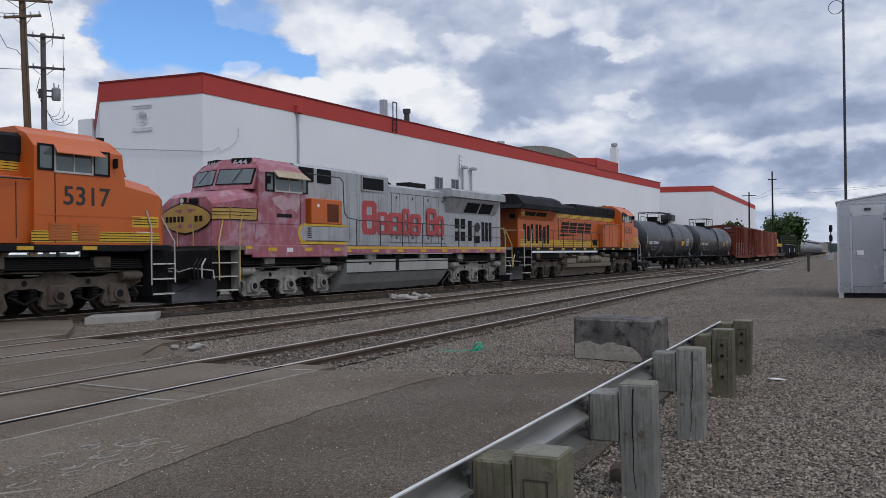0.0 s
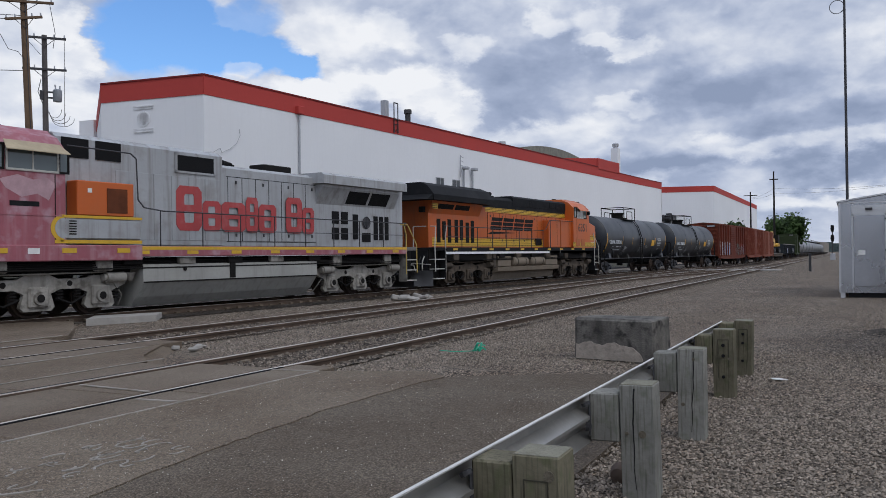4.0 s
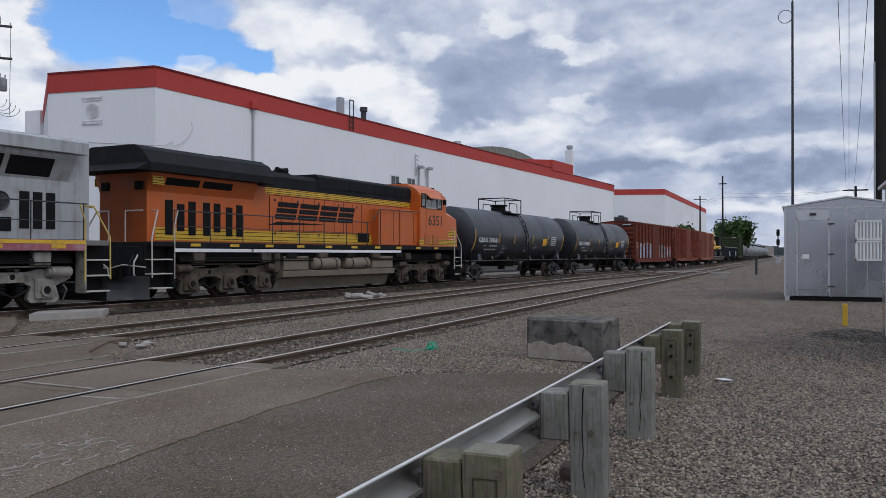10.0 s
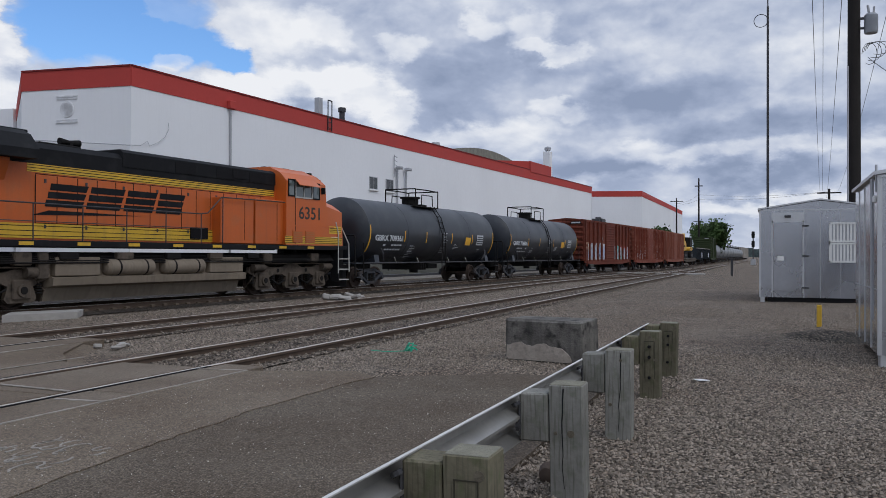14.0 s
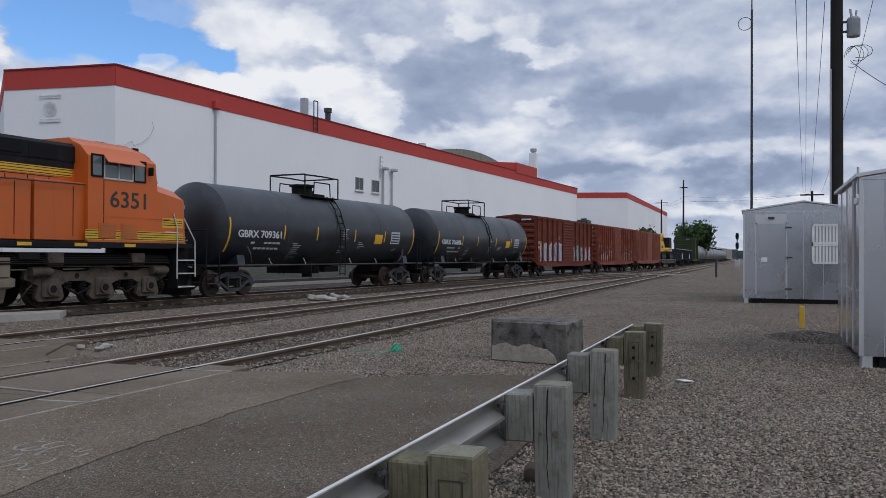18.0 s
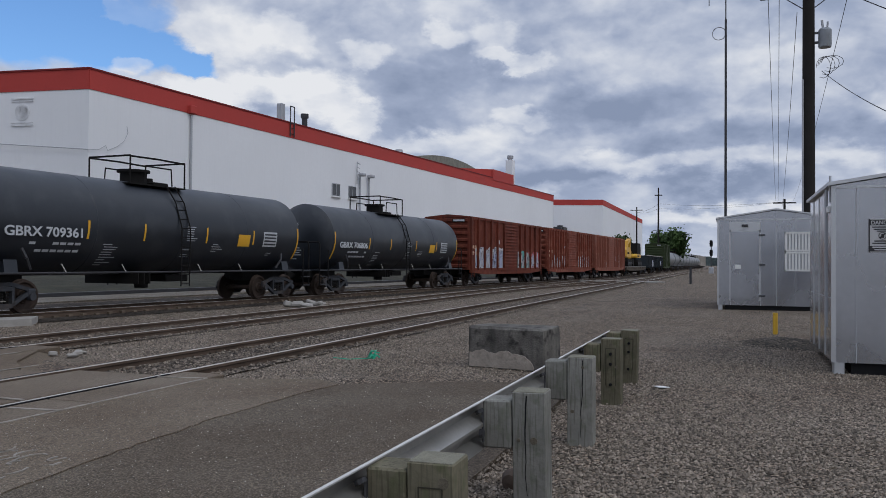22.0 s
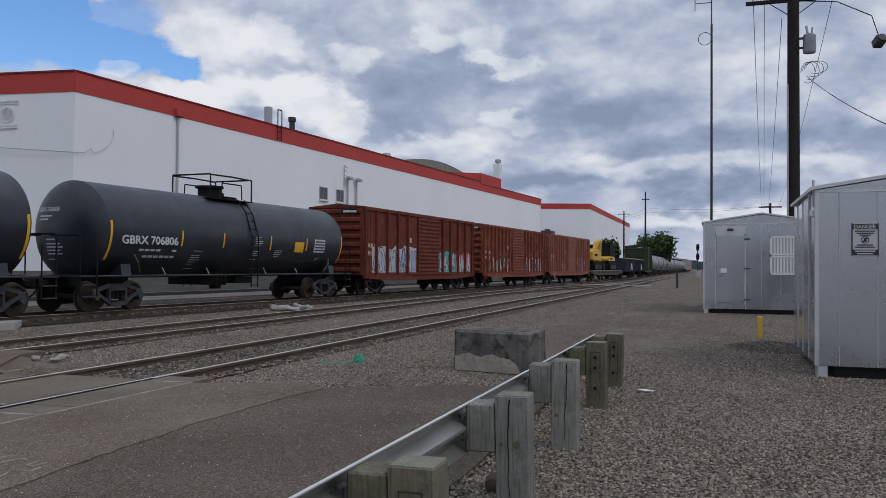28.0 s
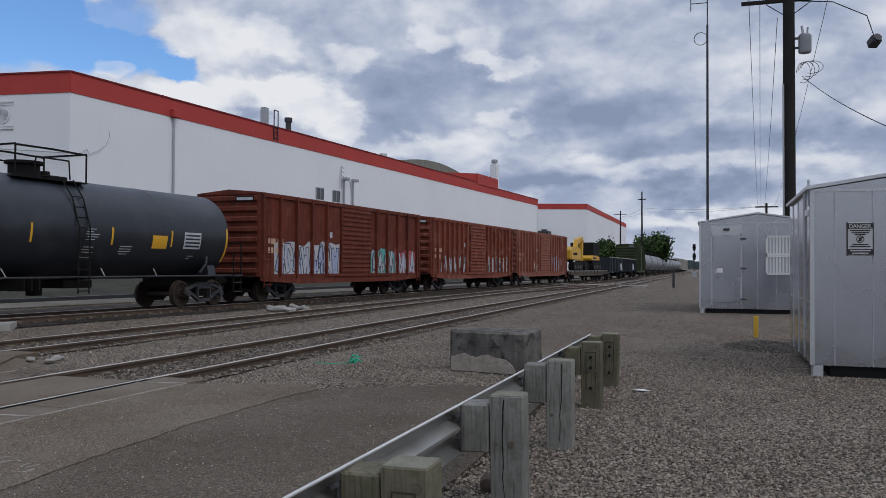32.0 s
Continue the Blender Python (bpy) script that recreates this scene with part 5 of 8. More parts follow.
tg.tube([(0, 0, 0.02), (-0.2, 0.3, 0.015), (-0.1, 0.6, 0.015)], 0.008, 4)
part("strand", tg, GREEN_TAPE, t)
t = thing("stone", "brown cobble by a guard rail post", "stone", pose(5.55, 1.42, -0.01))
part("cobble", Geo().lathe([(-0.11, 0.01), (-0.09, 0.05), (0, 0.075), (0.08, 0.055), (0.11, 0.01)], (0, 0, 0.03), "x", 12), mat("cobble_brown", (0.10, 0.075, 0.06), 0.85), t)
t = thing("litter", "flat pale scrap of card on gravel", "litter", pose(10.6, 0.82, -0.02, 2, 3, 30))
part("scrap", Geo().box(-0.1, 0.1, -0.07, 0.07, 0, 0.008), WHITE, t, smooth=0)
t = thing("earth_mound", "low dark mound of gravelly earth", "mound", pose(17.4, -1.0, -0.06))
part("mound", Geo().lathe([(0.0, 1.0), (0.03, 0.85), (0.1, 0.5), (0.14, 0.2), (0.15, 0.02)], (0, 0, 0), "z", 20), stony("dark_earth", (0.115, 0.098, 0.078), 0.035, 0.8, bump=1.0, second=(0.22, 0.18, 0.13)), t, m=Matrix.Diagonal((1.3, 1.0, 1.0, 1.0)))


def scatter(name, label, n, where, smin, smax, material, seed, level=None):
    """Loose stones lying on the ground, one mesh."""
    rng = np.random.default_rng(seed)
    base = np.array([(1, 0, 0), (-1, 0, 0), (0, 1, 0), (0, -1, 0), (0, 0, 1), (0, 0, -0.6)], float)
    tri = np.array([(0, 2, 4), (2, 1, 4), (1, 3, 4), (3, 0, 4), (2, 0, 5), (1, 2, 5), (3, 1, 5), (0, 3, 5)])
    xy = where(rng, n)
    n = len(xy)
    s = rng.uniform(smin, smax, (n, 1, 1)) * rng.uniform(0.6, 1.2, (n, 1, 3))
    a = rng.uniform(0, 6.28, n)
    v = np.repeat(base[None], n, 0) * s + rng.normal(0, 0.12, (n, 6, 3)) * s
    c, d = np.cos(a)[:, None], np.sin(a)[:, None]
    v = np.stack([v[:, :, 0] * c - v[:, :, 1] * d, v[:, :, 0] * d + v[:, :, 1] * c, v[:, :, 2]], 2)
    z = np.array([ground_height(x, y) if level is None else level for x, y in xy]) + rng.uniform(-0.003, 0.012, n)
    v += np.stack([xy[:, 0], xy[:, 1], z], 1)[:, None, :]
    f = (tri[None] + (np.arange(n) * 6)[:, None, None]).reshape(-1, 3)
    me = bpy.data.meshes.new(name)
    me.from_pydata(v.reshape(-1, 3).tolist(), [], f.tolist())
    me.materials.append(material)
    return tagged(new(name, me), label, "gravel", kind="stuff")


def near_lot(rng, n):
    r = 3.5 + rng.random(n) ** 1.6 * 22
    x = r
    y = rng.uniform(-0.32, 0.5, n) * r
    k = (y < 1.9 + 0.2 * (x > 9)) | (x > 10.4)
    k &= ~((x > 12.9) & (x < 16.5) & (y < -1.3)) & (y < 6.5)
    return np.stack([x, y], 1)[k]


def ballast_bed(rng, n):
    x = 9.6 + rng.random(n) ** 1.5 * 40
    y = rng.uniform(5.6, 18.0, n)
    k = (x > 9.6 + (y > 9) * 1.5 + (y > 14) * 2.5)
    gauge = np.minimum(np.abs(y - Y_FRONT), np.abs(y - Y_MID))
    k &= (gauge > 1.1) & (y < 16.5)
    return np.stack([x, y], 1)[k]


def between_rails(rng, n):
    x = 9.6 + rng.random(n) ** 1.5 * 40
    y = np.where(rng.random(n) < 0.5, Y_FRONT, Y_MID) + rng.uniform(-1.1, 1.1, n)
    k = x > 9.6 + (y > 10) * 1.6
    return np.stack([x, y], 1)[k]


scatter("loose_gravel", "loose grey crushed stones", 95000, near_lot, 0.006, 0.019, STONES, 3)

def on_asphalt(rng, n):
    x = 2.5 + rng.random(n) ** 0.8 * 7.0
    y = rng.uniform(1.8, 6.25, n)
    k = (x < 9.3) & (rng.random(n) < np.exp(-((x - 7.2) ** 2) / 8.0) * 0.8 + 0.2)
    return np.stack([x, y], 1)[k]


scatter("stone_chips", "pale stone chips strewn on the asphalt", 1700, on_asphalt, 0.0025, 0.0065, CHIPS, 8, 0.001)
scatter("track_ballast", "loose grey ballast stones round the rails", 46000, ballast_bed, 0.010, 0.024, STONES, 4)

scatter("rail_ballast", "dark brown ballast stones between the rails", 14000, between_rails, 0.012, 0.030, TRACK_STONES, 5, -0.11)

# ---- the train: paints ----
ORANGE = mat("loco_orange", (0.52, 0.106, 0.013), 0.5, 0, 0.12, 14, 0.6, 0.04, streak=0.22, streak_color=(0.20, 0.075, 0.03), dirt=(0.34, 0.12, 0.045), dirt_amount=0.4)
ORANGE_CLEAN = mat("loco_orange_fresh", (0.54, 0.112, 0.014), 0.45, 0, 0.08, 14, 0.6, 0.03, dirt=(0.42, 0.13, 0.04), dirt_amount=0.2)
LOCO_BLACK = mat("loco_black", (0.010, 0.0105, 0.012), 0.72, 0, 0.3, 12, 0.8, 0.05, dirt=(0.03, 0.03, 0.03))
LOCO_YELLOW = mat("loco_yellow", (0.66, 0.40, 0.025), 0.5, 0, 0.14, 14, 1.0, 0.03, streak=0.3, streak_color=(0.22, 0.14, 0.05))
FADED_RED = mat("faded_red", (0.33, 0.098, 0.122), 0.55, 0, 0.16, 10, 0.9, 0.05, dirt=(0.46, 0.33, 0.37), dirt_amount=0.6, streak=0.35, streak_color=(0.48, 0.31, 0.34))
SILVER = mat("dull_silver", (0.41, 0.42, 0.43), 0.5, 0.25, 0.12, 14, 0.7, 0.05, streak=0.6, streak_color=(0.20, 0.185, 0.165), dirt=(0.24, 0.22, 0.20), dirt_amount=0.5)
FADED_YELLOW = mat("faded_yellow", (0.47, 0.30, 0.065), 0.6, 0, 0.18, 14, 1.5, 0.04, dirt=(0.32, 0.17, 0.09), dirt_amount=0.45)
LETTER_RED = mat("letter_red", (0.42, 0.055, 0.055), 0.6, 0, 0.16, 14, 1.0, 0.03, dirt=(0.45, 0.2, 0.2), dirt_amount=0.3)
TRUCK_TAN = mat("truck_grime", (0.108, 0.087, 0.068), 0.85, 0, 0.4, 16, 1.2, 0.2, dirt=(0.03, 0.026, 0.022), dirt_amount=0.75)
TRUCK_GREY = mat("truck_silver", (0.31, 0.295, 0.265), 0.8, 0, 0.3, 16, 1.2, 0.15, dirt=(0.07, 0.062, 0.052), dirt_amount=0.75, streak=0.4, streak_color=(0.08, 0.07, 0.06))
TRUCK_BLACK = mat("truck_black", (0.052, 0.055, 0.062), 0.75, 0, 0.35, 16, 1.2, 0.15, dirt=(0.11, 0.075, 0.05), dirt_amount=0.4)
UNDER = mat("under_dark", (0.014, 0.013, 0.0125), 0.9, 0, 0.3, 16, 1.2, 0.15)
WHEEL = mat("wheel_steel", (0.075, 0.055, 0.045), 0.7, 0.3, 0.35, 20, 2, 0.1)
TREAD = mat("wheel_tread", (0.38, 0.37, 0.36), 0.35, 0.9, 0.1, 20, 2, 0.02)
TANK_TAN = mat("fuel_tank_tan", (0.215, 0.178, 0.135), 0.75, 0, 0.2, 10, 0.9, 0.08, streak=0.5, streak_color=(0.12, 0.10, 0.08))
TANK_SILVER = mat("fuel_tank_grey", (0.36, 0.36, 0.335), 0.7, 0, 0.14, 10, 0.9, 0.06, streak=0.4, streak_color=(0.20, 0.19, 0.17))
GRILLE = mat("grille_dark", (0.010, 0.010, 0.011), 0.7, 0.2, 0.3, 60, 3, 0.3)
SILL_GREY = mat("sill_grey", (0.17, 0.16, 0.15), 0.7, 0, 0.25, 12, 1.0, 0.08)
CAR_BLACK = mat("tank_black", (0.0165, 0.0205, 0.0275), 0.42, 0, 0.22, 9, 0.5, 0.03, dirt=(0.038, 0.042, 0.047), dirt_amount=0.5)
# far tanks: the sky's reflection on the shell put into the base colour
CAR_SKY_GREY = mat("tank_sky_grey", (0.19, 0.20, 0.21), 0.5, 0, 0.2, 9, 0.5, 0.03, streak=0.3, streak_color=(0.10, 0.1, 0.1))
TEXT_WHITE = mat("stencil_white", (0.50, 0.52, 0.54), 0.6, 0, 0.15, 30, 4, 0.0)
BOX_BROWN = mat("boxcar_brown", (0.15, 0.036, 0.021), 0.75, 0, 0.25, 12, 0.7, 0.08, streak=0.65, streak_color=(0.05, 0.02, 0.015), dirt=(0.22, 0.075, 0.045), dirt_amount=0.4)
BOX_RED = mat("boxcar_red", (0.21, 0.055, 0.033), 0.75, 0, 0.2, 12, 0.7, 0.08, streak=0.5, streak_color=(0.11, 0.04, 0.03), dirt=(0.36, 0.17, 0.12), dirt_amount=0.5)
BOX_FADED = mat("boxcar_faded", (0.27, 0.095, 0.062), 0.8, 0, 0.2, 12, 0.7, 0.08, streak=0.6, streak_color=(0.40, 0.24, 0.19), dirt=(0.16, 0.05, 0.035), dirt_amount=0.5)
BOX_GREEN = mat("boxcar_green", (0.043, 0.058, 0.026), 0.75, 0, 0.2, 12, 0.7, 0.05)
TANK_MARK = mat("marker_amber", (0.72, 0.38, 0.02), 0.5, 0, 0.1, 20, 2, 0.02)
GOND_DARK = mat("gondola_dark", (0.03, 0.036, 0.042), 0.8, 0, 0.25, 12, 0.7, 0.08)
CAR_PALE = mat("autorack_pale", (0.40, 0.37, 0.33), 0.7, 0, 0.15, 8, 0.5, 0.03)
MACHINE_YELLOW = mat("machine_yellow", (0.60, 0.33, 0.02), 0.5, 0, 0.14, 12, 1.0, 0.04)
CAB_GLASS = glass("cab_glass", (0.10, 0.125, 0.125))
RUBBER_HOSE = plain("rubber_hose", (0.03, 0.03, 0.03), 0.8)
RAIL_WHITE = mat("handrail_pale", (0.50, 0.49, 0.45), 0.6, 0, 0.15, 20, 2, 0.03)
RAIL_YELLOW = mat("handrail_yellow", (0.55, 0.40, 0.10), 0.6, 0, 0.15, 20, 2, 0.03)
WHEELSETS = []


def wheelset_mesh(r, name):
    g = Geo()
    for s in (-1, 1):
        g.lathe([(s * 0.70, r + 0.028), (s * 0.725, r + 0.022), (s * 0.735, r), (s * 0.83, r - 0.012), (s * 0.835, r - 0.07), (s * 0.79, r - 0.11), (s * 0.77, 0.20), (s * 0.83, 0.17), (s * 0.83, 0.02)], (0, 0, 0), "y", 28)
    g.cyl((0, -1.02, 0), (0, 1.02, 0), 0.085, n=12)
    for k in range(3):
        a = 2 * math.pi * k / 3
        g.cyl((0.11 * math.cos(a), -1.03, 0.11 * math.sin(a)), (0.11 * math.cos(a), -0.84, 0.11 * math.sin(a)), 0.022, n=6)
    return g.mesh(name, WHEEL)


WHEEL_LOCO, WHEEL_CAR = wheelset_mesh(0.52, "wheelset"), wheelset_mesh(0.455, "wheelset")


def wheelset(x, r, parent, turn):
    me = WHEEL_LOCO if r > 0.5 else WHEEL_CAR
    ob = part("wheelset", me, WHEEL, parent, m=pose(x, 0, r))
    WHEELSETS.append((ob, x, r, turn))
    return ob


def loco_truck(x, paint, parent, turn, flip=1):
    """Three-axle truck with cast side frames and coil springs."""
    t = part("truck", Geo().box(-2.3, 2.3, -0.55, 0.55, 0.55, 0.95, 0.05), UNDER, parent, m=pose(x, 0, 0))
    for s in (-1, 1):
        out = [(-2.55, 0.80), (-2.50, 1.02), (-1.55, 1.05), (-1.3, 0.98), (-0.55, 0.98), (-0.3, 1.10), (0.3, 1.10), (0.55, 0.98), (1.3, 0.98), (1.55, 1.05), (2.50, 1.02), (2.55, 0.80)]
        low = []
        for ax in (1.75, 0.0, -1.75):
            low += [(ax + 0.60, 0.72), (ax + 0.36, 0.62), (ax + 0.46, 0.30), (ax + 0.36, 0.20), (ax - 0.36, 0.20), (ax - 0.46, 0.30), (ax - 0.36, 0.62), (ax - 0.60, 0.72)]
        # quads column by column keep the frame's outline clean
        part("side_frame", Geo().prism(out + low, "y", s * 1.04, s * 1.17), paint, t, smooth=0)
        for ax in (-1.75, 0.0, 1.75):
            part("journal_box", Geo().box(ax - 0.27, ax + 0.27, s * 1.16, s * 1.25, 0.28, 0.80, 0.05).cyl((ax, s * 1.2, 0.52), (ax, s * 1.31, 0.52), 0.19, 0.16, n=16), paint, t)
            part("journal_cover", Geo().cyl((ax, s * 1.30, 0.52), (ax, s * 1.325, 0.52), 0.10, n=12), UNDER, t)
        for ax in (-1.12, -0.62, 0.62, 1.12, -2.3, 2.3):
            g = Geo()
            for k in range(4):
                g.cyl((ax, s * 1.10, 0.42 + k * 0.075), (ax, s * 1.10, 0.46 + k * 0.075), 0.105, n=10)
            part("coil_spring", g, UNDER, t)
        for ax in (-2.12, 2.12):
            part("brake_cylinder", Geo().cyl((ax - 0.32, s * 1.26, 0.98), (ax + 0.26, s * 1.26, 0.98), 0.14, n=14).cyl((ax + 0.26, s * 1.26, 0.98), (ax + 0.34, s * 1.26, 0.98), 0.10, n=12), paint, t)
        part("sand_pipe", Geo().tube([(-1.9, s * 1.24, 1.12), (1.9, s * 1.24, 1.10)], 0.022).tube([(1.9, s * 1.24, 1.10), (2.45, s * 1.15, 0.5), (2.5, s * 0.9, 0.2)], 0.02).tube([(-1.9, s * 1.24, 1.12), (-2.45, s * 1.15, 0.5), (-2.5, s * 0.9, 0.2)], 0.02), paint, t)
        for bx in (-0.88, 0.88):
            part("frame_hole", Geo().cyl((bx, s * 1.165, 0.86), (bx, s * 1.175, 0.86), 0.075, n=12), UNDER, t)
        for e in (-1, 1):
            part("brake_rigging", Geo().tube([(e * 1.3, s * 1.2, 0.55), (e * 0.9, s * 1.2, 0.35), (e * 0.5, s * 1.2, 0.5)], 0.03), UNDER, t)
    for ax in (-1.75, 0.0, 1.75):
        wheelset(ax, 0.52, t, turn)
    return t


def freight_truck(x, parent, turn, paint=None):
    paint = paint or TRUCK_BLACK
    t = part("truck", Geo().box(-0.2, 0.2, -1.0, 1.0, 0.42, 0.72, 0.04), UNDER, parent, m=pose(x, 0, 0))
    for s in (-1, 1):
        # diamond side frame with window openings left between its members
        g = Geo()
        for a, b, w in (((-0.95, 0.62), (-0.30, 0.80), 0.10), ((-0.30, 0.80), (0.30, 0.80), 0.10), ((0.30, 0.80), (0.95, 0.62), 0.10), ((-0.80, 0.55), (-0.28, 0.24), 0.09), ((0.80, 0.55), (0.28, 0.24), 0.09), ((-0.32, 0.24), (0.32, 0.24), 0.12), ((-0.33, 0.24), (-0.33, 0.80), 0.07), ((0.33, 0.24), (0.33, 0.80), 0.07)):
            a, b = Vector(a), Vector(b)
            n = Vector((-(b - a).y, (b - a).x)).normalized() * w / 2
            g.prism([a - n, b - n, b + n, a + n], "y", s * 0.97, s * 1.10)
        g.box(-0.30, 0.30, s * 0.95, s * 1.12, 0.62, 0.74, 0.02)
        part("side_frame", g, paint, t, smooth=0)
        for ax in (-0.89, 0.89):
            part("bearing_adapter", Geo().box(ax - 0.13, ax + 0.13, s * 0.98, s * 1.12, 0.44, 0.68, 0.03).cyl((ax, s * 1.0, 0.46), (ax, s * 1.17, 0.46), 0.11, 0.10, n=14), paint, t)
        for ax in (-0.18, 0.0, 0.18):
            sp = Geo()
            for k in range(4):
                sp.cyl((ax, s * 1.02, 0.30 + k * 0.075), (ax, s * 1.02, 0.345 + k * 0.075), 0.07, n=8)
            part("coil_spring", sp, UNDER, t)
    for ax in (-0.89, 0.89):
        wheelset(ax, 0.455, t, turn)
    return t


def coupler(x, s, parent):
    part("coupler", Geo().box(x - 0.05 * s, x + 0.45 * s, -0.11, 0.11, 0.78, 0.98, 0.03).box(x + 0.40 * s, x + 0.66 * s, -0.17, 0.17, 0.72, 1.04, 0.05), UNDER, parent)
    part("air_hose", Geo().tube([(x, 0.35, 0.85), (x + 0.25 * s, 0.33, 0.55), (x + 0.55 * s, 0.25, 0.42)], 0.03), RUBBER_HOSE, parent)


def side_face(s, x, z, y, back=False):
    """Frame for writing on a side wall: the line runs along the wall as seen from that side."""
    if s < 0:
        return Matrix(((1, 0, 0, x), (0, 0, -1, -y), (0, 1, 0, z), (0, 0, 0, 1)))
    return Matrix(((-1, 0, 0, x), (0, 0, 1, y), (0, 1, 0, z), (0, 0, 0, 1)))


def block_letters(parent, s, x0, widths, z0, heights, y, lean, material, gaps, label):
    """A maker's name drawn as plain rounded blocks with two openings each, x0 the reading start."""
    dirx = 1 if s < 0 else -1
    x = x0
    ya, yb = s * y, s * (y + 0.006)
    for w, h, gap in zip(widths, heights, gaps):
        def at(a, b):
            return (x + dirx * (a * w + lean * h * b), z0 + h * b)
        g = Geo()
        if lean:
            # three slanting bars
            for b0, b1 in ((0.0, 0.29), (0.36, 0.64), (0.71, 1.0)):
                g.prism([at(0.02, b0), at(0.98, b0), at(1, b1), at(0, b1)], "y", ya, yb)
            part("letter_shape", g, material, parent, label, smooth=0)
            x += dirx * (w + gap)
            continue
        # a frame of eight corners, a bar across its middle, openings above and below
        ring = [(0.14, 0.0), (0.86, 0.0), (1, 0.12), (1, 0.88), (0.86, 1), (0.14, 1), (0, 0.88), (0, 0.12)]
        e, f = 0.31, 0.18
        hole = [(e + 0.03, f), (1 - e - 0.03, f), (1 - e, f + 0.06), (1 - e, 1 - f - 0.06), (1 - e - 0.03, 1 - f), (e + 0.03, 1 - f), (e, 1 - f - 0.06), (e, f + 0.06)]
        for k in range(8):
            q = (k + 1) % 8
            g.prism([at(*ring[k]), at(*ring[q]), at(*hole[q]), at(*hole[k])], "y", ya, yb)
        g.prism([at(e, 0.43), at(1 - e, 0.43), at(1 - e, 0.58), at(e, 0.58)], "y", ya, yb)
        part("letter_shape", g, material, parent, label, smooth=0)
        x += dirx * (w + gap)


def handrail(parent, s, pts, posts, z0, paint, r=0.02):
    part("handrail", Geo().tube([(x, s * y, z) for x, y, z in pts], r), paint, parent)
    for x, z in posts:
        part("stanchion", Geo().cyl((x, s * pts[0][1], z0), (x, s * pts[0][1], z), r * 0.95, n=6), paint, parent)


def stripes(parent, s, x0, x1, z0, z1, y, lines):
    b = part("yellow_stripe", Geo().box(x0, x1, s * y, s * (y + 0.006), z0, z1), LOCO_YELLOW, parent, smooth=0)
    for k in range(lines):
        z = z0 + (z1 - z0) * (k + 0.5) / lines
        part("stripe_line", Geo().box(x0, x1, s * (y + 0.006), s * (y + 0.009), z - 0.009, z + 0.009), LOCO_BLACK, b, smooth=0)


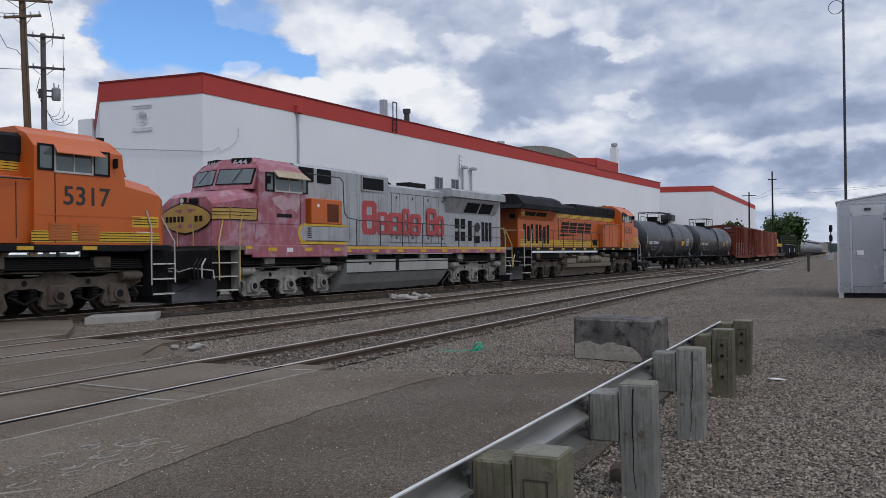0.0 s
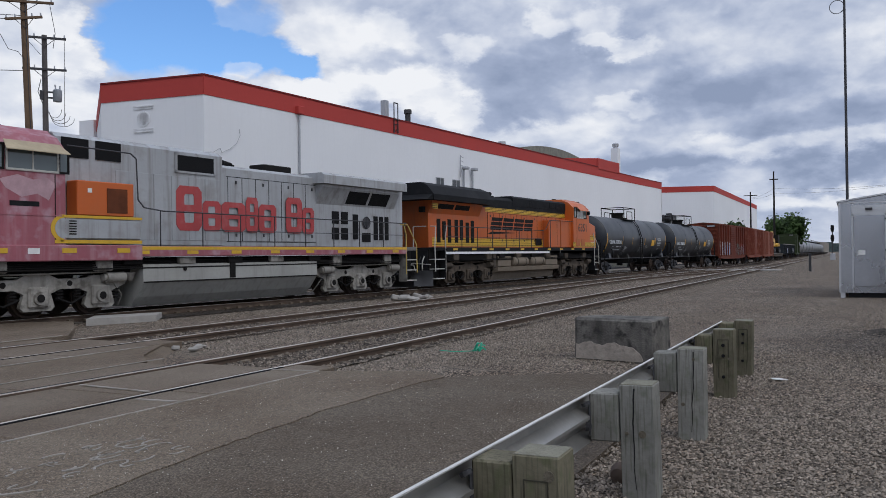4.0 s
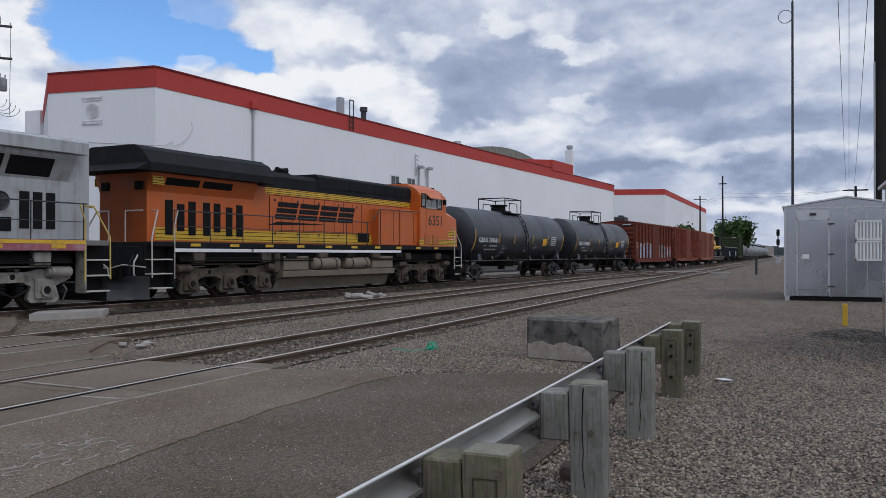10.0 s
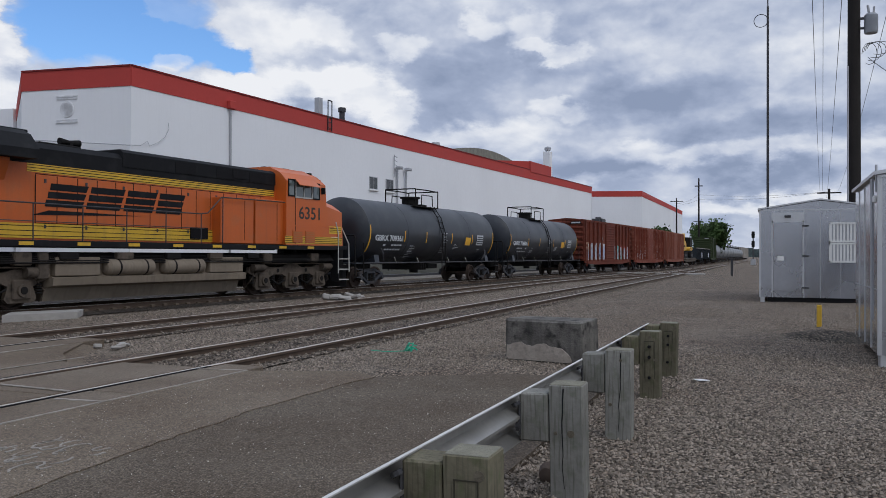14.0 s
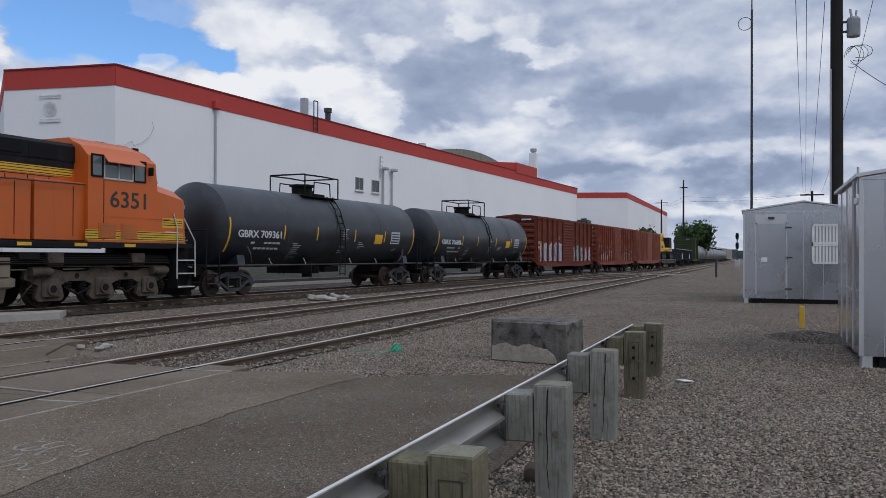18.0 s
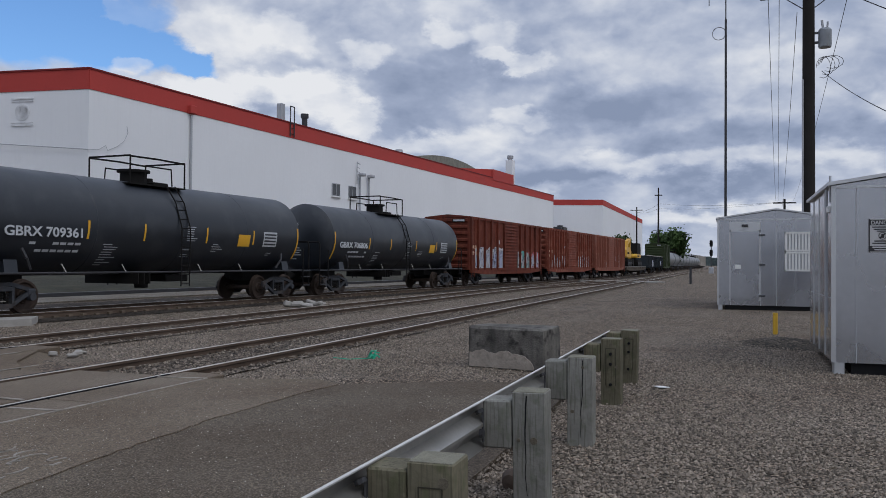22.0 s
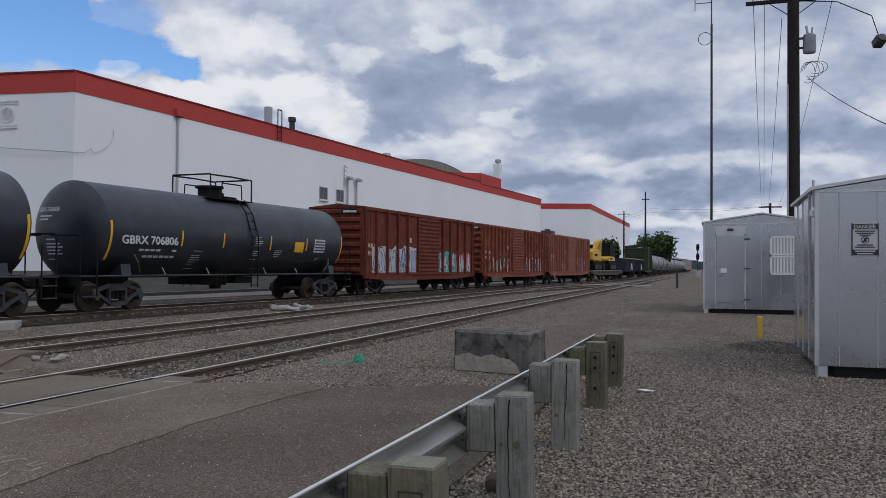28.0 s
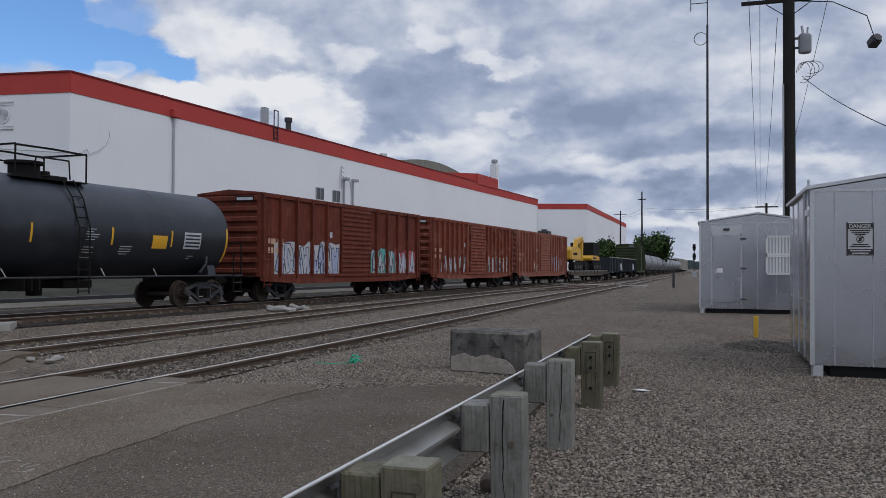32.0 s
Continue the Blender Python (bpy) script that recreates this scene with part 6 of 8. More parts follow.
def locomotive(label, number, scheme):
    """Six-axle wide-cab diesel; its own x points to the nose."""
    red = scheme == "red"
    turn = 1 if red else -1
    t = thing("locomotive", label, "locomotive", group="locomotives")
    hood_paint, cab_paint, truck_paint = (SILVER, FADED_RED, TRUCK_GREY) if red else (ORANGE, ORANGE_CLEAN, TRUCK_TAN)
    rail_paint = DARK_METAL
    # frame and deck
    part("underframe", Geo().box(-9.9, 9.6, -0.9, 0.9, 1.05, 1.5, 0.05), UNDER, t, smooth=0)
    part("deck", Geo().box(-10.1, 9.9, -1.52, 1.52, 1.66, 1.80, 0.01), SILL_GREY if red else LOCO_BLACK, t, smooth=0)
    for s in (-1, 1):
        sill = part("side_sill", Geo().box(-9.3, 9.0, s * 1.46, s * 1.55, 1.52 if red else 1.63, 1.80, 0.01), FADED_RED if red else LOCO_BLACK, t, smooth=0)
        if red:
            part("sill_stripe", Geo().box(-9.3, 9.0, s * 1.55, s * 1.556, 1.70, 1.79), LOCO_YELLOW, sill, smooth=0)
        x = -8.7
        while x < 8.6:
            part("reflector", Geo().box(x, x + 0.42, s * 1.552, s * 1.56, 1.58 if red else 1.67, 1.68 if red else 1.76), LOCO_YELLOW, sill, smooth=0)
            x += 1.75
    loco_truck(6.6, truck_paint, t, turn)
    loco_truck(-6.6, truck_paint, t, turn)
    # fuel tank
    if red:
        ft = part("fuel_tank", Geo().prism([(-1.42, 1.30), (1.42, 1.30), (1.42, 0.80), (1.12, 0.40), (0.85, 0.14), (-0.85, 0.14), (-1.12, 0.40), (-1.42, 0.80)], "x", -3.75, 3.65), TANK_SILVER, t, smooth=0)
        for s in (-1, 1):
            part("tank_edge", Geo().box(-3.74, 3.64, s * 1.41, s * 1.43, 0.79, 0.83), UNDER, ft, smooth=0)
            part("tank_strap", Geo().box(0.2, 0.42, s * 1.42, s * 1.45, 0.85, 1.34), UNDER, ft, smooth=0)
            part("filler_cap", Geo().cyl((2.2, s * 1.42, 1.15), (2.2, s * 1.47, 1.15), 0.05, n=10), UNDER, ft)
            part("bell", Geo().lathe([(0.0, 0.04), (0.05, 0.09), (0.18, 0.12), (0.24, 0.16)], (4.0, s * 1.3, 0.85), "z", 14), TRUCK_GREY, t)
    else:
        ft = part("fuel_tank", Geo().prism([(-1.2, 1.30), (1.2, 1.30), (1.2, 0.85), (1.0, 0.20), (-1.0, 0.20), (-1.2, 0.85)], "x", -4.1, 3.6), TANK_TAN, t, smooth=0)
        for s in (-1, 1):
            part("tank_shelf", Geo().prism([(s * 1.15, 0.88), (s * 1.45, 0.82), (s * 1.42, 0.62), (s * 1.12, 0.55)], "x", -4.1, 3.6), TANK_TAN, ft, smooth=0)
            for x0 in (-2.35, -0.2):
                part("air_reservoir", Geo().lathe([(x0, 0.02), (x0 + 0.03, 0.16), (x0 + 0.12, 0.235), (x0 + 1.70, 0.235), (x0 + 1.79, 0.16), (x0 + 1.82, 0.02)], (0, s * 1.30, 1.08), "x", 20), TANK_TAN, ft)
                for dx in (0.4, 1.4):
                    part("reservoir_strap", Geo().lathe([(x0 + dx, 0.24), (x0 + dx + 0.06, 0.24)], (0, s * 1.30, 1.08), "x", 20), UNDER, ft)
            part("equipment_box", Geo().box(-4.0, -2.55, s * 1.15, s * 1.40, 0.86, 1.36, 0.02), TANK_TAN, ft, smooth=0)
            part("equipment_box", Geo().box(1.85, 3.5, s * 1.15, s * 1.40, 0.86, 1.36, 0.02), TANK_TAN, ft, smooth=0)
            part("sight_glass", Geo().box(-4.5, -4.2, s * 1.25, s * 1.40, 0.8, 1.5, 0.02), TRUCK_TAN, t, smooth=0)
    for s in (-1, 1):
        g = Geo()
        for k in range(5):
            g.tube([(-9.0, s * (1.30 + 0.03 * k), 1.42 - 0.05 * k), (9.0, s * (1.30 + 0.03 * k), 1.40 - 0.05 * k)], 0.022, 5)
        part("piping", g, UNDER, t)
        for x in (-8.4, -5.2, 4.6, 7.5):
            part("underfloor_valve", Geo().box(x, x + 0.5, s * 1.2, s * 1.42, 1.15, 1.5, 0.03), truck_paint, t)
    # engine hood
    top = 4.30 if red else 4.38
    roof_paint = SILVER if red else LOCO_BLACK
    W = 0.98
    split = top - 0.02 if red else 3.80
    part("hood", Geo().box(-9.9, 6.1, -W, W, 1.80, split, 0.03 if red else 0.0), hood_paint, t, smooth=0)
    if not red:
        part("hood_roof", Geo().prism([(-W, 3.80), (W, 3.80), (W, 4.22), (W - 0.16, top), (-W + 0.16, top), (-W, 4.22)], "x", -5.2, 5.75), LOCO_BLACK, t, smooth=0)
        part("inverter_roof", Geo().prism([(-W - 0.02, 4.0), (W + 0.02, 4.0), (W + 0.02, 4.42), (W - 0.12, 4.52), (-W + 0.12, 4.52), (-W - 0.02, 4.42)], "x", -1.4, 5.78), LOCO_BLACK, t, smooth=0)
    else:
        part("tall_hood", Geo().prism([(-1.02, 1.85), (1.02, 1.85), (1.02, 4.58), (0.86, 4.70), (-0.86, 4.70), (-1.02, 4.58)], "x", 0.30, 6.0), SILVER, t, smooth=0)
        part("hood_roof", Geo().prism([(-0.96, 4.18), (0.96, 4.18), (0.78, 4.36), (-0.78, 4.36)], "x", -4.2, 0.32), SILVER, t, smooth=0)
    # hood doors: separate proud leaves
    for s in (-1, 1):
        x = -4.3
        k = 0
        while x < (0.1 if red else 5.2):
            w = 0.62 if red else 0.66
            z1 = 3.98 if red else 3.52
            part("hood_door", Geo().box(x + 0.012, x + w - 0.012, s * W, s * (W + 0.016), 1.98 if red else 2.26, z1, 0.006), hood_paint, t, smooth=0)
            if k % 2 == 0:
                part("door_latch", Geo().box(x + 0.25, x + 0.31, s * (W + 0.016), s * (W + 0.04), 2.12, 2.22).box(x + 0.25, x + 0.31, s * (W + 0.016), s * (W + 0.04), z1 - 0.2, z1 - 0.1), DARK_METAL, t, smooth=0)
            x += w
            k += 1
        if red:
            x = 0.42
            while x < 3.7:
                part("hood_door", Geo().box(x + 0.012, x + 0.60, s * 1.02, s * 1.036, 1.98, 3.85, 0.006), SILVER, t, smooth=0)
                x += 0.64
    # radiator section with its overhanging cover
    R = W + 0.02
    if red:
        part("radiator_house", Geo().prism([(-R, 1.82), (R, 1.82), (R, 3.35), (1.30, 3.95), (1.30, 4.05), (-1.30, 4.05), (-1.30, 3.95), (-R, 3.35)], "x", -9.2, -4.25), SILVER, t, smooth=0)
        part("radiator_cover", Geo().prism([(-1.50, 4.06), (1.50, 4.06), (1.50, 4.36), (1.38, 4.44), (-1.38, 4.44), (-1.50, 4.36)], "x", -9.45, -4.1), SILVER, t, smooth=0)
    else:
        part("radiator_house", Geo().prism([(-R, 1.82), (R, 1.82), (R, 3.30), (1.20, 3.78), (1.20, 3.95), (-1.20, 3.95), (-1.20, 3.78), (-R, 3.30)], "x", -9.9, -5.2), ORANGE, t, smooth=0)
        part("radiator_cover", Geo().prism([(-1.54, 3.86), (1.54, 3.86), (1.54, 4.10), (1.20, 4.50), (0.9, 4.64), (-0.9, 4.64), (-1.20, 4.50), (-1.54, 4.10)], "x", -10.3, -4.6), LOCO_BLACK, t, smooth=0)
        part("cover_tip", Geo().prism([(-10.3, 3.86), (-10.3, 4.10), (-10.75, 3.86)], "y", -1.5, 1.5), LOCO_BLACK, t, smooth=0)
        part("roof_hatch", Geo().box(-6.5, -4.3, -0.7, 0.7, 4.62, 4.70, 0.02), LOCO_BLACK, t, smooth=0)
    for s in (-1, 1):
        for x0, x1 in (((-8.6, -7.35), (-7.2, -5.9)) if red else ((-9.3, -7.9), (-7.75, -6.4))):
            ya, yb, za, zb = (R + 0.035, 1.27, 3.42, 3.88) if red else (R + 0.02, 1.19, 3.36, 3.74)
            part("slant_grille", Geo().add([(x0, s * ya, za), (x1, s * ya, za), (x1, s * yb, zb), (x0, s * yb, zb), (x0, s * (ya - 0.05), za), (x1, s * (ya - 0.05), za), (x1, s * (yb - 0.05), zb), (x0, s * (yb - 0.05), zb)], [(0, 1, 2, 3), (4, 7, 6, 5), (0, 4, 5, 1), (1, 5, 6, 2), (2, 6, 7, 3), (3, 7, 4, 0)]), GRILLE, t, smooth=0)
        if red:
            for (x0, x1, z0, z1) in ((-5.55, -5.15, 2.66, 3.12), (-6.1, -5.7, 2.66, 3.12), (-5.55, -5.15, 2.08, 2.52), (-6.1, -5.7, 2.08, 2.52), (-6.75, -6.42, 2.1, 3.05), (-7.55, -7.0, 2.0, 2.35), (-8.05, -7.78, 2.08, 3.02), (-8.42, -8.16, 2.08, 3.02), (-8.8, -8.54, 2.08, 3.02)):
                part("side_grille", Geo().box(x0, x1, s * R, s * (R + 0.02), z0, z1), GRILLE, t, smooth=0)
            part("brake_wheel", Geo().lathe([(0.0, 0.22), (0.03, 0.24), (0.06, 0.22), (0.03, 0.19)], (-7.25, s * (R + 0.02) if s > 0 else -R - 0.08, 2.75), "y", 20).box(-7.46, -7.04, s * (R + 0.03), s * (R + 0.05), 2.73, 2.77).box(-7.27, -7.23, s * (R + 0.03), s * (R + 0.05), 2.54, 2.96), DARK_METAL, t)
        else:
            for k, x0 in enumerate((-9.2, -8.72, -8.24, -7.6, -7.12, -6.55, -6.05)):
                z0 = 2.02 + 0.12 * (k in (1, 4))
                part("side_grille", Geo().box(x0, x0 + 0.30, s * R, s * (R + 0.02), z0, 3.08 - 0.1 * (k in (1, 5))), GRILLE, t, smooth=0)
            stripes(t, s, -10.0 + 0.1, -9.45, 3.5, 3.74, R + 0.22, 3)
        for z in ((1.96, 4.0) if red else (2.25, 3.54)):
            part("hood_seam", Geo().box(-4.3, 0.1 if red else 5.2, s * W, s * (W + 0.010), z - 0.008, z + 0.008), UNDER, t, smooth=0)
        x = -4.3
        while x < (0.2 if red else 5.3):
            part("door_gap", Geo().box(x - 0.009, x + 0.009, s * W, s * (W + 0.0165), 1.98 if red else 2.26, 3.98 if red else 3.52), UNDER, t, smooth=0)
            x += 0.62 if red else 0.66
        for k in range(5):
            part("kick_box", Geo().box(-3.9 + 1.9 * k, -3.3 + 1.9 * k, s * 1.30, s * 1.46, 1.30, 1.5, 0.02), truck_paint if k % 2 else UNDER, t, smooth=0)
    # exhaust, horns, small roof gear
    part("exhaust_outlet", Geo().box(-3.7, -2.3, -0.35, 0.35, top, top + (0.34 if red else 0.12), 0.03), UNDER, t, smooth=0)
    hx = -0.9 if red else -2.6
    part("horn", Geo().cyl((hx, 0.0, top + 0.25), (hx + 0.5, 0.0, top + 0.25), 0.04, 0.11, n=12).cyl((hx, 0.22, top + 0.22), (hx + 0.42, 0.22, top + 0.22), 0.035, 0.10, n=12).cyl((hx + 0.1, -0.22, top + 0.22), (hx - 0.35, -0.22, top + 0.22), 0.035, 0.10, n=12).box(hx - 0.05, hx + 0.05, -0.3, 0.3, top, top + 0.2), UNDER, t)
    if red:
        for s in (-1, 1):
            part("hood_vent", Geo().box(0.68, 2.1, s * 1.02, s * 1.05, 4.02, 4.48), GRILLE, t, smooth=0)
            vf = Geo().box(0.6, 2.18, s * 1.02, s * 1.06, 4.48, 4.54).box(0.6, 2.18, s * 1.02, s * 1.06, 3.96, 4.02).box(0.6, 0.68, s * 1.02, s * 1.06, 3.96, 4.54).box(2.1, 2.18, s * 1.02, s * 1.06, 3.96, 4.54)
            part("vent_frame", vf, SILVER, t, smooth=0)
            for x0 in (4.05, 5.05):
                part("hood_vent", Geo().box(x0, x0 + 0.78, s * 1.02, s * 1.05, 4.08, 4.58), GRILLE, t, smooth=0)
            flip = 1 if s > 0 else -1
            block_letters(t, s, 2.15 if s > 0 else -4.20, (0.98, 0.74, 1.04, 0.55, 0.84, 0.84, 0.62)[::flip], 2.27, (1.32, 0.92, 0.92, 1.12, 0.92, 1.22, 0.90)[::flip], 1.04, 0.0, LETTER_RED, (0.03, 0.03, 0.03, 0.03, 0.48, 0.02, 0.02), "red painted letter shape")
            ob = part("generator_box", Geo().box(4.0, 5.72, s * 1.06, s * 1.50, 2.58, 3.46, 0.02), ORANGE_CLEAN, t, "bright orange equipment cabinet") if s > 0 else None
            if ob:
                part("cabinet_louvre", Geo().box(4.22, 4.85, 1.50, 1.515, 2.66, 3.30), mat("rust_louvre", (0.14, 0.045, 0.02), 0.8, 0, 0.3, 60, 3, 0.4), ob, smooth=0)
                part("cabinet_plate", Geo().box(5.3, 5.42, 1.50, 1.51, 3.16, 3.27), WHITE, ob, smooth=0)
            lo = part("silver_locker", Geo().box(3.75, 6.15, s * 1.05, s * 1.50, 1.95, 2.52, 0.05), SILVER, t, smooth=0)
            for k in range(6):
                part("locker_slot", Geo().box(5.75, 5.95, s * 1.50, s * 1.51, 2.08 + k * 0.065, 2.11 + k * 0.065), UNDER, lo, smooth=0)
            part("locker_stripe", Geo().box(3.75, 6.35, s * 1.50, s * 1.512, 1.86, 1.95), LOCO_YELLOW, lo, smooth=0)
            part("locker_end", Geo().prism([(6.1 + 0.36 * math.cos(a), 2.235 + 0.34 * math.sin(a)) for a in [math.pi * (k / 12 - 0.5) for k in range(13)]], "y", s * 1.3, s * 1.512), LOCO_YELLOW, lo, smooth=0)
            part("locker_round", Geo().prism([(6.08 + 0.27 * math.cos(a), 2.235 + 0.26 * math.sin(a)) for a in [math.pi * (k / 12 - 0.5) for k in range(13)]], "y", s * 1.3, s * 1.516), SILVER, lo, smooth=0)
            part("locker_top_stripe", Geo().box(3.75, 6.12, s * 1.50, s * 1.512, 2.50, 2.57), LOCO_YELLOW, lo, smooth=0)
            part("red_skirt", Geo().box(3.78, 8.7, s * 1.50, s * 1.57, 1.42, 1.82, 0.02), FADED_RED, t, smooth=0)
            for x0 in (4.2, 5.8, 7.6):
                part("skirt_marker", Geo().box(x0, x0 + 0.4, s * 1.57, s * 1.58, 1.62, 1.74), LOCO_YELLOW, t, smooth=0)
            part("skirt_plate", Geo().box(6.8, 7.1, s * 1.57, s * 1.58, 1.6, 1.74), WHITE, t, smooth=0)
    else:
        for s in (-1, 1):
            stripes(t, s, -4.55, 5.7, 3.58, 3.80, W + 0.004, 3)
            stripes(t, s, -9.6, 5.6, 1.86, 2.24, W + 0.022, 3)
            block_letters(t, s, -4.05 if s < 0 else 1.1, (1.22, 1.22, 1.16, 1.08), 2.70, (0.62,) * 4, 1.0, 0.35, LOCO_BLACK, (0.10,) * 4, "black painted letter shape")
            x0, x1 = (-4.4, -0.7)
            part("swoosh", Geo().prism([(x0, 2.46), (x1, 2.58), (x0 + 1.2, 2.60), (x0 + 0.5, 2.60)], "y", s * 1.0, s * 1.006), LOCO_BLACK, t, "dark painted wedge line", smooth=0)
            part("step_recess", Geo().box(1.35, 2.15, s * (W + 0.01), s * (W + 0.06), 1.95, 2.32), GRILLE, t, smooth=0)
            for x0 in (2.4, 4.2):
                part("cab_locker", Geo().box(x0, x0 + 1.70, s * (W - 0.02), s * 1.36, 1.82, 3.42 if x0 > 3 else 3.36, 0.02), ORANGE, t, smooth=0)
                part("locker_gap", Geo().box(x0 + 1.2, x0 + 1.22, s * 1.36, s * 1.366, 1.95, 3.3), UNDER, t, smooth=0)
            for x0 in (0.7, 2.6, 4.3):
                part("louvre_panel", Geo().box(x0, x0 + 0.9, s * W, s * (W + 0.03), 4.02, 4.36), GRILLE, t, smooth=0)
            part("roof_vent", Geo().box(3.4, 4.1, s * 1.0, s * 1.03, 4.08, 4.4), GRILLE, t, smooth=0)
    # cab and nose
    C = 1.50
    roof_in = 1.0
    zr = 4.66
    cab_prof = [(-C, 1.80), (C, 1.80), (C, 4.18), (roof_in + 0.18, 4.50), (roof_in - 0.2, zr), (-roof_in + 0.2, zr), (-roof_in - 0.18, 4.50), (-C, 4.18)]
    n = len(cab_prof)
    xr = 5.78 if not red else 6.05
    back = [(xr, y, z) for y, z in cab_prof]
    xf = [8.55, 8.55, 8.30, 8.15, 7.95, 7.95, 8.15, 8.30]
    front = [(x, y, z) for x, (y, z) in zip(xf, cab_prof)]
    cab = part("cab", Geo().add(back + front, [tuple(range(n - 1, -1, -1)), tuple(range(n, 2 * n))] + [(i, (i + 1) % n, (i + 1) % n + n, i + n) for i in range(n)]), cab_paint, t, smooth=0)
    part("cab_roof", Geo().prism([(-roof_in, zr - 0.12), (roof_in, zr - 0.12), (roof_in - 0.24, zr + 0.05), (-roof_in + 0.24, zr + 0.05)], "x", xr - 0.02, 7.9), cab_paint, t, smooth=0)
    # nose: wide, sloping down to the front, chamfered at the corners
    nose = Geo()
    a = [(8.30, -1.48, 1.80), (8.30, 1.48, 1.80), (8.30, 1.48, 3.38), (8.30, 1.0, 3.70), (8.30, -1.0, 3.70), (8.30, -1.48, 3.38)]
    b = [(9.62, -1.47, 1.80), (9.62, 1.47, 1.80), (9.56, 1.45, 3.16), (9.55, 1.0, 3.46), (9.55, -1.0, 3.46), (9.56, -1.45, 3.16)]
    c = [(10.0, -1.12, 1.80), (10.0, 1.12, 1.80), (9.96, 1.10, 3.08), (9.92, 0.80, 3.32), (9.92, -0.80, 3.32), (9.96, -1.10, 3.08)]
    fs = [(5, 4, 3, 2, 1, 0), (12, 13, 14, 15, 16, 17)]
    for k in (0, 6):
        fs += [(i + k, (i + 1) % 6 + k, (i + 1) % 6 + 6 + k, i + 6 + k) for i in range(6)]
    nose.add(a + b + c, fs)
    nz = part("nose", nose, cab_paint, t, smooth=0)
    # windscreens in the sloped front
    def on_front(y, f):
        lo, hi = (8.44, 3.80), (8.24, 4.30)
        return (lo[0] + (hi[0] - lo[0]) * f + 0.025 + 0.36 * (1 - abs(y) / 1.38), y, lo[1] + (hi[1] - lo[1]) * f)
    brow = [(8.50, -1.40, 3.62), (8.87, 0, 3.62), (8.50, 1.40, 3.62), (8.20, -1.36, 4.36), (8.60, 0, 4.36), (8.20, 1.36, 4.36), (8.0, -1.1, 4.56), (8.42, 0, 4.62), (8.0, 1.1, 4.56), (7.8, -1.1, 3.62), (7.8, 1.1, 3.62), (7.7, -1.0, 4.56), (7.7, 1.0, 4.56)]
    part("cab_front", Geo().add(brow, [(0, 1, 4, 3), (1, 2, 5, 4), (3, 4, 7, 6), (4, 5, 8, 7), (0, 3, 6, 11, 9), (2, 10, 12, 8, 5), (6, 7, 8, 12, 11), (0, 9, 10, 2, 1), (9, 11, 12, 10)]), cab_paint, t, smooth=0)
    for y0, y1 in ((-1.28, -0.10), (0.10, 1.28)):
        fr = Geo().add([on_front(y0 - 0.04, -0.04), on_front(y1 + 0.04, -0.04), on_front(y1 + 0.04, 1.0), on_front(y0 - 0.04, 1.0)] + [(p[0] - 0.2, p[1], p[2]) for p in (on_front(y0 - 0.04, -0.04), on_front(y1 + 0.04, -0.04), on_front(y1 + 0.04, 1.0), on_front(y0 - 0.04, 1.0))], [(0, 1, 2, 3), (4, 7, 6, 5), (0, 4, 5, 1), (1, 5, 6, 2), (2, 6, 7, 3), (3, 7, 4, 0)])
        w = part("windscreen_frame", fr, UNDER, t, smooth=0)
        q = [on_front(y0, 0.02), on_front(y1, 0.02), on_front(y1, 0.94), on_front(y0, 0.94)]
        q = [(p[0] + 0.008, p[1], p[2]) for p in q]
        part("windscreen", Geo().add(q + [(p[0] - 0.006, p[1], p[2]) for p in q], [(0, 1, 2, 3), (4, 7, 6, 5), (0, 4, 5, 1), (1, 5, 6, 2), (2, 6, 7, 3), (3, 7, 4, 0)]), CAB_GLASS, w, smooth=0)
        p = on_front((y0 + y1) / 2 + 0.2, 0.95)
        part("wiper", Geo().tube([(p[0] + 0.04, p[1], p[2]), (p[0] + 0.28, p[1] - 0.2, p[2] - 0.42)], 0.012), UNDER, w)
    # number boards and lamps above the windscreen
    for s in (-1, 1):
        nb = part("number_board", Geo().box(-0.1, 0.08, -0.34, 0.34, 4.42, 4.67, 0.02), UNDER, t, m=pose(8.18, s * 0.62, 0, 0, 0, s * 17), smooth=0)
        letters(number, 0.20, TEXT_WHITE, Matrix(((0, 0, 1, 0.085), (1, 0, 0, -0.26), (0, 1, 0, 4.47), (0, 0, 0, 1))), nb, depth=0.002, width=0.5, name="number")
        # side windows of the cab
        pane = []
        for x0, x1, z0, z1 in ((7.68, 7.98, 3.62, 4.14), (6.28, 7.55, 3.62, 4.12), (6.0, 6.2, 3.62, 4.12)) if red else ((7.45, 7.85, 3.62, 4.16), (6.35, 7.35, 3.62, 4.16), (5.92, 6.25, 3.66, 4.2)):
            fr = Geo()
            for u0, u1, w0, w1 in ((x0 - 0.05, x1 + 0.05, z0 - 0.05, z0), (x0 - 0.05, x1 + 0.05, z1, z1 + 0.05), (x0 - 0.05, x0, z0, z1), (x1, x1 + 0.05, z0, z1)):
                fr.box(u0, u1, s * C, s * (C + 0.03), w0, w1)
            w = part("window_frame", fr, RAIL_WHITE if x1 - x0 > 0.5 else UNDER, t, smooth=0)
            part("pane", Geo().box(x0, x1, s * C, s * (C + 0.012), z0, z1), CAB_GLASS, w, smooth=0)
            if x1 - x0 > 0.8:
                part("sash", Geo().box((x0 + x1) / 2 - 0.02, (x0 + x1) / 2 + 0.02, s * (C + 0.012), s * (C + 0.028), z0, z1), RAIL_WHITE, w, smooth=0)
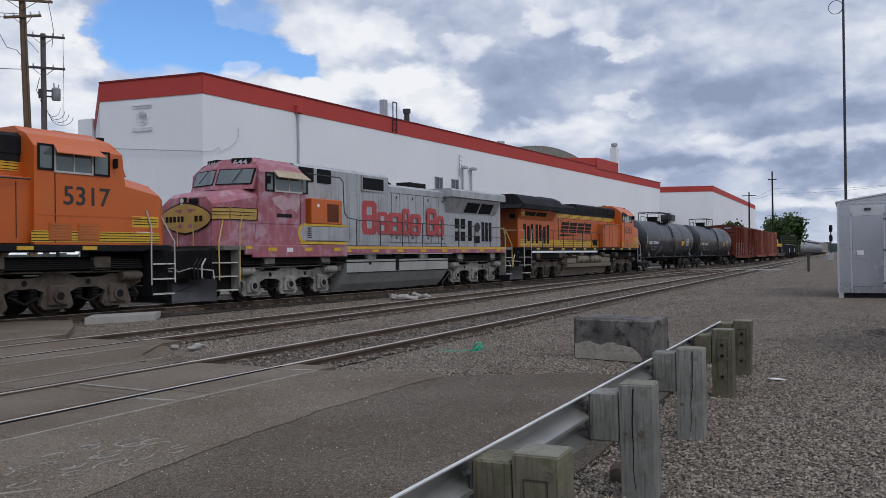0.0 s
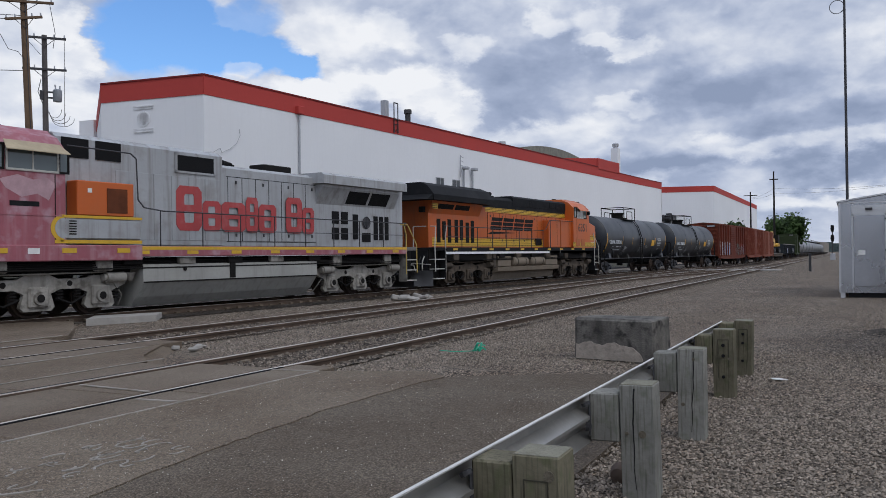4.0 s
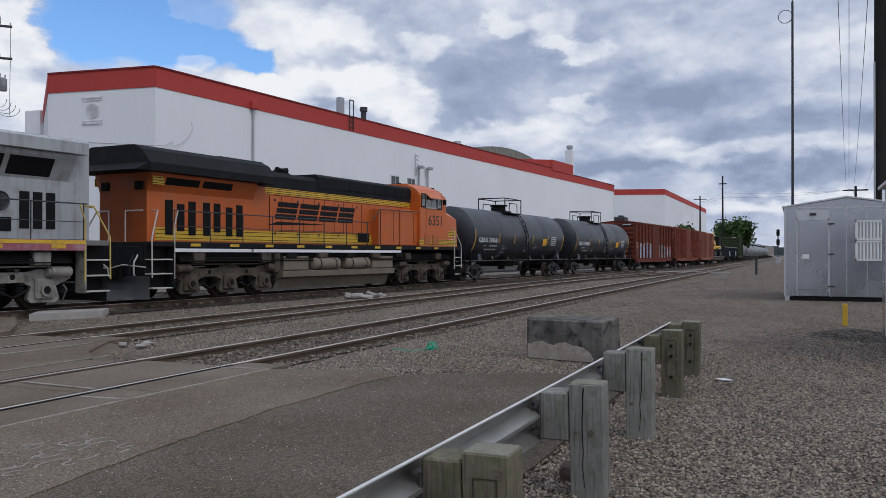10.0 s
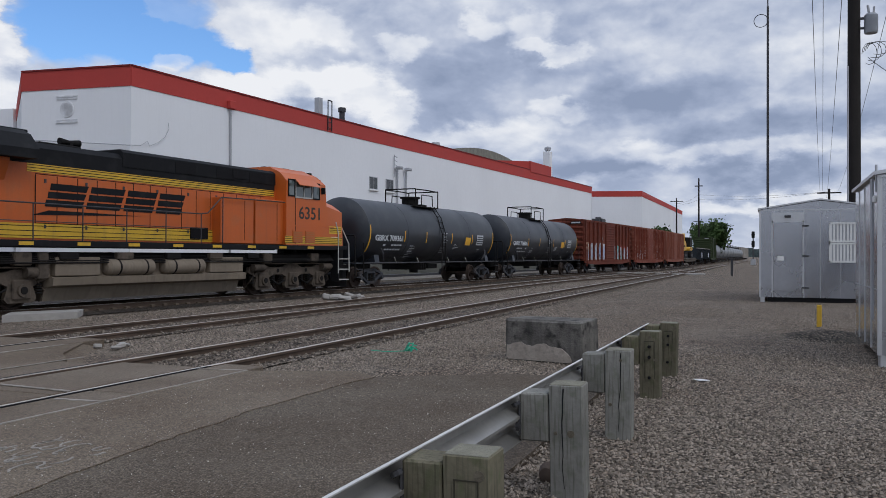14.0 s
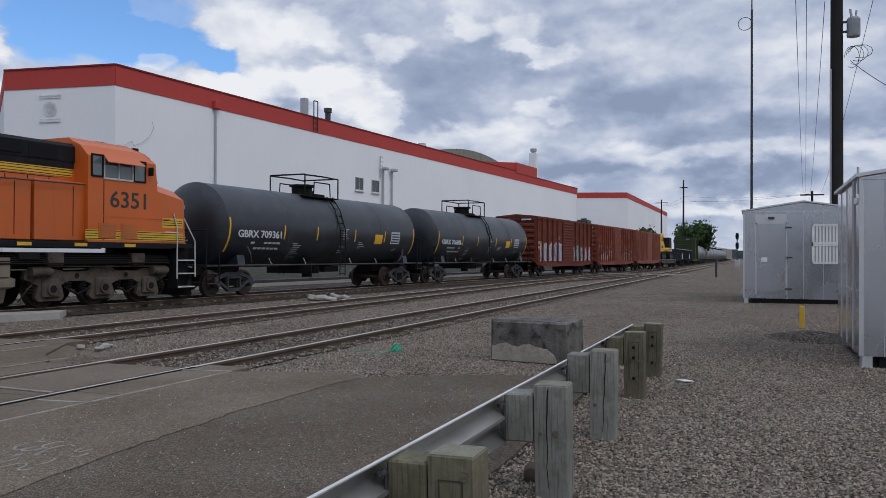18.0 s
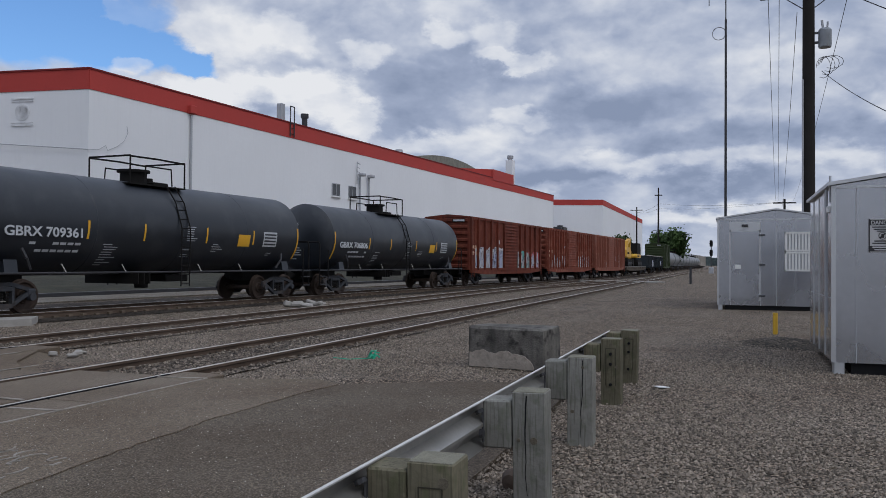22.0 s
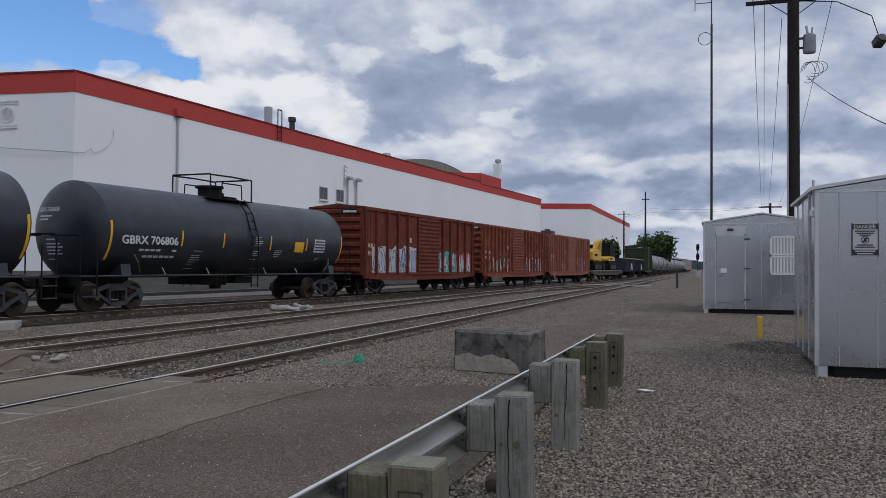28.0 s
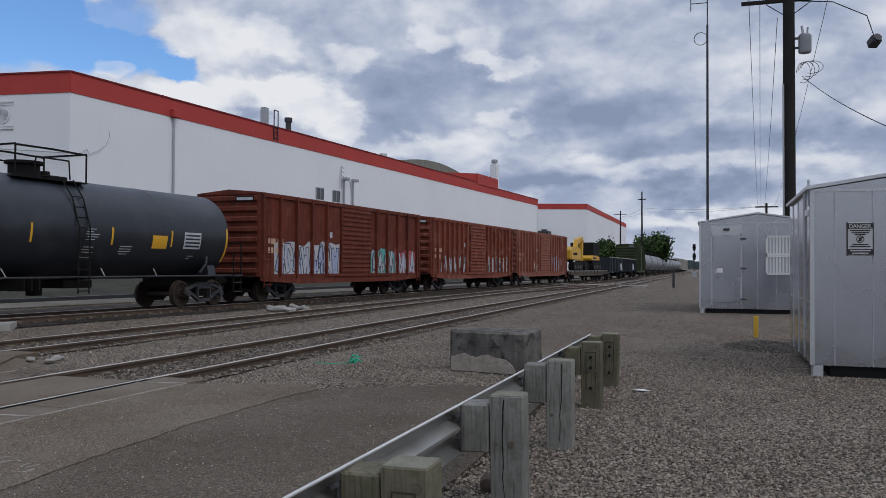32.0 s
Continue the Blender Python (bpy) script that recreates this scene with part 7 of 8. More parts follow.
        # sun awning over the window
        x0, x1 = (6.1, 7.75) if red else (6.2, 7.6)
        part("awning", Geo().add([(x0 + 0.1, s * (C + 0.01), 4.28), (x1 - 0.1, s * (C + 0.01), 4.28), (x1, s * (C + 0.30), 4.04), (x0, s * (C + 0.30), 4.04), (x0 + 0.1, s * (C + 0.01), 4.26), (x1 - 0.1, s * (C + 0.01), 4.26), (x1, s * (C + 0.30), 4.02), (x0, s * (C + 0.30), 4.02)], [(0, 1, 2, 3), (4, 7, 6, 5), (0, 4, 5, 1), (1, 5, 6, 2), (2, 6, 7, 3), (3, 7, 4, 0)]), mat("awning_canvas", (0.42, 0.35, 0.24), 0.9, 0, 0.2, 12, 2, 0.1) if red else ORANGE_CLEAN, t, smooth=0)
        part("mirror", Geo().box(7.98, 8.03, s * (C + 0.02), s * (C + 0.2), 3.8, 4.05, 0.01), UNDER, t)
        if not red:
            letters(number, 0.66, mat("number_black", (0.03, 0.028, 0.026), 0.6), side_face(s, 6.56 if s < 0 else 7.95, 2.80, C + 0.002), t, name="number", width=1.36, bold=0.012)
            nzs = part("nose_stripe", Geo().box(8.62, 9.5, s * 1.462, s * 1.478, 2.28, 2.58), LOCO_YELLOW, t, smooth=0)
            for z in (2.36, 2.43, 2.50):
                part("stripe_line", Geo().box(8.66, 9.46, s * 1.478, s * 1.482, z - 0.01, z + 0.01), LOCO_BLACK, nzs, smooth=0)
            stripes(t, s, 5.7, 9.5, 1.86, 2.14, C + 0.001, 4)
            for x0 in (6.15, 6.95):
                lv = part("vent_panel", Geo().box(x0, x0 + 0.62, s * (C + 0.010), s * (C + 0.022), 1.90, 2.34), ORANGE, t, smooth=0)
                for k in range(6):
                    part("louvre", Geo().box(x0 + 0.04, x0 + 0.58, s * (C + 0.022), s * (C + 0.034), 1.94 + k * 0.066, 1.97 + k * 0.066), mat("louvre_amber", (0.42, 0.16, 0.04), 0.6), lv, smooth=0)
            part("nose_placard", Geo().box(8.75, 9.3, s * 1.478, s * 1.49, 1.95, 2.16), WHITE, t, "pale placard", smooth=0)
        else:
            part("name_bar", Geo().box(6.75, 7.5, s * (C + 0.001), s * (C + 0.006), 2.74, 2.86), LOCO_BLACK, t, "small dark painted name bar", smooth=0)
            nzs = part("nose_stripe", Geo().box(8.42, 9.58, s * 1.482, s * 1.50, 2.60, 2.98), FADED_YELLOW, t, smooth=0)
            for z in (2.61, 2.74, 2.84, 2.97):
                part("stripe_line", Geo().box(8.42 if z in (2.61, 2.97) else 8.52, 9.58, s * 1.50, s * 1.506, z - 0.010, z + 0.010), LOCO_BLACK, nzs, smooth=0)
            part("stripe_end", Geo().box(8.40, 8.425, s * 1.484, s * 1.506, 2.60, 2.98), LOCO_BLACK, nzs, smooth=0)
            # the same band round the chamfered corner
            q = [(9.62, s * 1.475, 2.60), (9.59, s * 1.475, 2.98), (9.985, s * 1.13, 2.98), (10.0, s * 1.13, 2.60)]
            part("corner_stripe", Geo().add(q + [(x - 0.05, y - s * 0.05, z) for x, y, z in q], [(0, 1, 2, 3), (4, 7, 6, 5), (0, 4, 5, 1), (1, 5, 6, 2), (2, 6, 7, 3), (3, 7, 4, 0)]), FADED_YELLOW, t, smooth=0)
            for z in (2.61, 2.74, 2.84, 2.97):
                e0, e1 = Vector((9.607, s * 1.478, z)), Vector((9.995, s * 1.133, z))
                part("stripe_line", Geo().cyl(e0, e1, 0.012, n=4), LOCO_BLACK, nzs, smooth=0)
            part("silver_patch", Geo().prism([(6.3, 3.3), (6.55, 3.45), (6.9, 3.38), (7.3, 3.48), (7.75, 3.35), (7.6, 3.15), (7.2, 2.95), (6.8, 3.05), (6.5, 2.9)], "y", s * (C + 0.001), s * (C + 0.004)), mat("bleached_red", (0.50, 0.33, 0.36), 0.7, 0, 0.2, 20, 3, 0.05), t, "bleached paint patch", smooth=0)
        part("cab_seam", Geo().box(xr + 0.1, 8.9, s * (C + 0.001), s * (C + 0.012), 2.52, 2.55), cab_paint, t, smooth=0)
        part("cab_seam", Geo().box(6.32, 6.34, s * (C + 0.001), s * (C + 0.01), 1.85, 3.55), UNDER, t, smooth=0)
    if red:
        em = [(math.cos(a) * 1.10, 2.66 + math.sin(a) * 0.46 * (1 - 0.22 * abs(math.cos(a)))) for a in [2 * math.pi * k / 24 for k in range(24)]]
        e = part("nose_emblem", Geo().prism(em, "x", 10.0, 10.025), FADED_YELLOW, t, "yellow emblem edged in black on the nose", smooth=0)
        part("emblem_ring", Geo().prism([(y * 1.03, 2.66 + (z - 2.66) * 1.1) for y, z in em], "x", 9.995, 10.015), LOCO_BLACK, e, smooth=0)
        for k in range(5):
            part("emblem_bar", Geo().box(10.025, 10.03, -0.86 + 0.17 * k, -0.74 + 0.17 * k, 2.55, 2.73), LOCO_BLACK, e, smooth=0)
        for k in range(2):
            part("emblem_bar", Geo().box(10.025, 10.03, 0.42 + 0.2 * k, 0.56 + 0.2 * k, 2.55, 2.73), LOCO_BLACK, e, smooth=0)
        for a, b in ((-1, 1), (1, 1), (-1, -1), (1, -1)):
            part("emblem_wedge", Geo().prism([(a * 0.12, 2.66 + b * 0.30), (a * 0.50, 2.66 + b * 0.27), (a * 0.18, 2.66 + b * 0.16)], "x", 10.025, 10.03), FADED_RED, e, smooth=0)
    part("headlight_box", Geo().box(9.85, 10.0, -0.28, -0.02, 2.98, 3.32, 0.02), UNDER, t)
    for z in (3.06, 3.22):
        part("headlight", Geo().cyl((9.98, -0.15, z), (10.02, -0.15, z), 0.075, n=14), mat("lamp_glass", (0.6, 0.6, 0.55), 0.15), t)
    part("nose_door_window", Geo().box(9.94, 10.0, 0.12, 0.52, 2.98, 3.28, 0.04), GRILLE, t)
    for y in (0.55, -0.85):
        part("rear_lamp", Geo().box(-10.0, -9.85, y, y + 0.30, 3.35, 3.6, 0.03), UNDER, t)
    # pilots, plow, steps, end rails
    for e in (1, -1):
        xe = 10.02 if e > 0 else -10.12
        part("pilot", Geo().box(xe, xe + 0.08 * e, -1.12, 1.12, 0.75, 1.66, 0.01), LOCO_BLACK, t, smooth=0)
        for y in (-0.95, -0.78, 0.62, 0.78, 0.95):
            part("brake_hose", Geo().tube([(xe + 0.06 * e, y, 1.42), (xe + 0.22 * e, y, 1.2), (xe + 0.2 * e, y * 0.97, 0.85), (xe + 0.1 * e, y * 0.92, 0.78)], 0.028), RUBBER_HOSE if abs(y) < 0.9 else RAIL_WHITE, t)
        pw = Geo()
        rows = []
        for k in range(9):
            y = -1.35 + 2.7 * k / 8
            bow = 0.42 * (1 - (y / 1.35) ** 2)
            rows.append([(xe + (0.04 + bow * f) * e, y, z) for f, z in ((0.55, 0.80 - 0.12 * (abs(k - 4) < 2)), (0.25, 0.62), (0.35, 0.38), (0.8, 0.18), (1.0, 0.12))])
        pw.v = [p for r in rows for p in r] + [(p[0] - 0.05 * e, p[1], p[2]) for r in rows for p in r]
        for k in range(8):
            for q in range(4):
                a = k * 5 + q
                pw.f += [(a, a + 5, a + 6, a + 1), (a + 45, a + 46, a + 51, a + 50)]
        part("snow_plow", pw, mat("plow_grey", (0.10, 0.10, 0.105), 0.6, 0.3, 0.3, 20, 2, 0.1), t)
        part("uncoupling_lever", Geo().tube([(xe + 0.1 * e, -1.3, 1.05), (xe + 0.14 * e, -0.4, 1.12), (xe + 0.3 * e, 0.0, 1.0), (xe + 0.14 * e, 0.4, 1.12), (xe + 0.1 * e, 1.3, 1.05), (xe + 0.12 * e, 1.36, 0.8)], 0.02), RAIL_WHITE, t)
        part("coupler_pocket", Geo().box(xe + 0.02 * e, xe + 0.14 * e, -0.32, 0.32, 0.66, 1.1, 0.03), UNDER, t)
        coupler(xe, e, t)
        for s in (-1, 1):
            sw = part("step_well", Geo().box(xe - 0.75 * e, xe + 0.06 * e, s * 1.15, s * 1.18, 0.40, 1.72), UNDER, t, smooth=0)
            part("step_side", Geo().prism([(xe - 0.80 * e, 0.40), (xe - 0.76 * e, 0.40), (xe - 0.76 * e, 1.75), (xe - 0.80 * e, 1.75)], "y", s * 1.15, s * 1.53), truck_paint if red else LOCO_BLACK, t, smooth=0)
            for z in (0.42, 0.84, 1.26):
                part("step", Geo().box(xe - 0.74 * e, xe + 0.02 * e, s * 1.16, s * 1.50, z, z + 0.035), RAIL_WHITE, t, smooth=0)
            c1 = RAIL_YELLOW if red else RAIL_WHITE
            part("grab_rail", Geo().tube([(xe - 0.80 * e, s * 1.52, 0.7), (xe - 0.80 * e, s * 1.52, 2.3), (xe - 0.95 * e, s * 1.5, 2.75)], 0.022), c1, t)
            part("grab_rail", Geo().tube([(xe + 0.04 * e, s * 1.50, 0.75), (xe + 0.04 * e, s * 1.48, 1.9), (xe - 0.35 * e, s * 1.3, 2.72), (xe - 0.4 * e, s * 0.95, 2.74)], 0.022), c1, t)
            part("end_rail", Geo().tube([(xe, s * 0.35, 1.80), (xe, s * 0.35, 2.72), (xe - 0.1 * e, s * 0.95, 2.72)], 0.022), c1, t)
    for s in (-1, 1):
        if red:
            pts = [(-9.4, 1.48, 2.76), (3.0, 1.48, 2.78), (3.65, 1.48, 2.85), (3.85, 1.48, 3.05), (3.9, 1.48, 4.15), (4.1, 1.5, 4.28), (6.0, 1.5, 4.30)]
            posts = [(-9.3 + 1.55 * k, 2.77) for k in range(9)]
        else:
            pts = [(-9.35, 1.48, 2.74), (1.3, 1.48, 2.74), (1.65, 1.48, 2.78), (2.3, 1.48, 3.33), (5.7, 1.49, 3.36)]
            posts = [(-9.3 + 1.52 * k, 2.74) for k in range(8)] + [(2.36, 3.33)]
        handrail(t, s, pts, posts, 1.80, rail_paint)
        part("mid_rail", Geo().tube([(-9.3, s * 1.48, 2.28), (1.5, s * 1.48, 2.28)], 0.012), rail_paint, t)
    part("antenna", Geo().box(6.3, 6.5, -0.1, 0.1, zr + 0.05, zr + 0.14, 0.02).box(7.0, 7.4, -0.45, 0.45, zr + 0.05, zr + 0.12, 0.03), UNDER, t)
    return t


def tank_car(label, number="", paint=None, detail=True):
    t = thing("tank_car", label, "tank car", group="tank cars")
    paint = paint or CAR_BLACK
    r, zc, L = 1.49, 2.49, 6.95
    prof = [(-L - 0.44, 0.02), (-L - 0.42, 0.35), (-L - 0.36, 0.75), (-L - 0.26, 1.08), (-L - 0.15, 1.30), (-L - 0.06, 1.43), (-L - 0.005, r), (-L + 0.06, r)]
    n_ring = 8 if detail else 2
    for k in range(1, n_ring):
        prof.append((-L + 2 * L * k / n_ring, r))
    full = prof + [(-a, b) for a, b in reversed(prof[:8])]
    part("tank_shell", Geo().lathe(full, (0, 0, zc), "x", 64 if detail else 28), paint, t, smooth=32)
    if detail:
        for x in (-3.4, 0.2, 3.6):
            part("weld_seam", Geo().lathe([(x - 0.02, r), (x - 0.012, r + 0.006), (x + 0.012, r + 0.006), (x + 0.02, r)], (0, 0, zc), "x", 64), paint, t)
    for e in (-1, 1):
        part("stub_sill", Geo().box(e * 4.9, e * 7.75, -0.32, 0.32, 0.72, 1.10, 0.03), UNDER, t, smooth=0)
        part("body_bolster", Geo().prism([(-1.42, 1.08), (1.42, 1.08), (1.35, 1.45), (0.9, 1.15), (-0.9, 1.15), (-1.35, 1.45)], "x", e * 6.15 - 0.2, e * 6.15 + 0.2), paint, t, smooth=0)
        part("end_platform", Geo().box(e * 7.3, e * 7.95, -1.42, 1.42, 1.06, 1.12), paint, t, smooth=0)
        coupler(e * 7.75, e, t)
        freight_truck(e * 6.15, t, -1)
        if detail:
            for s in (-1, 1):
                part("end_rail", Geo().tube([(e * 7.9, s * 1.36, 0.45), (e * 7.9, s * 1.36, 2.15), (e * 7.9, s * 1.30, 2.28), (e * 7.9, 0.2 * s, 2.28)], 0.028), UNDER, t)
                part("corner_grab", Geo().tube([(e * 7.35, s * 1.44, 0.5), (e * 7.35, s * 1.44, 1.95)], 0.025), UNDER, t)
                for z in (0.48, 0.82):
                    part("sill_step", Geo().box(e * 7.4, e * 7.88, s * 1.30, s * 1.44, z, z + 0.03), DARK_METAL, t, smooth=0)
                part("safety_strap", Geo().tube([(e * 5.55, s * 1.36, 1.2), (e * 5.75, s * 1.46, 1.5), (e * 5.85, s * 1.40, 1.75)], 0.045), DARK_METAL, t)
            part("brake_gear", Geo().cyl((e * 5.0, 0.5, 0.9), (e * 5.5, 0.5, 0.9), 0.14, n=12), UNDER, t)
    for s in (-1, 1):
        part("side_rail", Geo().tube([(-7.3, s * 1.40, 1.09), (7.3, s * 1.40, 1.09)], 0.03), DARK_METAL, t)
        if detail:
            for x in (-4.4, -2.2, 1.2, 3.4):
                part("rail_bracket", Geo().tube([(x, s * 1.40, 1.09), (x - 0.14, s * 1.36, 1.34)], 0.018), RAIL_WHITE, t)
    # manway platform
    pl = part("top_platform", Geo().box(-1.55, 0.98, -0.88, 0.88, 3.84, 3.88), UNDER, t, smooth=0)
    for s in (-1, 1):
        part("platform_rail", Geo().tube([(-1.52, s * 0.85, 3.88), (-1.52, s * 0.85, 4.70), (-0.3, s * 0.85, 4.72), (0.95, s * 0.85, 4.70), (0.95, s * 0.85, 3.88)], 0.03), UNDER, t)
        if detail:
            part("mid_rail", Geo().tube([(-0.9, s * 0.85, 3.9), (-0.85, s * 0.85, 4.45), (0.3, s * 0.85, 4.45), (0.35, s * 0.85, 3.9)], 0.024), UNDER, t)
    for x in (-1.52, 0.95):
        part("platform_rail", Geo().tube([(x, -0.85, 4.72), (x, 0.85, 4.72)], 0.03), UNDER, t)
    part("manway", Geo().cyl((-0.5, 0, 3.9), (-0.5, 0, 4.30), 0.42, n=18).cyl((-0.5, 0, 4.30), (-0.5, 0, 4.38), 0.52, n=18).cyl((0.4, 0.2, 3.9), (0.4, 0.2, 4.2), 0.14, n=12).box(0.1, 0.8, -0.3, 0.3, 3.9, 4.05, 0.03), UNDER, t)
    if not detail:
        return t
    for s in (-1, 1):
        lad = Geo()
        for x in (0.02, 0.42):
            lad.tube([(x, s * 1.56, 0.62), (x, s * 1.58, 2.5), (x, s * 1.30, 3.35), (x, s * 0.9, 3.9)], 0.022)
        for k in range(10):
            z = 0.7 + k * 0.3
            y = 1.57 if z < 2.5 else 1.58 - (z - 2.5) * 0.36
            lad.tube([(0.02, s * y, z), (0.42, s * y, z)], 0.016)
        part("ladder", lad, UNDER, t)
        # writing and stickers follow the shell: a band at its widest, shallow enough to sit flat
        tx = (-6.42, -3.9) if s < 0 else (6.42, 3.9)
        letters("GBRX " + number, 0.36, TEXT_WHITE, side_face(s, tx[0], 2.02 + 0.06, r - 0.02), t, name="reporting_mark", width=2.5, depth=0.012)
        rng = random.Random(int(number))
        def curved_box(x0, x1, z0, z1, material, name, pr, out=0.008):
            k = max(1, round((z1 - z0) / 0.09))
            q = []
            for i in range(k + 1):
                z = z0 + (z1 - z0) * i / k
                y = math.sqrt(r * r - (z - zc) ** 2) + out
                q += [(x0, s * y, z), (x1, s * y, z)]
            return part(name, Geo().add(q, [(2 * i, 2 * i + 1, 2 * i + 3, 2 * i + 2) for i in range(k)]), material, pr, smooth=0)
        sx = 1 if s < 0 else -1
        for x, z0 in ((-3.75, 2.05), (-1.55, 2.05), (1.35, 2.05), (3.95, 2.05)):
            curved_box(sx * x, sx * (x + 0.075), z0, z0 + 0.52, TANK_MARK, "reflector", t)
        curved_box(sx * 3.10, sx * 3.78, 1.98, 2.40, TANK_MARK, "yellow_placard", t)
        for k in range(2):
            for j in range(7):
                wd = rng.uniform(0.12, 0.28)
                x = -5.6 + j * 0.25
                if rng.random() < 0.85:
                    curved_box(sx * x, sx * (x + 0.2), 1.86 - k * 0.2, 1.93 - k * 0.2, TEXT_WHITE, "stencil_bar", t)
        for bx, z0, n, wd in ((-3.1, 1.9, 9, 0.7), (0.35, 2.55, 7, 0.6), (0.3, 1.95, 6, 0.65), (1.7, 2.0, 4, 0.7), (4.7, 2.35, 5, 0.75), (4.9, 1.75, 2, 0.4)):
            for k in range(n):
                z = z0 - k * 0.075
                w = wd * rng.uniform(0.35, 0.85)
                if z > 1.25 and rng.random() < 0.85:
                    b0 = bx + rng.uniform(0.0, 0.08)
                    curved_box(sx * b0, sx * (b0 + w), z, z + 0.022, TEXT_WHITE, "stencil_bar", t)
        pn = curved_box(sx * 4.6, sx * 5.45, 2.0, 2.55, TEXT_WHITE, "stencil_panel", t)
        for k in range(4):
            curved_box(sx * 4.65, sx * 5.4, 2.06 + k * 0.12, 2.12 + k * 0.12, CAR_BLACK, "panel_line", pn, 0.012)
    # curved yellow reflective bands by the ends
    for e in (-1, 1):
        for s in (-1, 1):
            q = []
            for k in range(9):
                a = radians(-38 + 48 * k / 8)
                q.append((e * (L - 0.04), s * (r + 0.012) * math.cos(a), zc + (r + 0.012) * math.sin(a)))
            q2 = [(x - e * 0.09, y, z) for x, y, z in q]
            part("end_reflector", Geo().add(q + q2, [(i, i + 1, i + 10, i + 9) for i in range(8)]), TANK_MARK, t)

        def cap_x(y, z):
            d = math.hypot(y, z - zc)
            for (a0, r0), (a1, r1) in zip(prof, prof[1:8]):
                if d <= r1:
                    return -(a0 + (a1 - a0) * max(0.0, d - r0) / (r1 - r0))
            return L
        # writing on the dished end follows its curve
        mark = letters("GBRX " + number, 0.19, TEXT_WHITE, Matrix.Identity(4), t, name="reporting_mark", width=1.05, depth=0.0)
        for p in mark.data.vertices:
            y, z = e * (p.co.x - 1.12), p.co.y + 3.02
            p.co = (e * (cap_x(y, z) + 0.014), y, z)
        for y0, z, w in ((0.95, 2.86, 0.6), (0.95, 2.76, 0.42), (0.62, 2.15, 0.4), (0.62, 2.02, 0.62), (0.62, 1.92, 0.7), (0.62, 1.82, 0.6), (0.62, 1.72, 0.66), (0.62, 1.55, 0.4)):
            ys = [-e * (y0 - w * q / 5) for q in range(6)]
            pts = [(e * (cap_x(y, h) + 0.014), y, h) for y in ys for h in (z, z + 0.045)]
            part("stencil_bar", Geo().add(pts, [(2 * q, 2 * q + 2, 2 * q + 3, 2 * q + 1) for q in range(5)]), TEXT_WHITE, t, smooth=0)
    part("bottom_valve", Geo().cyl((-0.1, 0, 0.55), (-0.1, 0, 1.05), 0.22, n=14).box(0.5, 1.6, -0.5, 0.5, 0.75, 1.0, 0.03), UNDER, t)
    for x in (-1.4, -1.15, -0.9):
        part("skid", Geo().box(x, x + 0.04, -1.1, 1.1, 0.72, 1.06), UNDER, t, smooth=0)
    return t


GRAF = [plain("spray_white", (0.48, 0.48, 0.50), 0.6), plain("spray_lilac", (0.36, 0.40, 0.55), 0.6), plain("spray_dark", (0.05, 0.055, 0.075), 0.6), plain("spray_teal", (0.10, 0.38, 0.34), 0.6), plain("spray_red", (0.45, 0.07, 0.09), 0.6), plain("spray_lime", (0.42, 0.48, 0.16), 0.6), plain("spray_peach", (0.55, 0.36, 0.25), 0.6)]


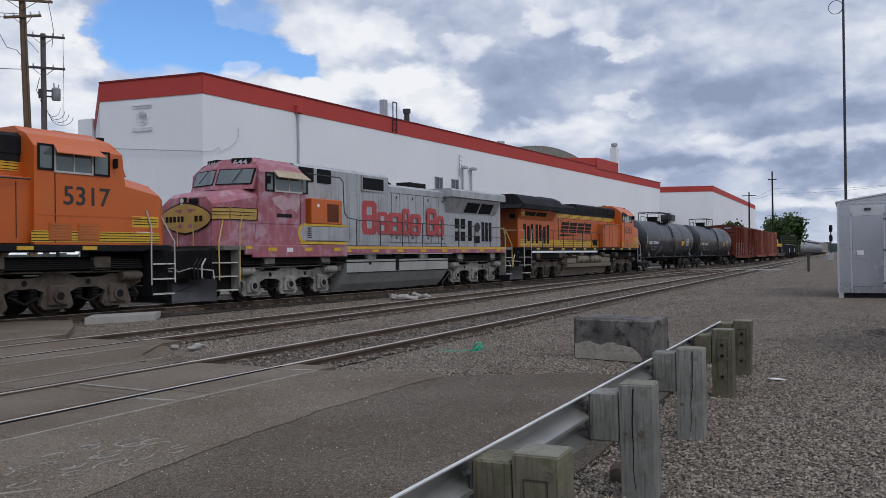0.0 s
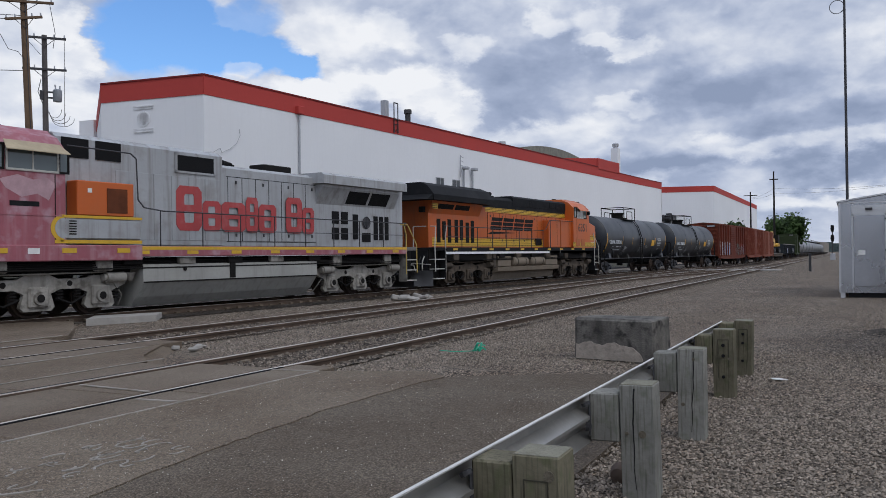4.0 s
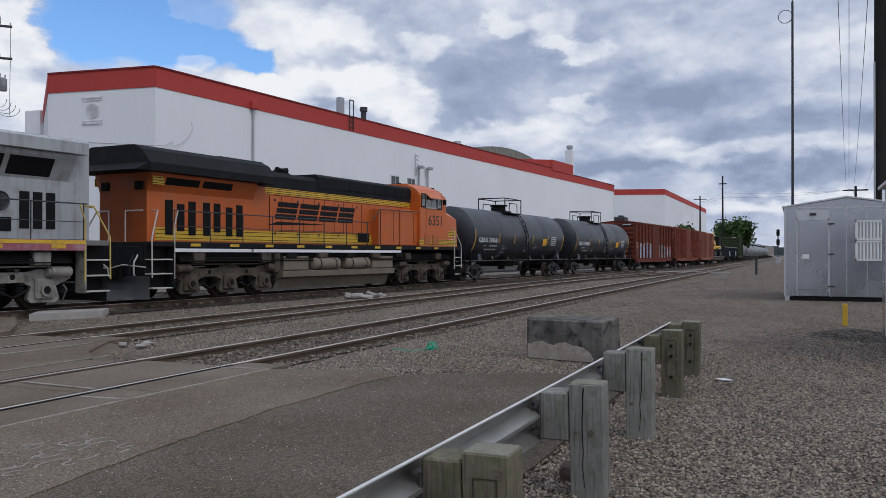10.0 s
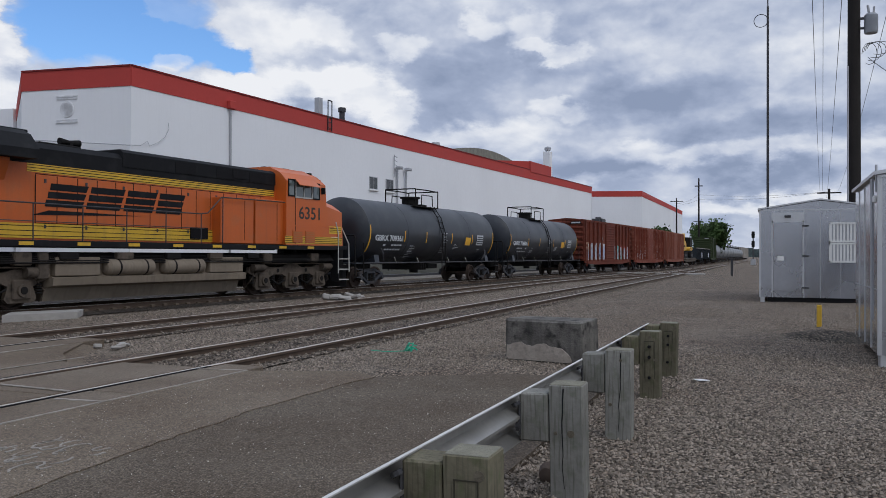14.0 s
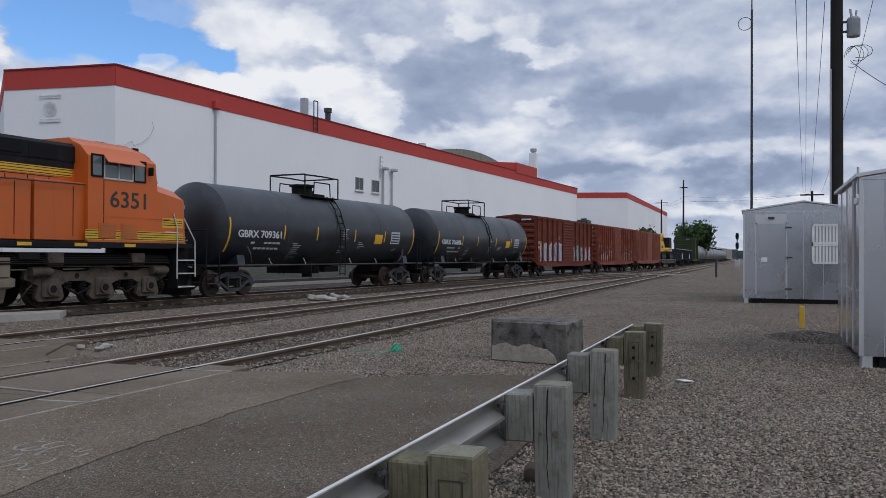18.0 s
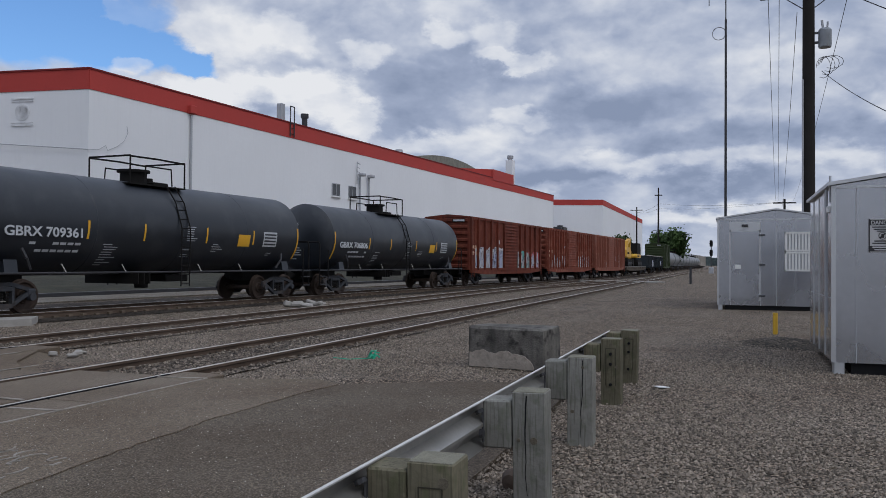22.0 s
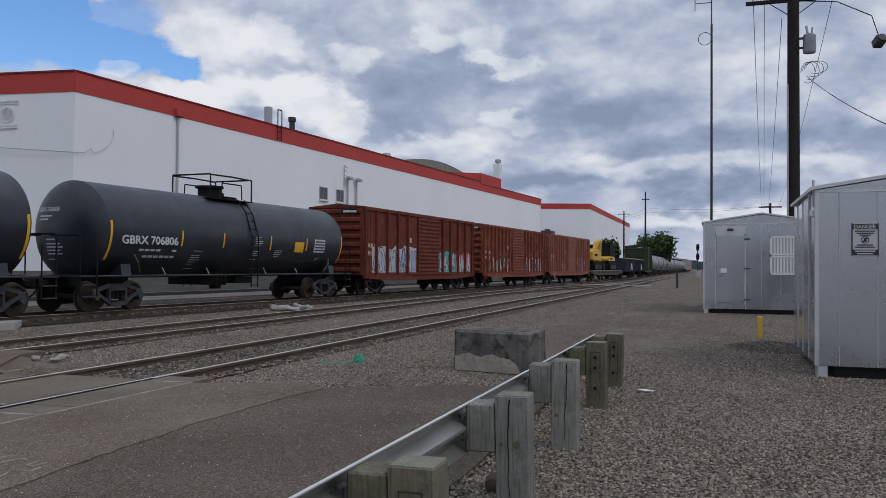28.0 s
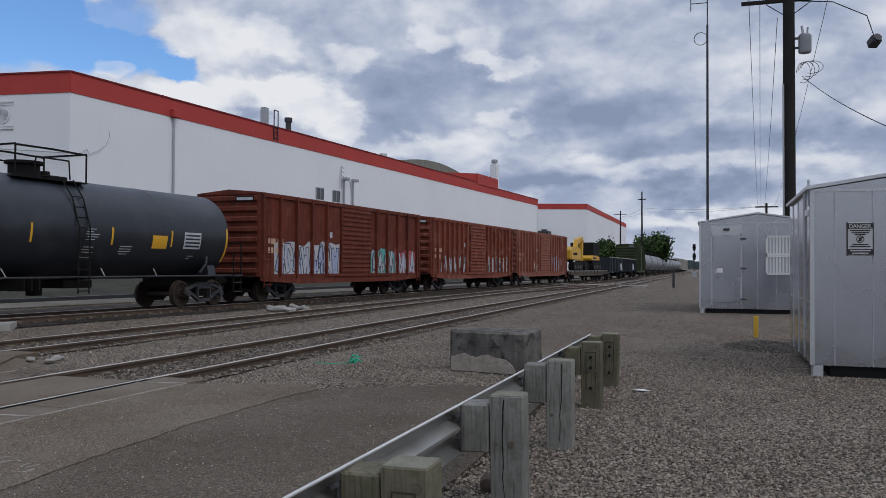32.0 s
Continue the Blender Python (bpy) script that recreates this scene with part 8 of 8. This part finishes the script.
def graffiti(parent, s, x0, x1, z0, z1, y, seed, fill, line, back=None):
    """Sprayed letters of thick crossing strokes with an outline, a few millimetres proud of the side."""
    rng = random.Random(seed)
    n = max(3, round((x1 - x0) / 0.62))
    if back is not None:
        pts = [(x0 - 0.15 + (x1 - x0 + 0.3) * k / 14, z1 - 0.12 + 0.25 * rng.random()) for k in range(15)]
        part("graffiti_cloud", Geo().prism([(x0 - 0.1, z0)] + pts + [(x1 + 0.1, z0)], "y", s * (y + 0.001), s * (y + 0.003)), GRAF[back], parent, "sprayed graffiti patch", smooth=0)

    def stroke(g, pts, w, depth):
        for k, (a, b) in enumerate(zip(pts, pts[1:])):
            a, b = Vector(a), Vector(b)
            t = (b - a).normalized() * w * 0.35
            o = Vector((-t.y, t.x)).normalized() * w / 2
            q = depth + 0.0002 * k
            g.prism([a - t - o, b + t - o, b + t + o, a - t + o], "y", s * (y + 0.002), s * (y + q))

    for k in range(n):
        cx, w, h = x0 + (x1 - x0) * (k + 0.5) / n, (x1 - x0) / n * 0.5, (z1 - z0) * rng.uniform(0.42, 0.5)
        cz = (z0 + z1) / 2 + rng.uniform(-0.06, 0.06)
        lean = rng.uniform(-0.25, 0.25)

        def at(u, v):
            return (cx + u * w * 0.8 + v * lean * w, cz + v * h * 0.85)
        shape = rng.randrange(5)
        arc = [(math.cos(q * 0.62 + shape), math.sin(q * 0.62 + shape)) for q in range(8)]
        strokes = [[at(-0.7, -1), at(-0.8, 0), at(-0.5, 1)], [at(*p) for p in arc]] if shape < 2 else [[at(-0.8, 1), at(-0.1, -0.9), at(0.3, 0.3), at(0.9, -0.7)], [at(0.8, -1), at(0.9, 1)]] if shape < 4 else [[at(-0.9, -0.8), at(0.0, 1), at(0.8, -1)], [at(-0.7, -0.1), at(0.9, -0.2)]]
        outer, inner = Geo(), Geo()
        for m, pts in enumerate(strokes):
            stroke(outer, pts, 0.27, 0.004 + 0.002 * m + 0.0006 * (k % 2))
            stroke(inner, pts, 0.16, 0.009 + 0.002 * m + 0.0006 * (k % 2))
        part("graffiti_outline", outer, GRAF[line], parent, smooth=0)
        part("graffiti_letter", inner, GRAF[fill if rng.random() < 0.75 else 0], parent, smooth=0)
        # a loose loop sprayed across the letter
        loop, c0 = Geo(), rng.uniform(0, 6.28)
        stroke(loop, [at(0.9 * math.cos(c0 + q * 0.55) * (1 - q / 16), 1.1 * math.sin(c0 + q * 0.55) * (1 - q / 16)) for q in range(10)], 0.06, 0.015 + 0.0006 * (k % 2))
        part("graffiti_line", loop, GRAF[rng.choice((0, 0, 2, 1))], parent, smooth=0)


def box_car(label, paint, seed, top=4.36, half=7.45, graf=True, door=(-1.28, 1.65), hi=False):
    t = thing("box_car", label, "box car", group="box cars")
    z0, Wd = 1.02, 1.46
    body = part("body", Geo().box(-half, half, -Wd, Wd, z0, top - 0.12, 0.02), paint, t, smooth=0)
    part("roof", Geo().prism([(-Wd - 0.06, top - 0.14), (Wd + 0.06, top - 0.14), (Wd + 0.06, top - 0.08), (0, top + 0.06), (-Wd - 0.06, top - 0.08)], "x", -half - 0.05, half + 0.05), paint, t, smooth=0)
    part("centre_sill", Geo().box(-7.7, 7.7, -0.3, 0.3, 0.72, 1.02, 0.02), UNDER, t, smooth=0)
    for s in (-1, 1):
        part("side_sill", Geo().prism([(-half, z0 + 0.1), (half, z0 + 0.1), (half, 0.86), (4.6, 0.72), (-4.6, 0.72), (-half, 0.86)], "y", s * (Wd - 0.02), s * (Wd + 0.06)), paint, t, smooth=0)
        part("top_chord", Geo().box(-half, half, s * Wd, s * (Wd + 0.07), top - 0.24, top - 0.13), paint, t, smooth=0)
        pitch = 1.2 if seed == 1 else 0.78
        xs = [x for x in [-half + 0.05 + pitch * k for k in range(20)] if x < half and (x < door[0] - 0.2 or x > door[1] + 0.15)]
        for x in xs:
            part("side_post", Geo().prism([(x - 0.05, s * Wd), (x + 0.05, s * Wd), (x + 0.045, s * (Wd + 0.14)), (x - 0.045, s * (Wd + 0.14))], "z", z0, top - 0.14), paint, t, smooth=0)
        d = part("door", Geo().box(door[0], door[1], s * (Wd + 0.01), s * (Wd + 0.06), z0 + 0.08, top - 0.26, 0.01), paint, t, smooth=0)
        k, z = 0, z0 + 0.16
        while z < top - 0.42:
            part("door_rib", Geo().box(door[0] + 0.08, door[1] - 0.08, s * (Wd + 0.05), s * (Wd + 0.105), z, z + 0.10, 0.02), paint, d, smooth=0)
            z += 0.21
        part("door_lock_bar", Geo().tube([(door[0] + 0.02, s * (Wd + 0.1), z0), (door[0] + 0.02, s * (Wd + 0.1), top - 0.3)], 0.025), paint, d)
        part("door_track", Geo().box(door[0] - 1.2, door[1] + 2.2, s * Wd, s * (Wd + 0.12), z0 - 0.02, z0 + 0.07), paint, t, smooth=0)
        for e in (-1, 1):
            lad = Geo()
            for x in (0.08, 0.5):
                lad.tube([(e * (half - x), s * (Wd + 0.12), 0.6), (e * (half - x), s * (Wd + 0.12), 2.5 if e > 0 else 4.1)], 0.018)
            for j in range(6 if e > 0 else 11):
                lad.tube([(e * (half - 0.08), s * (Wd + 0.12), 0.72 + j * 0.32), (e * (half - 0.5), s * (Wd + 0.12), 0.72 + j * 0.32)], 0.014)
            part("ladder", lad, paint, t)
        if graf:
            if seed == 1:
                graffiti(t, s, -6.4, -1.5, 1.0, 2.4, Wd, 3, 1, 2, 0)
                graffiti(t, s, 1.8, 4.3, 0.98, 2.25, Wd, 4, 0, 2, 3)
                graffiti(t, s, 4.5, 6.9, 0.98, 2.25, Wd, 12, 0, 2, 4)
            elif seed == 2:
                graffiti(t, s, -6.0, -1.7, 1.0, 2.1, Wd, 5, 0, 2, None)
                graffiti(t, s, 2.2, 6.9, 1.0, 2.1, Wd, 6, 2, 0, 6)
            else:
                graffiti(t, s, -3.4, -1.6, 1.0, 1.9, Wd, 7, 6, 6, None)
                graffiti(t, s, 2.2, 5.8, 1.0, 2.5, Wd, 8, 1, 0, None)
        for k, (x, z, w) in enumerate(((-half + 0.5, 2.3, 0.5), (-half + 1.15, 2.3, 0.4), (-half + 0.5, 1.95, 0.35), (-half + 1.0, 1.95, 0.35))):
            part("stencil_bar", Geo().box((1 if s < 0 else -1) * x, (1 if s < 0 else -1) * (x + w), s * Wd, s * (Wd + 0.006), z, z + 0.22), GRAF[6], t, smooth=0)
        part("stencil_bar", Geo().box(-2.2, -2.0, s * Wd, s * (Wd + 0.006), 2.7, 2.95), TEXT_WHITE, t, smooth=0)
    for e in (-1, 1):
        z = z0 + 0.12
        while z < top - 0.35:
            part("end_rib", Geo().box(e * half, e * (half + 0.10), -Wd + 0.1, Wd - 0.1, z, z + 0.22, 0.06), paint, t, smooth=0)
            z += 0.40
        for s in (-1, 1):
            part("corner_post", Geo().box(e * (half - 0.02), e * (half + 0.08), s * (Wd - 0.12), s * (Wd + 0.03), z0, top - 0.12), paint, t, smooth=0)
        part("end_plate", Geo().box(e * (half + 0.10), e * (half + 0.11), -1.2, -0.35, top - 0.42, top - 0.22), UNDER, t, smooth=0)
        part("end_plate_bar", Geo().box(e * (half + 0.11), e * (half + 0.115), -1.15, -0.42, top - 0.38, top - 0.27), TEXT_WHITE, t, smooth=0)
        part("crossover_step", Geo().box(e * (half + 0.05), e * (half + 0.35), -1.2, 1.2, 1.0, 1.04), UNDER, t, smooth=0)
        coupler(e * 7.5, e, t)
        freight_truck(e * 5.5, t, -1)
        part("brake_beam", Geo().box(e * 4.2, e * 4.4, -0.9, 0.9, 0.5, 0.62), UNDER, t, smooth=0)
    return t


def excavator(parent_label, x_name, paint, boom=True):
    t = thing("excavator", parent_label, "excavator")
    for s in (-1, 1):
        tr = part("crawler_track", Geo().prism([(-1.9, 0.25), (-1.7, 0.02), (1.7, 0.02), (1.95, 0.25), (1.95, 0.6), (1.7, 0.85), (-1.7, 0.85), (-1.9, 0.6)], "y", s * 0.75, s * 1.3), UNDER, t, smooth=0)
        for x in (-1.45, -0.7, 0.05, 0.8, 1.5):
            part("roller", Geo().cyl((x, s * 1.3, 0.36), (x, s * 1.34, 0.36), 0.2, n=14), DARK_METAL, tr)
    part("turntable", Geo().cyl((0, 0, 0.85), (0, 0, 1.1), 0.8, n=20), UNDER, t)
    part("house", Geo().prism([(-2.6, 1.1), (1.5, 1.1), (1.5, 1.9 if boom else 1.45), (0.4, 2.3 if boom else 1.6), (-2.2, 2.3 if boom else 1.6), (-2.6, 2.0 if boom else 1.5)], "y", -1.25, 1.25), paint, t, smooth=0)
    part("counterweight", Geo().box(-2.95, -2.3, -1.3, 1.3, 1.05, 2.1 if boom else 1.5, 0.15), paint, t)
    cb = part("cab", Geo().prism([(0.2 if boom else -1.6, 1.15), (1.7, 1.15), (1.75, 2.2), (1.4, 3.0), (0.2 if boom else -1.6, 3.0)], "y", 0.35 if boom else -1.2, 1.28), UNDER, t, smooth=0)
    part("cab_window", Geo().prism([(0.35, 1.9), (1.55, 1.9), (1.55, 2.25), (1.3, 2.85), (0.35, 2.85)], "y", -1.285 + 1.6, 1.29), CAB_GLASS, cb, smooth=0)
    part("cab_window", Geo().box(1.62, 1.80, 0.45, 1.2, 1.8, 2.4), CAB_GLASS, cb, smooth=0)
    part("maker_bar", Geo().box(-1.9, -0.2, -1.262, -1.25, 1.5 if boom else 1.25, 1.75 if boom else 1.4), UNDER, t, "dark maker's name bar", smooth=0)
    if boom:
        part("boom", Geo().prism([(1.0, 1.4), (1.6, 1.3), (2.5, 2.7), (4.4, 3.15), (4.9, 2.9), (5.0, 3.1), (4.4, 3.5), (2.2, 3.15)], "y", -0.75, -0.35), paint, t, smooth=0)
        part("arm", Geo().prism([(4.55, 3.35), (5.05, 3.2), (4.8, 0.9), (4.4, 0.9)], "y", -0.7, -0.4), paint, t, smooth=0)
        part("bucket", Geo().prism([(4.1, 0.02), (4.9, 0.02), (5.0, 0.9), (4.3, 1.0), (3.9, 0.5)], "y", -1.1, 0.0), UNDER, t, smooth=0)
        part("hydraulic_ram", Geo().cyl((2.0, -0.55, 1.5), (2.9, -0.55, 2.5), 0.09, n=10), PIPE_GREY, t)
    return t


def flat_car():
    t = thing("flat_car", "rusty flat car carrying yellow machines", "flat car")
    part("deck", Geo().box(-9.6, 9.6, -1.45, 1.45, 1.02, 1.14, 0.01), SILL_GREY, t, smooth=0)
    for s in (-1, 1):
        part("side_sill", Geo().prism([(-9.6, 1.05), (9.6, 1.05), (9.6, 0.82), (5.5, 0.62), (-5.5, 0.62), (-9.6, 0.82)], "y", s * 1.38, s * 1.47), TRUCK_TAN, t, smooth=0)
        for k in range(11):
            part("stake_pocket", Geo().box(-9.2 + k * 1.82, -9.05 + k * 1.82, s * 1.47, s * 1.54, 0.86, 1.1), TRUCK_TAN, t, smooth=0)
    part("centre_sill", Geo().box(-9.9, 9.9, -0.3, 0.3, 0.62, 1.0, 0.02), UNDER, t, smooth=0)
    for e in (-1, 1):
        coupler(e * 9.6, e, t)
        freight_truck(e * 7.2, t, -1)
    return t


def gondola():
    t = thing("gondola_car", "dark low-sided gondola with a pale graffiti mark", "gondola", group="gondolas")
    for s in (-1, 1):
        part("side", Geo().box(-7.1, 7.1, s * 1.38, s * 1.46, 0.95, 2.62, 0.01), GOND_DARK, t, smooth=0)
        for k in range(12):
            part("side_post", Geo().box(-7.0 + k * 1.27, -6.88 + k * 1.27, s * 1.46, s * 1.54, 0.9, 2.6), GOND_DARK, t, smooth=0)
        part("top_rail", Geo().box(-7.15, 7.15, s * 1.36, s * 1.55, 2.60, 2.72, 0.02), TRUCK_GREY, t, smooth=0)
        graffiti(t, s, 1.0, 3.0, 1.1, 2.0, 1.545, 9, 1, 0, None)
    part("floor", Geo().box(-7.1, 7.1, -1.4, 1.4, 0.95, 1.05), GOND_DARK, t, smooth=0)
    for e in (-1, 1):
        part("end_wall", Geo().box(e * 7.0, e * 7.1, -1.4, 1.4, 0.95, 2.65, 0.01), GOND_DARK, t, smooth=0)
        coupler(e * 6.7, e, t)
        freight_truck(e * 5.2, t, -1)
    return t


# ---- the train: make-up, (thing, metres along the line at the start, truck spacing half, turned) ----
TRAIN = [
    (locomotive("orange diesel locomotive with black roof and yellow stripes", "5317", "orange"), 6.38, 6.6, False),
    (locomotive("faded red and silver diesel locomotive with yellow nose band", "644", "red"), 28.2, 6.6, True),
    (locomotive("orange diesel locomotive with black roof and yellow stripes", "6351", "orange"), 50.0, 6.6, False),
    (tank_car("black tank car with white stencils and yellow markers", "709361"), 68.65, 6.15, False),
    (tank_car("black tank car with white stencils and yellow markers", "706806"), 85.3, 6.15, False),
    (box_car("brown ribbed box car with lilac and teal graffiti", BOX_BROWN, 1), 101.75, 5.5, False),
    (box_car("red ribbed box car with white graffiti", BOX_RED, 2), 118.4, 5.5, False),
    (box_car("faded red ribbed box car with pale streaks", BOX_FADED, 3), 134.9, 5.5, False),
    (flat_car(), 153.2, 7.2, False),
    (gondola(), 171.0, 5.2, False),
    (gondola(), 185.9, 5.2, False),
    (box_car("tall dark green ribbed box car", BOX_GREEN, 4, 5.05, 8.1, False), 202.3, 5.5, False),
]
first = tank_car("plain tank car far down the train, sky reflection painted in as grey", "", CAR_SKY_GREY, False)
TRAIN.append((first, 219.6, 6.15, False))
for k in range(9):
    TRAIN.append((copy_thing(first, Matrix.Identity(4)), 219.6 + 16.65 * (k + 1), 6.15, False))
pale = box_car("pale tan freight car far down the train", CAR_PALE, 5, 5.0, 8.0, False)
TRAIN.append((pale, 219.6 + 16.65 * 10.4, 5.5, False))
for k in range(3):
    TRAIN.append((copy_thing(pale, Matrix.Identity(4)), 219.6 + 16.65 * 10.4 + 17.4 * (k + 1), 5.5, False))
LOADS = [(excavator("yellow crawler excavator chained on a flat car", "", MACHINE_YELLOW), 153.2, -5.0, -1), (excavator("yellow tracked machine with a dark cab on a flat car", "", MACHINE_YELLOW, False), 153.2, 4.2, -1)]


# ---- movement ----
def run(t):
    """Metres that the train has gone at t seconds."""
    q = t / 16 - 1
    return 2.0747 * t - 0.334 * (q * q * 4 - 4) + 0.1323 * (q ** 3 * 4 + 4)


def car_pose(u, half, turned):
    ax, ay, _ = on_main(u - half)
    bx, by, _ = on_main(u + half)
    m = Matrix.Translation(((ax + bx) / 2, (ay + by) / 2, MAIN_Z)) @ Matrix.Rotation(math.atan2(by - ay, bx - ax), 4, "Z")
    return m @ Matrix.Rotation(math.pi, 4, "Z") if turned else m


def motions():
    for ob, u, half, turned in TRAIN:
        walk(ob, [(t, car_pose(u - run(t), half, turned)) for t in range(0, 33)])
    for ob, u, dx, side in LOADS:
        walk(ob, [(t, car_pose(u - run(t), 7.2, False) @ pose(dx, 0, 1.14)) for t in range(0, 33)])
    # wheels of the cars that pass close by
    near = [c for o, u, h, _ in TRAIN[:8] for c in o.children_recursive]
    for ob, x, r, turn in WHEELSETS:
        if ob in near:
            walk(ob, [(t * 0.3, pose(x, 0, r, 0, turn * math.degrees(run(t * 0.3) / r), 0)) for t in range(0, 107)] + [(32.0, pose(x, 0, r, 0, turn * math.degrees(run(32.0) / r), 0))])


motions()
